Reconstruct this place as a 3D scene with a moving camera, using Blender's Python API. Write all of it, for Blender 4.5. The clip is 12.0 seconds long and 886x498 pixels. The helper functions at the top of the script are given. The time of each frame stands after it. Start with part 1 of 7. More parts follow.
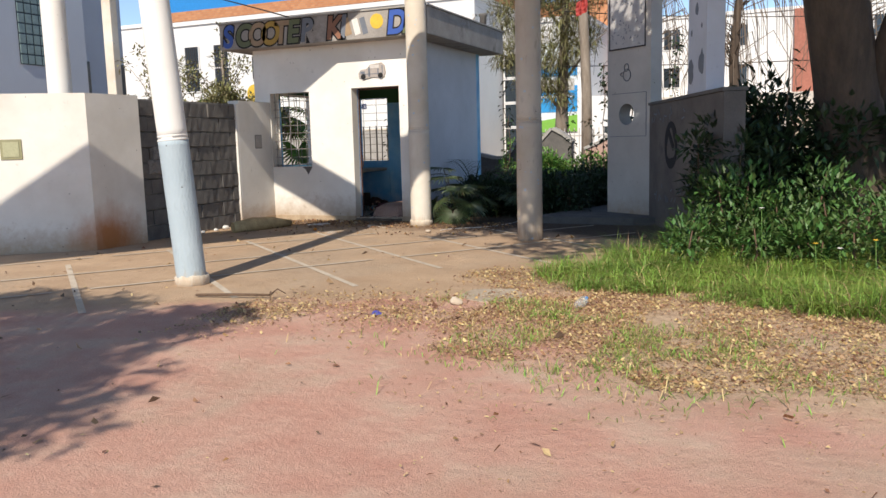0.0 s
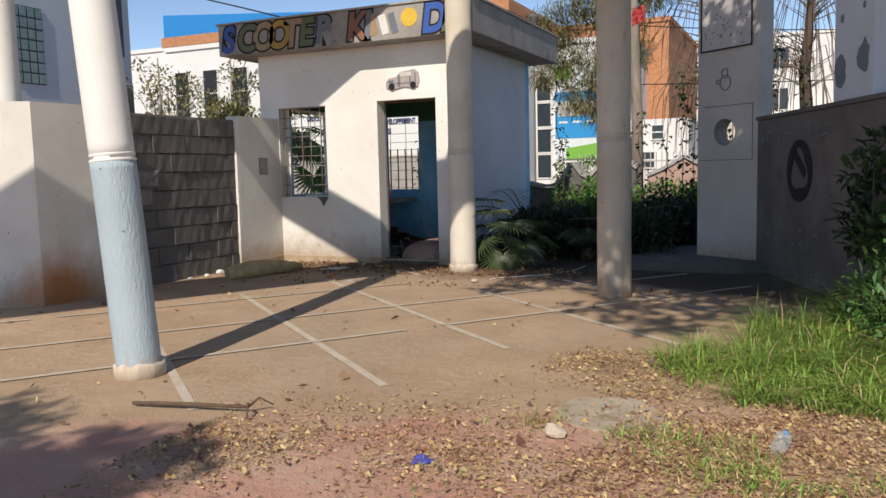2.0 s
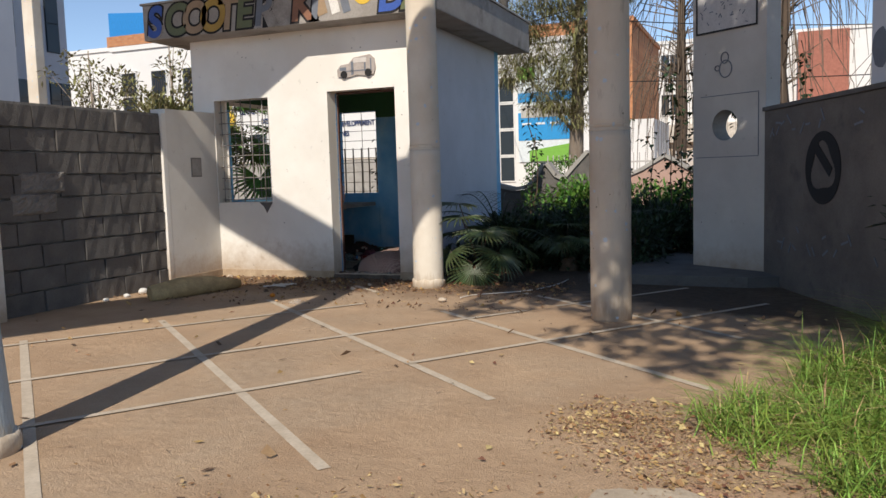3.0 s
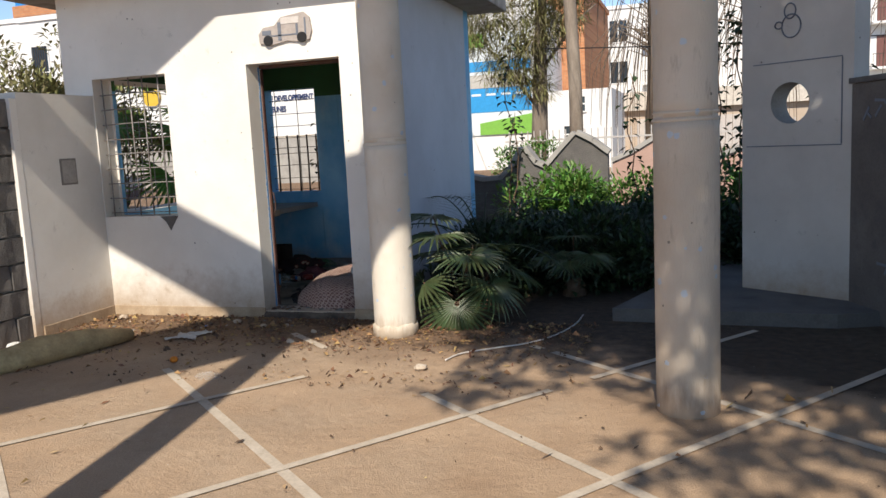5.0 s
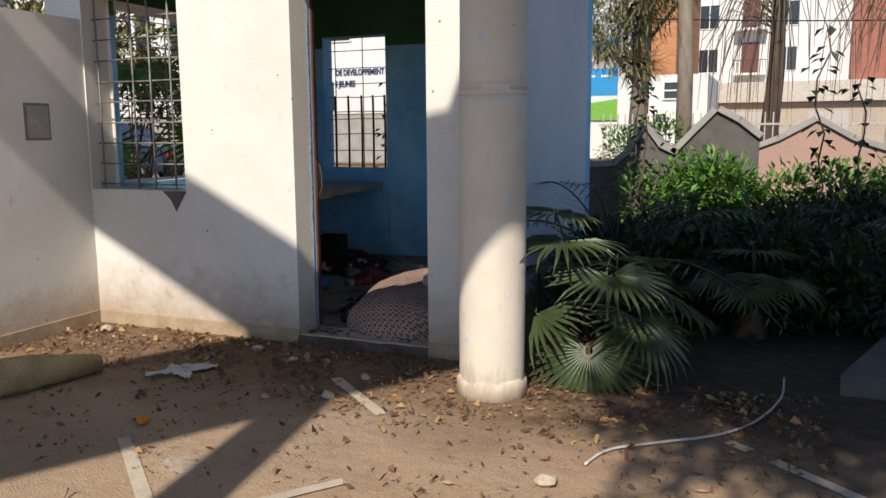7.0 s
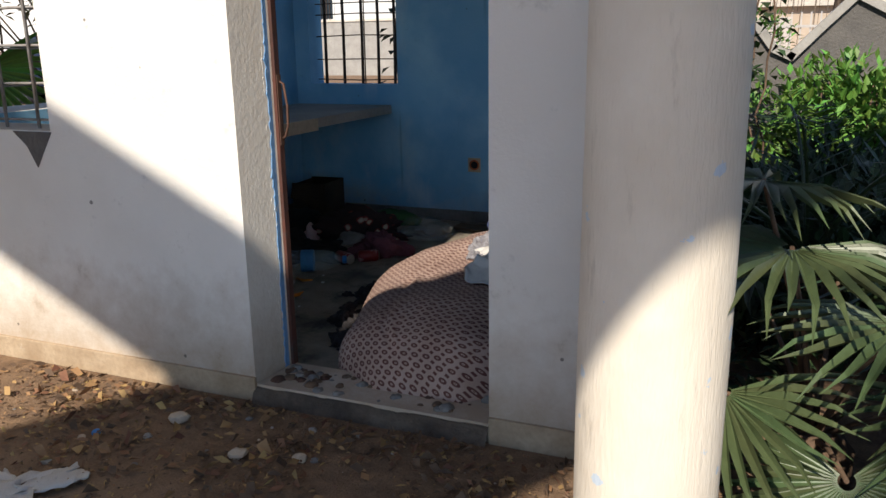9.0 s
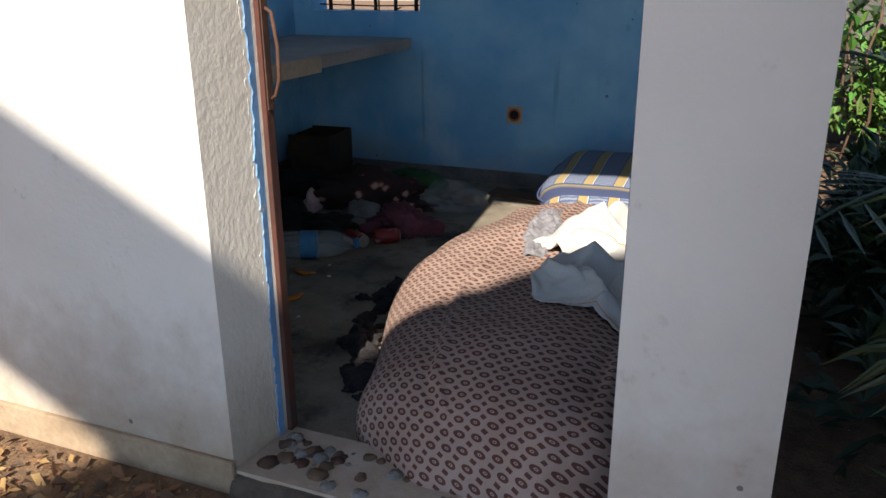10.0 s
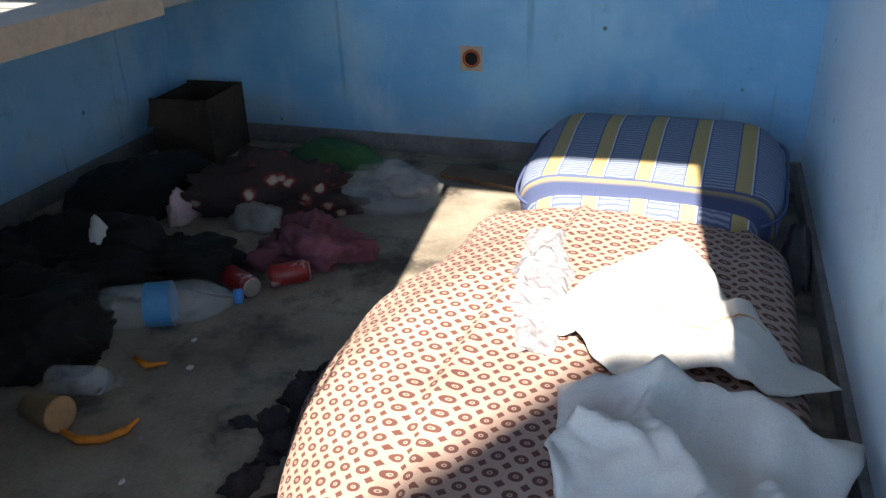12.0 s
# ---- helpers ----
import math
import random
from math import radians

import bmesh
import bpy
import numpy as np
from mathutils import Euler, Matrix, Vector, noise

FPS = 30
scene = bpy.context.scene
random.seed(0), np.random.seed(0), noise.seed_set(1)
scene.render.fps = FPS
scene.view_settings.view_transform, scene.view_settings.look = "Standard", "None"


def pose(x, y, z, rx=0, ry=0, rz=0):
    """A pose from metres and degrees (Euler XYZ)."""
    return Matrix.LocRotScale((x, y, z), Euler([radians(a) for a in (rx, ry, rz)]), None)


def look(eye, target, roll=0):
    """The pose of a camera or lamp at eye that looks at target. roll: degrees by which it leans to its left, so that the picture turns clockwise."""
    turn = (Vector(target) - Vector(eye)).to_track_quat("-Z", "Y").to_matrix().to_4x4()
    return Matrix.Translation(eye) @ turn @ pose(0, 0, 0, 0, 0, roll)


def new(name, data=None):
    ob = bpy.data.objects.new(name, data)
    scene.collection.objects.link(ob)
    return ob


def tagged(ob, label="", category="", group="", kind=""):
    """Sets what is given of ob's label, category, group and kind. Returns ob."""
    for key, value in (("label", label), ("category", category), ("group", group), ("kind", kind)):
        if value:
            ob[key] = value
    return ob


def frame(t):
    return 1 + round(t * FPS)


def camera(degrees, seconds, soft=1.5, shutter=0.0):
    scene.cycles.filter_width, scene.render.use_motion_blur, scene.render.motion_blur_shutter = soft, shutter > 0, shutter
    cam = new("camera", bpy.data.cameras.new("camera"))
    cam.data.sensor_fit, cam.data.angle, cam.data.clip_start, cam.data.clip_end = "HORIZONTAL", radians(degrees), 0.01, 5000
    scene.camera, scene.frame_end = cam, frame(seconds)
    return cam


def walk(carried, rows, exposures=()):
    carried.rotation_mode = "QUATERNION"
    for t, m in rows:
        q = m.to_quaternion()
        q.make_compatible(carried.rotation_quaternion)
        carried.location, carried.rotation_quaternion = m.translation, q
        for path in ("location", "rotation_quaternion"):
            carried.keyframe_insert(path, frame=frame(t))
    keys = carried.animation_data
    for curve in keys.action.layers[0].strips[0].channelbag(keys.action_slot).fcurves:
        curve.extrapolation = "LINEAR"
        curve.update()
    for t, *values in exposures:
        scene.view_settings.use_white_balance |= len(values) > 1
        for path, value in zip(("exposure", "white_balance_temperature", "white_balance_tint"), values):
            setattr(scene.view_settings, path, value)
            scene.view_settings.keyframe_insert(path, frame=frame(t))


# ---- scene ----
cam = camera(57.8, 12.0)
PATH = [
    (0, (0.905, 0.072, 1.219), (0.13, 1.897, 0.956), -1.5),
    (0.5, (0.572, 0.577, 1.226), (-0.242, 2.39, 1.004), -0.8),
    (1, (0.264, 1.094, 1.228), (-0.561, 2.905, 1.025), -1.0),
    (1.5, (-0.044, 1.699, 1.222), (-0.871, 3.509, 1.025), -1.3),
    (2, (-0.333, 2.227, 1.198), (-1.16, 4.038, 1.003), -1.4),
    (2.5, (-0.597, 2.815, 1.212), (-1.422, 4.626, 1.015), -1.7),
    (3, (-0.879, 3.411, 1.154), (-1.617, 5.261, 0.967), -1.7),
    (3.2, (-0.97, 3.673, 1.121), (-1.692, 5.527, 0.92), -2.2),
    (4.8, (-1.849, 5.279, 1.36), (-2.531, 7.139, 1.084), -3.0),
    (5, (-1.899, 5.495, 1.399), (-2.506, 7.382, 1.135), -2.9),
    (5.5, (-2.149, 6.024, 1.393), (-2.696, 7.938, 1.201), -2.6),
    (6, (-2.374, 6.433, 1.357), (-2.96, 8.317, 1.028), -2.1),
    (6.5, (-2.572, 6.942, 1.217), (-3.212, 8.825, 1.002), -0.8),
    (7, (-2.862, 7.44, 1.244), (-3.613, 9.27, 0.951), -0.4),
    (8.8, (-3.715, 9.154, 1.172), (-4.469, 10.95, 0.72), -0.5),
    (9, (-3.851, 9.333, 1.167), (-4.599, 11.119, 0.666), -0.9),
    (9.5, (-4.104, 9.76, 1.148), (-4.838, 11.529, 0.574), -1.5),
    (10, (-4.379, 10.162, 1.127), (-5.106, 11.902, 0.461), -0.4),
    (10.5, (-4.567, 10.514, 1.133), (-5.13, 12.287, 0.4), -1.1),
    (11, (-4.701, 10.851, 1.105), (-5.287, 12.606, 0.346), -1.6),
    (11.5, (-4.793, 11.101, 1.085), (-5.352, 12.826, 0.241), -1.5),
    (12, (-4.816, 11.329, 1.055), (-5.392, 13.031, 0.177), -1.9),
]
walk(cam, [(t, look(eye, target, roll)) for t, eye, target, roll in PATH],
     exposures=[(0.0, 0.55), (0.5, 0.52), (1.5, 0.28), (2.5, 0.28), (3.5, 0.38), (5.0, 0.6), (7.0, 0.4), (9.0, 0.75), (9.5, 1.0), (10.0, 1.2), (10.5, 1.65), (11.0, 2.0), (11.5, 2.25), (12.0, 2.5)])

# ---- world and sun ----
SUN_EL = radians(41)
SUN_WAY = Vector((-0.109 * math.cos(SUN_EL), 0.994 * math.cos(SUN_EL), -math.sin(SUN_EL)))
world = bpy.data.worlds.new("world")
scene.world = world
world.use_nodes = True
wn = world.node_tree.nodes
sky = wn.new("ShaderNodeTexSky")
sky.sky_type, sky.sun_disc = "NISHITA", False
sky.sun_elevation, sky.sun_rotation = SUN_EL, radians(173.7)
sky.air_density, sky.dust_density, sky.ozone_density = 0.9, 0.0, 5.0
sky.altitude = 2500
wn["Background"].inputs["Strength"].default_value = 0.15
tint = wn.new("ShaderNodeMix")
tint.data_type, tint.blend_type = "RGBA", "MULTIPLY"
tint.inputs[0].default_value, tint.inputs[7].default_value = 1.0, (1.17, 0.97, 0.80, 1)
world.node_tree.links.new(sky.outputs[0], tint.inputs[6])
world.node_tree.links.new(tint.outputs[2], wn["Background"].inputs["Color"])
sun = new("sun", bpy.data.lights.new("sun", "SUN"))
sun.data.energy, sun.data.angle, sun.data.color = 3.8, radians(0.55), (1.0, 0.905, 0.775)
sun.matrix_world = look((0, 0, 20), Vector((0, 0, 20)) + SUN_WAY)

# ---- materials ----


def nodes_of(name):
    m = bpy.data.materials.new(name)
    m.use_nodes = True
    return m, m.node_tree.nodes, m.node_tree.links, m.node_tree.nodes["Principled BSDF"]


def position(n, l, scale=(1, 1, 1), local=False):
    mp = n.new("ShaderNodeMapping")
    mp.inputs["Scale"].default_value = scale
    if local:
        l.new(n.new("ShaderNodeTexCoord").outputs["Object"], mp.inputs[0])
    else:
        l.new(n.new("ShaderNodeNewGeometry").outputs["Position"], mp.inputs[0])
    return mp.outputs[0]


def noise_tex(n, l, vec, scale, detail=6, rough=0.6):
    t = n.new("ShaderNodeTexNoise")
    t.inputs["Scale"].default_value, t.inputs["Detail"].default_value, t.inputs["Roughness"].default_value = scale, detail, rough
    l.new(vec, t.inputs["Vector"])
    return t.outputs["Fac"]


def ramp(n, l, fac, stops):
    r = n.new("ShaderNodeValToRGB")
    e = r.color_ramp.elements
    while len(e) < len(stops):
        e.new(0.5)
    for k, (p, c) in zip(e, stops):
        k.position = p
        k.color = (*c, 1) if len(c) == 3 else c
    l.new(fac, r.inputs[0])
    return r.outputs[0]


def mixc(n, l, fac, a, b, mode="MIX"):
    m = n.new("ShaderNodeMix")
    m.data_type, m.blend_type = "RGBA", mode
    for sock, v in ((m.inputs[0], fac), (m.inputs[6], a), (m.inputs[7], b)):
        if isinstance(v, (int, float)):
            sock.default_value = v
        elif isinstance(v, tuple):
            sock.default_value = (*v, 1)
        else:
            l.new(v, sock)
    return m.outputs[2]


def calc(n, l, op, a, b=None, c=None):
    m = n.new("ShaderNodeMath")
    m.operation = op
    for sock, v in zip(m.inputs, (a, b, c)):
        if v is None:
            continue
        if isinstance(v, (int, float)):
            sock.default_value = v
        else:
            l.new(v, sock)
    return m.outputs[0]


def bumped(n, l, bsdf, height, strength, distance):
    b = n.new("ShaderNodeBump")
    b.inputs["Strength"].default_value, b.inputs["Distance"].default_value = strength, distance
    l.new(height, b.inputs["Height"])
    l.new(b.outputs[0], bsdf.inputs["Normal"])


BW = ((0, 0, 0), (1, 1, 1))


def plain(name, c1, c2=None, scale=6.0, rough=0.8, bump=0.3, depth=0.004, stain=None, stain_scale=1.3, stain_from=0.6,
          metal=0.0, fine=60.0, stretch=(1, 1, 1), local=False, spread=0.0):
    """Colour varied at two scales, with fine relief and an optional stain of its own shape."""
    m, n, l, b = nodes_of(name)
    v = position(n, l, stretch, local)
    c2 = c2 or tuple(x * 0.72 for x in c1)
    big = noise_tex(n, l, v, scale)
    small = noise_tex(n, l, v, fine, 4)
    col = ramp(n, l, big, [(0.3, c2), (0.68, c1)])
    col = mixc(n, l, 0.35, col, ramp(n, l, small, [(0.3, (0.55, 0.55, 0.55)), (0.6, (1, 1, 1))]), "MULTIPLY")
    if stain:
        mask = ramp(n, l, noise_tex(n, l, v, stain_scale, 8, 0.65), [(stain_from, BW[0]), (min(stain_from + 0.14, 1), BW[1])])
        col = mixc(n, l, mask, col, stain)
    if spread:
        r = n.new("ShaderNodeNewGeometry").outputs["Random Per Island"]
        h = n.new("ShaderNodeHueSaturation")
        l.new(calc(n, l, "MULTIPLY_ADD", r, 0.06, 0.47), h.inputs["Hue"])
        l.new(calc(n, l, "MULTIPLY_ADD", r, spread * 2, 1 - spread), h.inputs["Value"])
        l.new(col, h.inputs["Color"])
        col = h.outputs[0]
    l.new(col, b.inputs["Base Color"])
    b.inputs["Roughness"].default_value, b.inputs["Metallic"].default_value = rough, metal
    if bump:
        bumped(n, l, b, calc(n, l, "ADD", small, big), bump, depth)
    return m


def wall_paint(name, c1, c2, dirt, low=0.35, scuffs=0.62, stroke=(1, 1, 1), relief=0.28, fleck=None):
    """Old lime paint: patchy, brushed, with splashed earth along the foot of the wall and flaked spots."""
    m, n, l, b = nodes_of(name)
    v = position(n, l, stroke)
    w = position(n, l)
    big, mid, small = noise_tex(n, l, w, 1.1, 6), noise_tex(n, l, v, 9, 8, 0.7), noise_tex(n, l, v, 70, 3)
    col = ramp(n, l, big, [(0.35, c2), (0.62, c1)])
    col = mixc(n, l, ramp(n, l, mid, [(scuffs, BW[0]), (scuffs + 0.12, (0.55, 0.55, 0.55))]), col, tuple(0.6 * x for x in c2))
    sep = n.new("ShaderNodeSeparateXYZ")
    l.new(w, sep.inputs[0])
    z = calc(n, l, "MULTIPLY_ADD", mid, -0.5, sep.outputs[2])
    foot = ramp(n, l, calc(n, l, "ADD", z, 0.25), [(0.03, (0.8, 0.8, 0.8)), (low, BW[0])])
    col = mixc(n, l, foot, col, dirt)
    spots = n.new("ShaderNodeTexVoronoi")
    spots.inputs["Scale"].default_value = 6.0
    l.new(w, spots.inputs["Vector"])
    dot = calc(n, l, "LESS_THAN", calc(n, l, "MULTIPLY_ADD", small, 0.03, spots.outputs["Distance"]), 0.06)
    col = mixc(n, l, calc(n, l, "MULTIPLY", dot, 0.75), col, (0.09, 0.08, 0.07))
    if fleck:
        f2 = n.new("ShaderNodeTexVoronoi")
        f2.inputs["Scale"].default_value = 8.5
        l.new(w, f2.inputs["Vector"])
        fm = calc(n, l, "LESS_THAN", calc(n, l, "MULTIPLY_ADD", noise_tex(n, l, w, 22, 6, 0.7), 0.4, f2.outputs["Distance"]), 0.335)
        col = mixc(n, l, calc(n, l, "MULTIPLY", fm, 0.6), col, fleck)
    l.new(col, b.inputs["Base Color"])
    b.inputs["Roughness"].default_value = 0.85
    bumped(n, l, b, calc(n, l, "ADD", mid, small), relief, 0.006 if relief < 0.5 else 0.012)
    return m


M_WHITE = wall_paint("white_wall_paint", (0.80, 0.775, 0.73), (0.70, 0.67, 0.62), (0.36, 0.25, 0.15), 0.46)
M_WHITE2 = wall_paint("boundary_wall_paint", (0.74, 0.71, 0.66), (0.62, 0.585, 0.53), (0.40, 0.27, 0.16))


def rust_stain(m, centre, size):
    """An orange run of rust from the foot of the wall."""
    n, l = m.node_tree.nodes, m.node_tree.links
    b = n["Principled BSDF"]
    old = b.inputs["Base Color"].links[0].from_socket
    mp = n.new("ShaderNodeMapping")
    mp.vector_type = "POINT"
    mp.inputs["Location"].default_value = [-c / s for c, s in zip(centre, size)]
    mp.inputs["Scale"].default_value = [1 / s for s in size]
    l.new(n.new("ShaderNodeNewGeometry").outputs["Position"], mp.inputs[0])
    ln = n.new("ShaderNodeVectorMath")
    ln.operation = "LENGTH"
    l.new(mp.outputs[0], ln.inputs[0])
    d = calc(n, l, "MULTIPLY_ADD", noise_tex(n, l, position(n, l, (1, 1, 0.5)), 5, 6), 0.9, calc(n, l, "SUBTRACT", ln.outputs["Value"], 0.45))
    mask = ramp(n, l, d, [(0.25, (0.9, 0.9, 0.9)), (1.0, (0, 0, 0))])
    l.new(mixc(n, l, mask, old, (0.38, 0.13, 0.025)), b.inputs["Base Color"])


rust_stain(M_WHITE2, (-6.92, 7.75, 0.15), (0.55, 0.55, 0.45))
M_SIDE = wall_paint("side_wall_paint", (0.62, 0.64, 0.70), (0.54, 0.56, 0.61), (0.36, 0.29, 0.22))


def blue_wall_paint():
    """Hand-rolled sky-blue paint over older deep blue, with chalky bloom, runs and chips."""
    m = wall_paint("blue_wall_paint", (0.38, 0.66, 0.83), (0.22, 0.51, 0.76), (0.46, 0.47, 0.44), 0.30, 0.6)
    n, l = m.node_tree.nodes, m.node_tree.links
    b = n["Principled BSDF"]
    old = b.inputs["Base Color"].links[0].from_socket
    w = position(n, l)
    deep = ramp(n, l, noise_tex(n, l, w, 1.9, 5, 0.55), [(0.42, (0.6, 0.6, 0.6)), (0.58, BW[0])])
    col = mixc(n, l, deep, old, (0.12, 0.38, 0.68))
    bloom = ramp(n, l, noise_tex(n, l, position(n, l, (1, 1, 0.6)), 2.6, 6, 0.6), [(0.55, BW[0]), (0.72, (0.6, 0.6, 0.6))])
    col = mixc(n, l, bloom, col, (0.55, 0.68, 0.74))
    runs = ramp(n, l, noise_tex(n, l, position(n, l, (1, 1, 0.04)), 26, 3, 0.5), [(0.66, BW[0]), (0.74, (0.5, 0.5, 0.5))])
    col = mixc(n, l, runs, col, (0.10, 0.25, 0.42))
    chips = ramp(n, l, noise_tex(n, l, w, 13, 7, 0.75), [(0.71, BW[0]), (0.74, (0.85, 0.85, 0.85))])
    col = mixc(n, l, chips, col, (0.62, 0.64, 0.62))
    l.new(col, b.inputs["Base Color"])
    return m


M_BLUE = blue_wall_paint()
M_BLUE_LIGHT = wall_paint("pale_blue_wall_paint", (0.62, 0.78, 0.88), (0.50, 0.70, 0.85), (0.6, 0.65, 0.7), 0.3, 0.6)
# Pier white lowered to warm grey; the tree's shade is in this colour
M_PIER = wall_paint("shade_grey_pier_paint", (0.56, 0.53, 0.49), (0.45, 0.42, 0.385), (0.36, 0.25, 0.16))
M_REVEAL = wall_paint("rough_plaster_reveal", (0.74, 0.70, 0.63), (0.64, 0.585, 0.51), (0.36, 0.26, 0.17), 0.4, 0.68, (1, 1, 0.8), 0.3)
M_GREEN = wall_paint("green_wall_paint", (0.055, 0.16, 0.055), (0.04, 0.11, 0.04), (0.3, 0.3, 0.2), 0.1)
M_PILLAR = wall_paint("pillar_paint", (0.72, 0.665, 0.575), (0.58, 0.505, 0.405), (0.44, 0.34, 0.24), 0.16, 0.62, (1.8, 1.8, 0.35), 0.4, (0.36, 0.53, 0.74))
M_PILLAR_TAN = wall_paint("tan_pillar_paint", (0.58, 0.50, 0.41), (0.45, 0.37, 0.285), (0.30, 0.21, 0.14), 0.22, 0.58, (1.8, 1.8, 0.4), 0.45, (0.36, 0.50, 0.66))
M_PILLAR_WHITE = wall_paint("white_pillar_paint", (0.80, 0.78, 0.74), (0.74, 0.71, 0.66), (0.5, 0.4, 0.3), 0.1, 0.62, (1, 1, 0.3), 0.27)
M_PILLAR_GREY = wall_paint("blue_grey_pillar_paint", (0.42, 0.49, 0.53), (0.35, 0.42, 0.46), (0.40, 0.36, 0.3), 0.10, 0.6, (1, 1, 0.3), 0.6)
M_CONC = plain("raw_concrete", (0.42, 0.40, 0.37), (0.30, 0.285, 0.265), 3, 0.9, 0.5, 0.006, (0.2, 0.19, 0.18), 2.0, 0.6)
M_CEMENT_DARK = plain("weathered_grey_cement", (0.165, 0.152, 0.14), (0.105, 0.097, 0.09), 3, 0.95, 0.6, 0.006, (0.085, 0.078, 0.07), 2.2, 0.56)
M_LOWWALL = plain("dark_wall_render", (0.19, 0.165, 0.145), (0.115, 0.10, 0.09), 2.2, 0.95, 0.5, 0.005, (0.10, 0.09, 0.085), 3.0, 0.57)
M_SLAB = plain("roof_slab_plaster", (0.40, 0.375, 0.35), (0.27, 0.25, 0.23), 2.5, 0.9, 0.4, 0.006, (0.15, 0.135, 0.12), 1.6, 0.54)
M_BLOCK = plain("grey_concrete_block", (0.165, 0.153, 0.142), (0.10, 0.094, 0.09), 4, 0.95, 0.8, 0.01, (0.32, 0.30, 0.28), 5, 0.66)
M_CEIL = plain("lime_wash", (0.78, 0.77, 0.74), (0.66, 0.65, 0.62), 2, 0.9, 0.3, 0.004, (0.4, 0.37, 0.33), 1.5, 0.66)
M_MORTAR = plain("mortar", (0.27, 0.25, 0.23), (0.16, 0.15, 0.14), 8, 0.95, 0.8, 0.01)
M_PLINTH = plain("earth_stained_plinth", (0.50, 0.39, 0.27), (0.34, 0.24, 0.15), 7, 0.9, 0.5, 0.005, (0.62, 0.58, 0.52), 9, 0.64)
M_SILL = plain("soiled_cement", (0.15, 0.115, 0.085), (0.06, 0.045, 0.034), 9, 0.95, 0.8, 0.01, (0.06, 0.045, 0.035), 6, 0.54)
M_RUST = plain("rusty_iron", (0.11, 0.05, 0.03), (0.05, 0.025, 0.018), 12, 0.8, 0.6, 0.004)
M_JAMB = plain("red_lead_iron", (0.105, 0.034, 0.022), (0.05, 0.022, 0.017), 9, 0.75, 0.5, 0.003, (0.05, 0.035, 0.03), 14, 0.58)
M_BLUE_FLAKE = plain("flaking_blue_paint", (0.20, 0.40, 0.68), (0.13, 0.28, 0.52), 10, 0.7, 0.5, 0.003, (0.66, 0.64, 0.60), 22, 0.6)
M_BAR = plain("weathered_iron_bar", (0.06, 0.05, 0.045), (0.10, 0.06, 0.04), 20, 0.7, 0.4, 0.002, metal=0.3)
M_BARW = plain("galvanised_wire", (0.36, 0.35, 0.34), (0.16, 0.13, 0.11), 14, 0.6, 0.3, 0.002, metal=0.3)
M_DKBLUE = plain("dark_blue_paint", (0.03, 0.06, 0.17), (0.02, 0.04, 0.11), 8, 0.5, 0.4, 0.003, (0.3, 0.3, 0.32), 6, 0.68)
M_LINE = plain("worn_line_paint", (0.59, 0.51, 0.41), (0.46, 0.385, 0.295), 7, 0.9, 0.4, 0.003, (0.38, 0.31, 0.23), 9, 0.60)


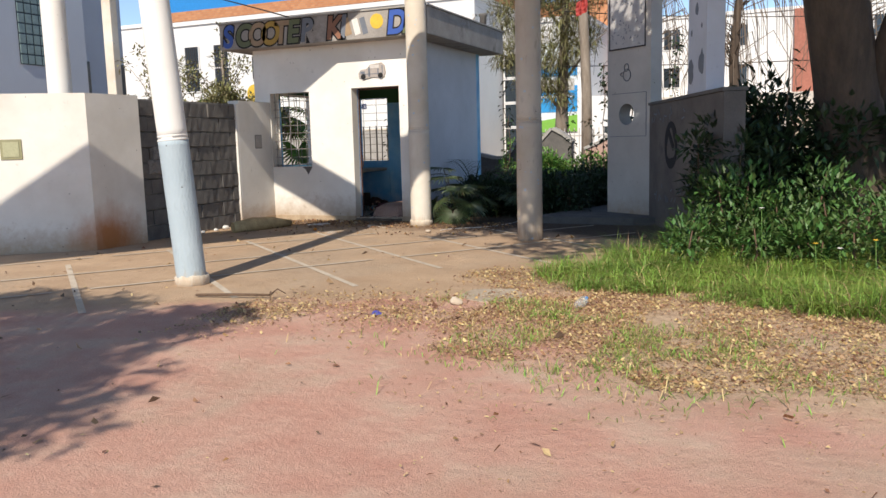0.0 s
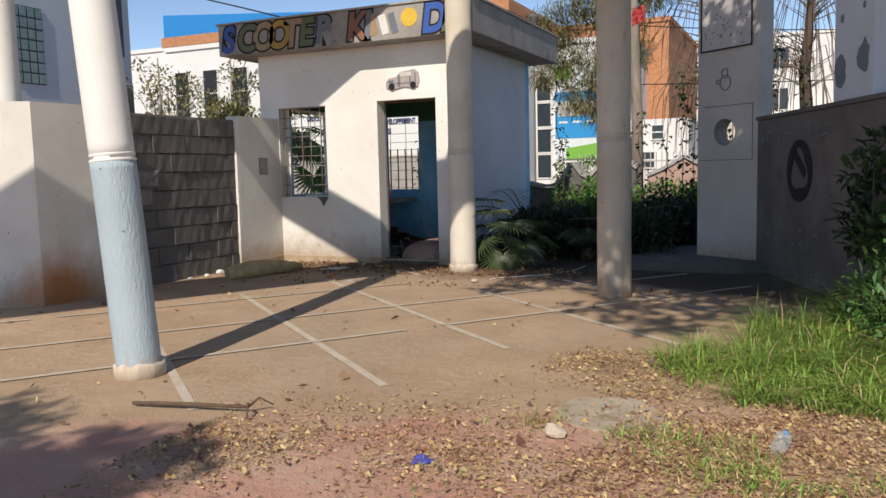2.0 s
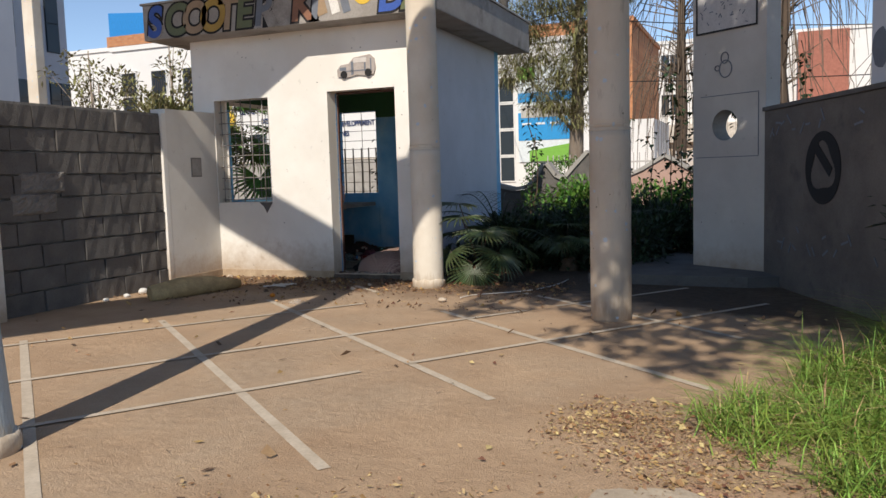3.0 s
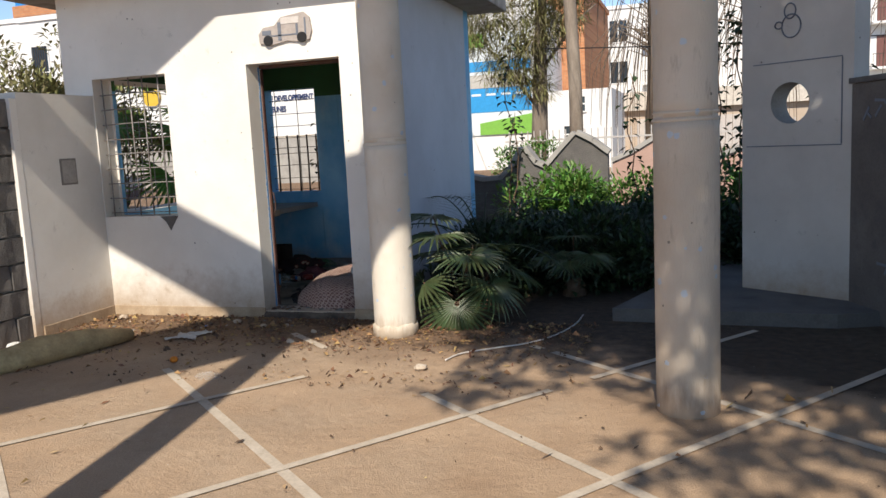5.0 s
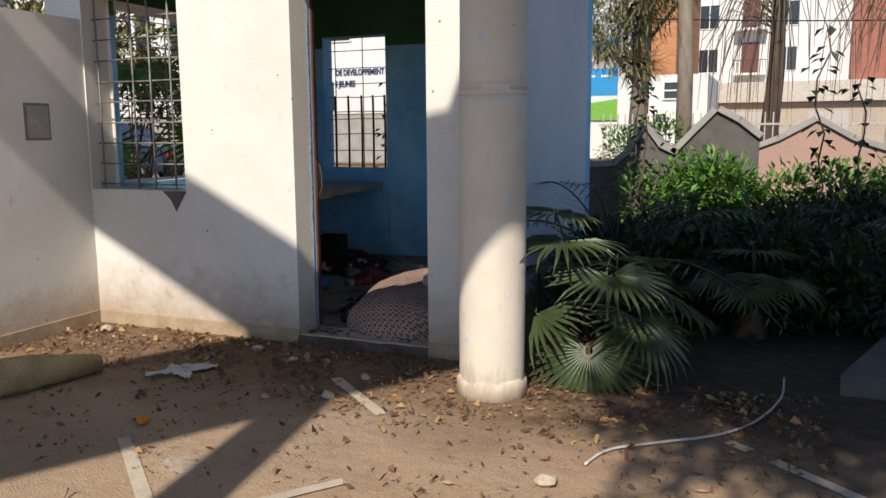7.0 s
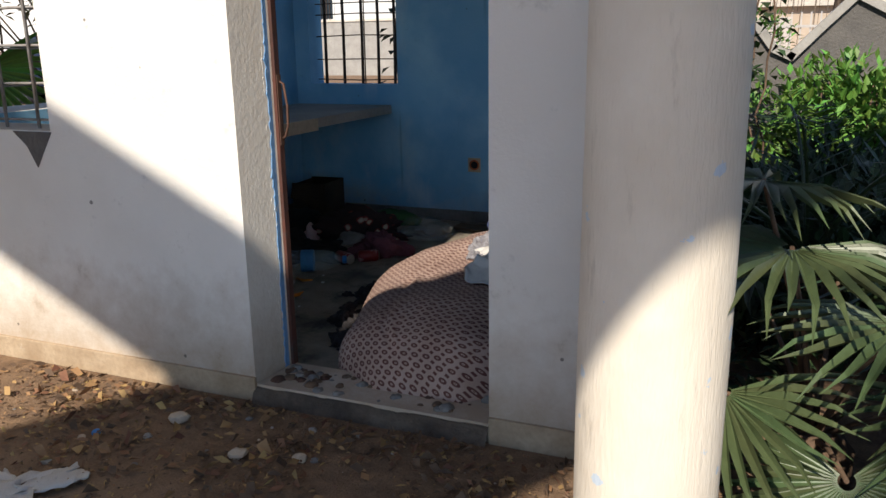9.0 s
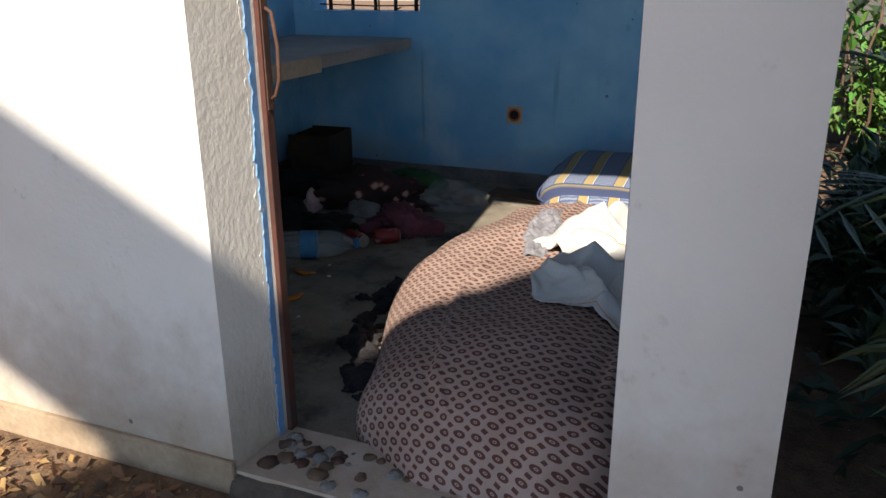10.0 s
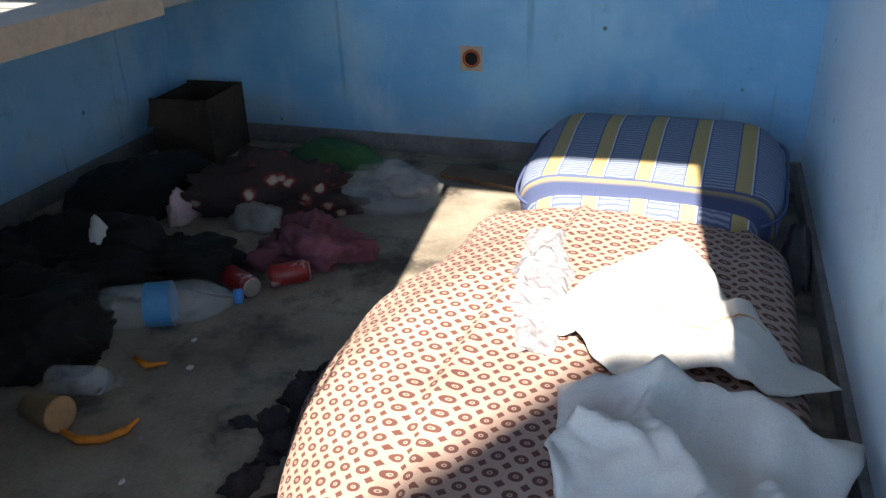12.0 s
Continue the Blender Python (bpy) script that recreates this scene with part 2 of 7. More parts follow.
def ground_material():
    """Worn concrete yard: pinkish red near the start, tan with sandy dust by the court lines, grey asphalt patches."""
    m, n, l, b = nodes_of("yard_ground")
    v = position(n, l)
    sep = n.new("ShaderNodeSeparateXYZ")
    l.new(v, sep.inputs[0])
    big, mid, fine, grit = (noise_tex(n, l, v, s, 8, 0.62) for s in (0.35, 1.7, 14, 120))
    tan = ramp(n, l, mid, [(0.3, (0.40, 0.27, 0.17)), (0.7, (0.54, 0.385, 0.255))])
    pink = ramp(n, l, mid, [(0.3, (0.52, 0.26, 0.195)), (0.5, (0.57, 0.335, 0.255)), (0.72, (0.58, 0.43, 0.33))])
    grey = ramp(n, l, fine, [(0.3, (0.35, 0.26, 0.18)), (0.7, (0.49, 0.38, 0.275))])
    soil = ramp(n, l, fine, [(0.3, (0.12, 0.07, 0.04)), (0.7, (0.30, 0.19, 0.112))])
    # pink towards the start of the walk
    d = calc(n, l, "MULTIPLY_ADD", sep.outputs[0], -0.42, calc(n, l, "MULTIPLY", sep.outputs[1], 0.9))
    d = calc(n, l, "MULTIPLY_ADD", big, 1.4, calc(n, l, "MULTIPLY_ADD", mid, 0.9, d))
    col = mixc(n, l, ramp(n, l, calc(n, l, "MULTIPLY", d, 0.1), [(0.685, BW[0]), (0.715, BW[1])]), pink, tan)
    # grey asphalt showing through the dust
    col = mixc(n, l, ramp(n, l, big, [(0.5, BW[0]), (0.62, (0.7, 0.7, 0.7))]), col, grey)
    # earth under the plants and along the kiosk
    e = calc(n, l, "MULTIPLY_ADD", mid, 1.5, calc(n, l, "MULTIPLY_ADD", fine, 0.7, sep.outputs[1]))
    col = mixc(n, l, ramp(n, l, calc(n, l, "MULTIPLY", e, 0.05), [(0.565, BW[0]), (0.595, (0.95, 0.95, 0.95))]), col, soil)
    # leaf dust on the east side
    f = calc(n, l, "MULTIPLY_ADD", mid, 1.6, calc(n, l, "MULTIPLY_ADD", sep.outputs[1], 0.18, sep.outputs[0]))
    dust = ramp(n, l, calc(n, l, "MULTIPLY_ADD", f, 0.1, 0.3), [(0.455, BW[0]), (0.50, (0.75, 0.75, 0.75))])
    near = calc(n, l, "MULTIPLY_ADD", mid, 1.1, calc(n, l, "MULTIPLY_ADD", sep.outputs[0], 0.12, sep.outputs[1]))
    dust = calc(n, l, "MULTIPLY", dust, ramp(n, l, calc(n, l, "MULTIPLY", near, 0.1), [(0.425, BW[0]), (0.475, BW[1])]))
    col = mixc(n, l, dust, col, ramp(n, l, fine, [(0.3, (0.36, 0.25, 0.15)), (0.65, (0.64, 0.49, 0.33))]))
    # near-black brown under the palms, towards the east side
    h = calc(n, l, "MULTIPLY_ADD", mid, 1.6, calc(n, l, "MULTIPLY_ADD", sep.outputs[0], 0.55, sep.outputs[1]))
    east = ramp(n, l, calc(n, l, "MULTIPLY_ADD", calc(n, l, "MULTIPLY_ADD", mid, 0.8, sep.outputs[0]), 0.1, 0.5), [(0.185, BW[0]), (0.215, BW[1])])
    bed_dark = calc(n, l, "MULTIPLY", east, ramp(n, l, calc(n, l, "MULTIPLY", h, 0.05), [(0.495, BW[0]), (0.515, (0.9, 0.9, 0.9))]))
    col = mixc(n, l, bed_dark, col, ramp(n, l, fine, [(0.3, (0.035, 0.024, 0.016)), (0.7, (0.10, 0.07, 0.045))]))
    col = mixc(n, l, 0.5, col, ramp(n, l, grit, [(0.3, (0.5, 0.5, 0.5)), (0.58, (1.08, 1.06, 1.02))]), "MULTIPLY")
    specks = n.new("ShaderNodeTexVoronoi")
    specks.inputs["Scale"].default_value = 16
    l.new(v, specks.inputs["Vector"])
    col = mixc(n, l, calc(n, l, "LESS_THAN", calc(n, l, "MULTIPLY_ADD", fine, 0.22, specks.outputs["Distance"]), 0.145), col, (0.62, 0.55, 0.45))
    l.new(col, b.inputs["Base Color"])
    b.inputs["Roughness"].default_value = 0.95
    bumped(n, l, b, calc(n, l, "MULTIPLY_ADD", grit, 0.6, calc(n, l, "ADD", fine, mid)), 0.85, 0.018)
    return m


M_GROUND = ground_material()
M_FLOOR = plain("dirty_terrazzo_floor", (0.36, 0.31, 0.24), (0.15, 0.125, 0.095), 3.5, 0.85, 0.4, 0.003, (0.06, 0.05, 0.04), 4.2, 0.50, fine=110)
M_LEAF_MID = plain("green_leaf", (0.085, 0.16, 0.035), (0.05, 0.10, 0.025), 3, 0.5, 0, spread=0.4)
# Dark leaf carries the shade and bright leaf the sun in their colours
M_LEAF = plain("dark_shade_leaf", (0.034, 0.062, 0.02), (0.018, 0.034, 0.012), 3, 0.5, 0, spread=0.35)
M_LEAF_BRIGHT = plain("bright_sun_leaf", (0.13, 0.26, 0.04), (0.08, 0.17, 0.03), 3, 0.55, 0, spread=0.3)
M_LEAF_OLIVE = plain("olive_needles", (0.24, 0.22, 0.09), (0.14, 0.135, 0.055), 2, 0.7, 0, spread=0.35)
M_GRASS = plain("grass_blade", (0.27, 0.38, 0.06), (0.14, 0.23, 0.035), 2, 0.6, 0, spread=0.4)
M_STRAW = plain("dry_straw", (0.52, 0.37, 0.20), (0.36, 0.235, 0.115), 5, 0.8, 0, spread=0.35)
M_LITTER = plain("dry_leaf_litter", (0.38, 0.215, 0.10), (0.20, 0.105, 0.05), 5, 0.85, 0, spread=0.5)
M_PALM = plain("fan_palm_leaf", (0.095, 0.125, 0.055), (0.055, 0.08, 0.033), 6, 0.42, 0.2, 0.003, spread=0.2)
M_STEM = plain("brown_stem", (0.16, 0.10, 0.06), (0.09, 0.055, 0.035), 20, 0.85, 0.4, 0.003)
M_BARK = plain("grey_brown_bark", (0.115, 0.08, 0.055), (0.05, 0.036, 0.027), 7, 0.9, 0.9, 0.02, stretch=(1, 1, 0.25))
M_BARK_PALE = plain("pale_bark", (0.34, 0.28, 0.22), (0.2, 0.16, 0.12), 7, 0.9, 0.8, 0.02, stretch=(1, 1, 0.25))
M_TWIG = plain("bare_twig", (0.20, 0.15, 0.11), (0.12, 0.09, 0.065), 6, 0.9, 0)
M_FACADE = plain("white_facade", (0.80, 0.79, 0.77), (0.72, 0.71, 0.69), 0.5, 0.85, 0.15, 0.01)
M_FACADE_B = plain("bluish_grey_facade", (0.52, 0.56, 0.62), (0.46, 0.50, 0.56), 0.5, 0.85, 0.15, 0.01)
M_FACADE_T = plain("tan_facade", (0.52, 0.43, 0.34), (0.44, 0.35, 0.27), 0.6, 0.9, 0.2, 0.01)


def brick_material():
    m, n, l, b = nodes_of("orange_brick")
    t = n.new("ShaderNodeTexBrick")
    t.inputs["Color1"].default_value, t.inputs["Color2"].default_value = (0.42, 0.17, 0.075, 1), (0.52, 0.24, 0.11, 1)
    t.inputs["Mortar"].default_value = (0.36, 0.22, 0.14, 1)
    t.inputs["Scale"].default_value = 2.2
    mp = n.new("ShaderNodeMapping")
    mp.inputs["Rotation"].default_value = (radians(90), 0, 0)
    l.new(n.new("ShaderNodeNewGeometry").outputs["Position"], mp.inputs[0])
    l.new(mp.outputs[0], t.inputs["Vector"])
    l.new(t.outputs["Color"], b.inputs["Base Color"])
    b.inputs["Roughness"].default_value = 0.9
    return m


M_BRICK = brick_material()


def glass_material(name, tint, rough=0.05, mix=0.25):
    m, n, l, b = nodes_of(name)
    b.inputs["Base Color"].default_value = (*tint, 1)
    b.inputs["Roughness"].default_value, b.inputs["IOR"].default_value = rough, 1.45
    b.inputs["Transmission Weight"].default_value = mix
    return m


M_PANE = glass_material("dark_window_glass", (0.03, 0.04, 0.05), 0.08, 0.0)


def film_material():
    """Thin clear plastic film: mostly see-through, with a glossy skin."""
    m, n, l, b = nodes_of("clear_plastic_film")
    b.inputs["Base Color"].default_value = (0.75, 0.78, 0.76, 1)
    b.inputs["Roughness"].default_value = 0.18
    b.inputs["Alpha"].default_value = 0.13
    return m


M_FILM = film_material()


def flat(name, c, rough=0.6, metal=0.0):
    return plain(name, c, tuple(x * 0.85 for x in c), 9, rough, 0.15, 0.002, metal=metal)


# ---- building blocks ----


def mesh_of(name, bm, mats):
    me = bpy.data.meshes.new(name)
    bm.to_mesh(me)
    bm.free()
    for m in mats if isinstance(mats, (list, tuple)) else [mats]:
        me.materials.append(m)
    return me


def solid(name, bm, mats, label="", category="", group="", kind="", smooth=False, at=None):
    me = mesh_of(name, bm, mats)
    if smooth:
        me.shade_smooth()
    ob = new(name, me)
    if at is not None:
        ob.matrix_world = at
    return tagged(ob, label, category, group, kind)


def part(name, bm, mats, parent, label="", smooth=False, at=None):
    ob = solid(name, bm, mats, label, smooth=smooth)
    ob.parent = parent
    if at is not None:
        ob.matrix_local = at
    return ob


def thing(name, label, category, group="", kind="", at=None):
    ob = new(name)
    if at is not None:
        ob.matrix_world = at
    return tagged(ob, label, category, group, kind)


def box(bm, x0, x1, y0, y1, z0, z1, mi=0, m=None, bevel=0.0):
    vs = [bm.verts.new((x, y, z)) for z in (z0, z1) for y in (y0, y1) for x in (x0, x1)]
    fs = []
    for idx in ((0, 2, 3, 1), (4, 5, 7, 6), (0, 1, 5, 4), (2, 6, 7, 3), (0, 4, 6, 2), (1, 3, 7, 5)):
        f = bm.faces.new([vs[i] for i in idx])
        f.material_index = mi
        fs.append(f)
    if bevel:
        es = list({e for f in fs for e in f.edges})
        r = bmesh.ops.bevel(bm, geom=es, offset=bevel, segments=2, affect="EDGES", profile=0.7)
        vs = list({v for f in r["faces"] for v in f.verts} | {v for v in vs if v.is_valid})
    if m is not None:
        for v in vs:
            v.co = m @ v.co
    return vs


def boxed(*a, **k):
    bm = bmesh.new()
    box(bm, *a, **k)
    return bm


def tube(bm, pts, radii, sides=8, mi=0, caps=True):
    """A tapered tube along points."""
    pts = [Vector(p) for p in pts]
    if isinstance(radii, (int, float)):
        radii = [radii] * len(pts)
    rings = []
    side = None
    for i, p in enumerate(pts):
        d = (pts[min(i + 1, len(pts) - 1)] - pts[max(i - 1, 0)]).normalized()
        if side is None or side.cross(d).length < 1e-3:
            side = d.orthogonal().normalized()
        side = (side - d * side.dot(d)).normalized()
        up = d.cross(side)
        rings.append([bm.verts.new(p + (side * math.cos(2 * math.pi * k / sides) + up * math.sin(2 * math.pi * k / sides)) * radii[i]) for k in range(sides)])
    for a, b in zip(rings, rings[1:]):
        for k in range(sides):
            f = bm.faces.new((a[k], a[(k + 1) % sides], b[(k + 1) % sides], b[k]))
            f.smooth, f.material_index = True, mi
    if caps:
        bm.faces.new(list(reversed(rings[0]))).material_index = mi
        bm.faces.new(rings[-1]).material_index = mi
    return rings


def lathe(bm, profile, sides=24, mi=0, centre=(0, 0, 0)):
    """A turned body: (radius, height) pairs from the bottom up."""
    rings = [[bm.verts.new((centre[0] + r * math.cos(2 * math.pi * k / sides), centre[1] + r * math.sin(2 * math.pi * k / sides), centre[2] + z))
              for k in range(sides)] for r, z in profile]
    for a, b in zip(rings, rings[1:]):
        for k in range(sides):
            f = bm.faces.new((a[k], a[(k + 1) % sides], b[(k + 1) % sides], b[k]))
            f.smooth, f.material_index = True, mi
    bm.faces.new(list(reversed(rings[0]))).material_index = mi
    bm.faces.new(rings[-1]).material_index = mi


def wall_mesh(length, thick, z0, z1, holes=(), splits=(), jitter=0.0, cells=0.0):
    """A wall along +x from 0, its front face at y=0 and its back at y=thick. Material 0 front, 1 back, 2 edges and reveals,
    3 the back above each split height. holes: (x0, x1, z0, z1)."""
    bm = bmesh.new()
    xs = sorted({0.0, length, *[h[0] for h in holes], *[h[1] for h in holes]})
    zs = sorted({z0, z1, *splits, *[h[2] for h in holes], *[h[3] for h in holes]})
    vert = {}

    def v(i, k, b):
        if (i, k, b) not in vert:
            vert[i, k, b] = bm.verts.new((xs[i], thick if b else 0.0, zs[k]))
        return vert[i, k, b]

    def open_at(i, k):
        if i < 0 or k < 0 or i >= len(xs) - 1 or k >= len(zs) - 1:
            return True
        cx, cz = (xs[i] + xs[i + 1]) / 2, (zs[k] + zs[k + 1]) / 2
        return any(h[0] < cx < h[1] and h[2] < cz < h[3] for h in holes)

    for i in range(len(xs) - 1):
        for k in range(len(zs) - 1):
            if open_at(i, k):
                continue
            bm.faces.new((v(i, k, 0), v(i + 1, k, 0), v(i + 1, k + 1, 0), v(i, k + 1, 0)))
            f = bm.faces.new((v(i, k, 1), v(i, k + 1, 1), v(i + 1, k + 1, 1), v(i + 1, k, 1)))
            f.material_index = 3 if splits and zs[k] >= splits[0] - 1e-4 else 1
            for di, dk, a, b in ((-1, 0, (i, k), (i, k + 1)), (1, 0, (i + 1, k + 1), (i + 1, k)), (0, -1, (i + 1, k), (i, k)), (0, 1, (i, k + 1), (i + 1, k + 1))):
                if open_at(i + di, k + dk):
                    bm.faces.new((v(*a, 0), v(*a, 1), v(*b, 1), v(*b, 0))).material_index = 2
    bmesh.ops.recalc_face_normals(bm, faces=bm.faces[:])
    return bm


# ---- ground and yard markings ----
bm = bmesh.new()
bmesh.ops.create_grid(bm, x_segments=60, y_segments=60, size=300)
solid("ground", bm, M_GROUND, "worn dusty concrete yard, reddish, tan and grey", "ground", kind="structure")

N1, U1 = Vector((0.61, 0.792)), Vector((0.792, -0.61))
N2, U2 = Vector((0.647, 0.762)), Vector((0.762, -0.647))


def court_line(off_n=None, off_u=None, a=0, b=1, w=0.055):
    """A painted line on the yard, along one of the court's two ways."""
    base, way = (N2 * off_n, U2) if off_n is not None else (U1 * off_u, N1)
    side = Vector((-way.y, way.x)) * w / 2
    p, q = base + way * a, base + way * b
    bm = bmesh.new()
    k = 24
    for s in range(k):
        # worn gaps along the paint
        if noise.noise(Vector((s * 1.7, (off_n or 0) * 3.1, (off_u or 0) * 2.3))) > 0.52:
            continue
        u, v = p.lerp(q, s / k), p.lerp(q, (s + 1) / k)
        vs = [bm.verts.new((c.x, c.y, 0.004 if off_n is not None else 0.0075)) for c in (u - side, v - side, v + side, u + side)]
        bm.faces.new(vs)
    solid("floor_marking", bm, M_LINE, "worn pale painted line on the yard floor", "floor marking", "court lines", "structure")


for off, a, b in ((0.87, -8.95, -5.95), (2.015, -9.6, -5.9), (3.04, -9.85, -5.84), (4.10, -10.4, -6.3), (5.14, -10.75, -10.15), (5.14, -8.8, -5.8), (6.24, -9.2, -6.6)):
    court_line(off_n=off, a=a, b=b)
for off, a, b in ((-9.34, 0.4, 5.2), (-8.09, 0.4, 8.0), (-7.05, 0.4, 7.8)):
    court_line(off_u=off, a=a, b=b, w=0.05)

# ---- kiosk ----
FY, BY, LX, RX, WT, FT, TOP = 11.40, 14.28, -7.24, -4.31, 0.17, 0.205, 2.80


def smooth_in(t):
    """A worn front edge: rises from 0 to 1 over the first fifth."""
    t = min(1, t / 0.2)
    return (1 - (1 - t) ** 3)


# front wall with door and window
bm = wall_mesh(RX - LX, FT, 0, TOP, [(LX * -1 - 6.94, LX * -1 - 6.19, 0.885, 2.09), (7.24 - 5.408, 7.24 - 4.577, 0.06, 2.105)], (2.0,))
for v in bm.verts:
    # the reveal beside the iron jamb is splayed
    if abs(v.co.x - (7.24 - 5.408)) < 1e-4 and v.co.y > 0.1 and v.co.z < 2.11:
        v.co.x += 0.022
wall = solid("wall_front", bm, [M_WHITE, M_BLUE, M_REVEAL, M_GREEN], "white lime-painted kiosk front wall with bare doorway and window", "wall", kind="structure", at=pose(LX, FY, 0))
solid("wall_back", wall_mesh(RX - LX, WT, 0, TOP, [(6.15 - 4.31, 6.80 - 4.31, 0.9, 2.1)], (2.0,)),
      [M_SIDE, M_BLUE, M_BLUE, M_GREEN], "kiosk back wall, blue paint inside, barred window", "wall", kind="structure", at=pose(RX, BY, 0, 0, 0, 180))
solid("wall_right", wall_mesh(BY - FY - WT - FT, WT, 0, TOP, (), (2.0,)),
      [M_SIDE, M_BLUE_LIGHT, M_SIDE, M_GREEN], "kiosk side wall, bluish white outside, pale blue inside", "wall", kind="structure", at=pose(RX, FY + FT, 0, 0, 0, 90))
solid("wall_left", wall_mesh(BY - FY - WT - FT, 0.33, 0, TOP, [(1.15, 2.46, 0.9, 2.1)], (2.0,)),
      [M_WHITE2, M_BLUE, M_WHITE2, M_GREEN], "kiosk wall with window opening, blue paint inside", "wall", kind="structure", at=pose(LX, BY - WT, 0, 0, 0, -90))
bm = boxed(LX + WT, RX - WT, FY + FT, BY - WT, -0.02, 0.03)
solid("floor", bm, M_FLOOR, "dirty stained terrazzo floor inside the kiosk", "floor", kind="structure")
bm = bmesh.new()
bmesh.ops.create_grid(bm, x_segments=60, y_segments=18, size=0.5)
for v in bm.verts:
    x, y = -4.9925 + v.co.x * 0.829, FY - 0.035 + (v.co.y + 0.5) * (FT + 0.033)
    lump = 0.010 * noise.noise(Vector((x * 9, y * 9, 1))) + 0.006 * noise.noise(Vector((x * 30, y * 30, 4)))
    front = smooth_in(v.co.y + 0.5)
    v.co = Vector((x, y + 0.012 * noise.noise(Vector((x * 8, 0, 2))) * (1 - front), -0.01 + front * (0.064 + min(0, lump))))
solid("door_sill", bm, M_SILL, "rough concrete door sill with rubble", "sill", kind="structure")
# Unseen white panel under the slab, added to brighten the room by bounce
solid("ceiling", boxed(LX + WT, RX - WT, FY + FT, BY - WT, TOP - 0.016, TOP - 0.004), M_CEIL, "white ceiling panel added to bounce light inside the kiosk", "ceiling", kind="structure")
roof = solid("roof", boxed(-7.62, -3.92, 11.06, 14.52, TOP, 3.20, bevel=0.015), M_SLAB, "thick overhanging concrete roof slab with painted lettering", "roof", kind="structure")
bm = bmesh.new()
box(bm, -7.64, -3.90, 11.04, 11.10, 3.202, 3.225)
box(bm, -3.95, -3.90, 11.10, 14.54, 3.202, 3.225)
solid("trim", bm, M_CONC, "thin dark edge strip on the roof slab", "trim", kind="structure")
# cement plinth outside
solid("baseboard", boxed(-6.94, -5.402, FY - 0.014, FY - 0.0005, 0.0, 0.085, bevel=0.005), M_PLINTH, "earth-stained cement plinth along the kiosk front", "baseboard", kind="structure")
solid("baseboard", boxed(-4.575, RX, FY - 0.014, FY - 0.0005, 0.0, 0.085, bevel=0.005), M_PLINTH, "earth-stained cement plinth along the kiosk front", "baseboard", kind="structure")
solid("baseboard", boxed(-6.949, -6.935, 10.56, FY - 0.016, 0.0, 0.085, bevel=0.005), M_PLINTH, "earth-stained cement plinth along the boundary wall", "baseboard", kind="structure")
# skirting inside
for x0, x1, y0, y1 in ((LX + 0.33, RX - WT, BY - WT - 0.02, BY - WT), (LX + 0.33, LX + 0.35, FY + FT, BY - WT - 0.02), (RX - WT - 0.02, RX - WT, FY + FT, BY - WT - 0.02)):
    solid("baseboard", boxed(x0, x1, y0, y1, 0.03, 0.10, bevel=0.004), M_MORTAR, "dusty cement skirting", "baseboard", kind="structure")

# ---- boundary wall ----
def upright(name, pts, h, t, mat, label, z0=0.0):
    """A wall along a plan line, with thickness to its left."""
    bm = bmesh.new()
    for (ax, ay), (bx, by) in zip(pts, pts[1:]):
        a, b = Vector((ax, ay)), Vector((bx, by))
        n = Vector((-(b - a).y, (b - a).x)).normalized() * t
        vs = [bm.verts.new((p.x, p.y, z)) for z in (z0, h) for p in (a, b, b + n, a + n)]
        for idx in ((3, 2, 1, 0), (4, 5, 6, 7), (0, 1, 5, 4), (1, 2, 6, 5), (2, 3, 7, 6), (3, 0, 4, 7)):
            bm.faces.new([vs[i] for i in idx])
    return solid(name, bm, mat, label, "wall", kind="structure")


upright("wall_1", [(-11.5, 4.35), (-6.93, 7.52)], 1.93, 0.20, M_WHITE2, "white boundary wall, rust-stained near the corner")
upright("wall_2", [(-6.93, 7.521), (-6.87, 8.33)], 1.93, 0.20, M_WHITE2, "white boundary wall with orange rust stain")
seg = upright("wall_3", [(-6.95, 10.55), (-6.95, 11.398)], 1.95, 0.20, M_WHITE2, "white boundary wall end butting against the kiosk")
upright("wall_4", [(-7.02, 8.332), (-7.02, 10.53)], 1.90, 0.16, M_MORTAR, "grey concrete block infill wall")
bw = bpy.data.objects["wall_4"]

# ---- pillars and the unseen canopy they carry, shaped for its shadows ----
PILLAR_TOP = 4.5


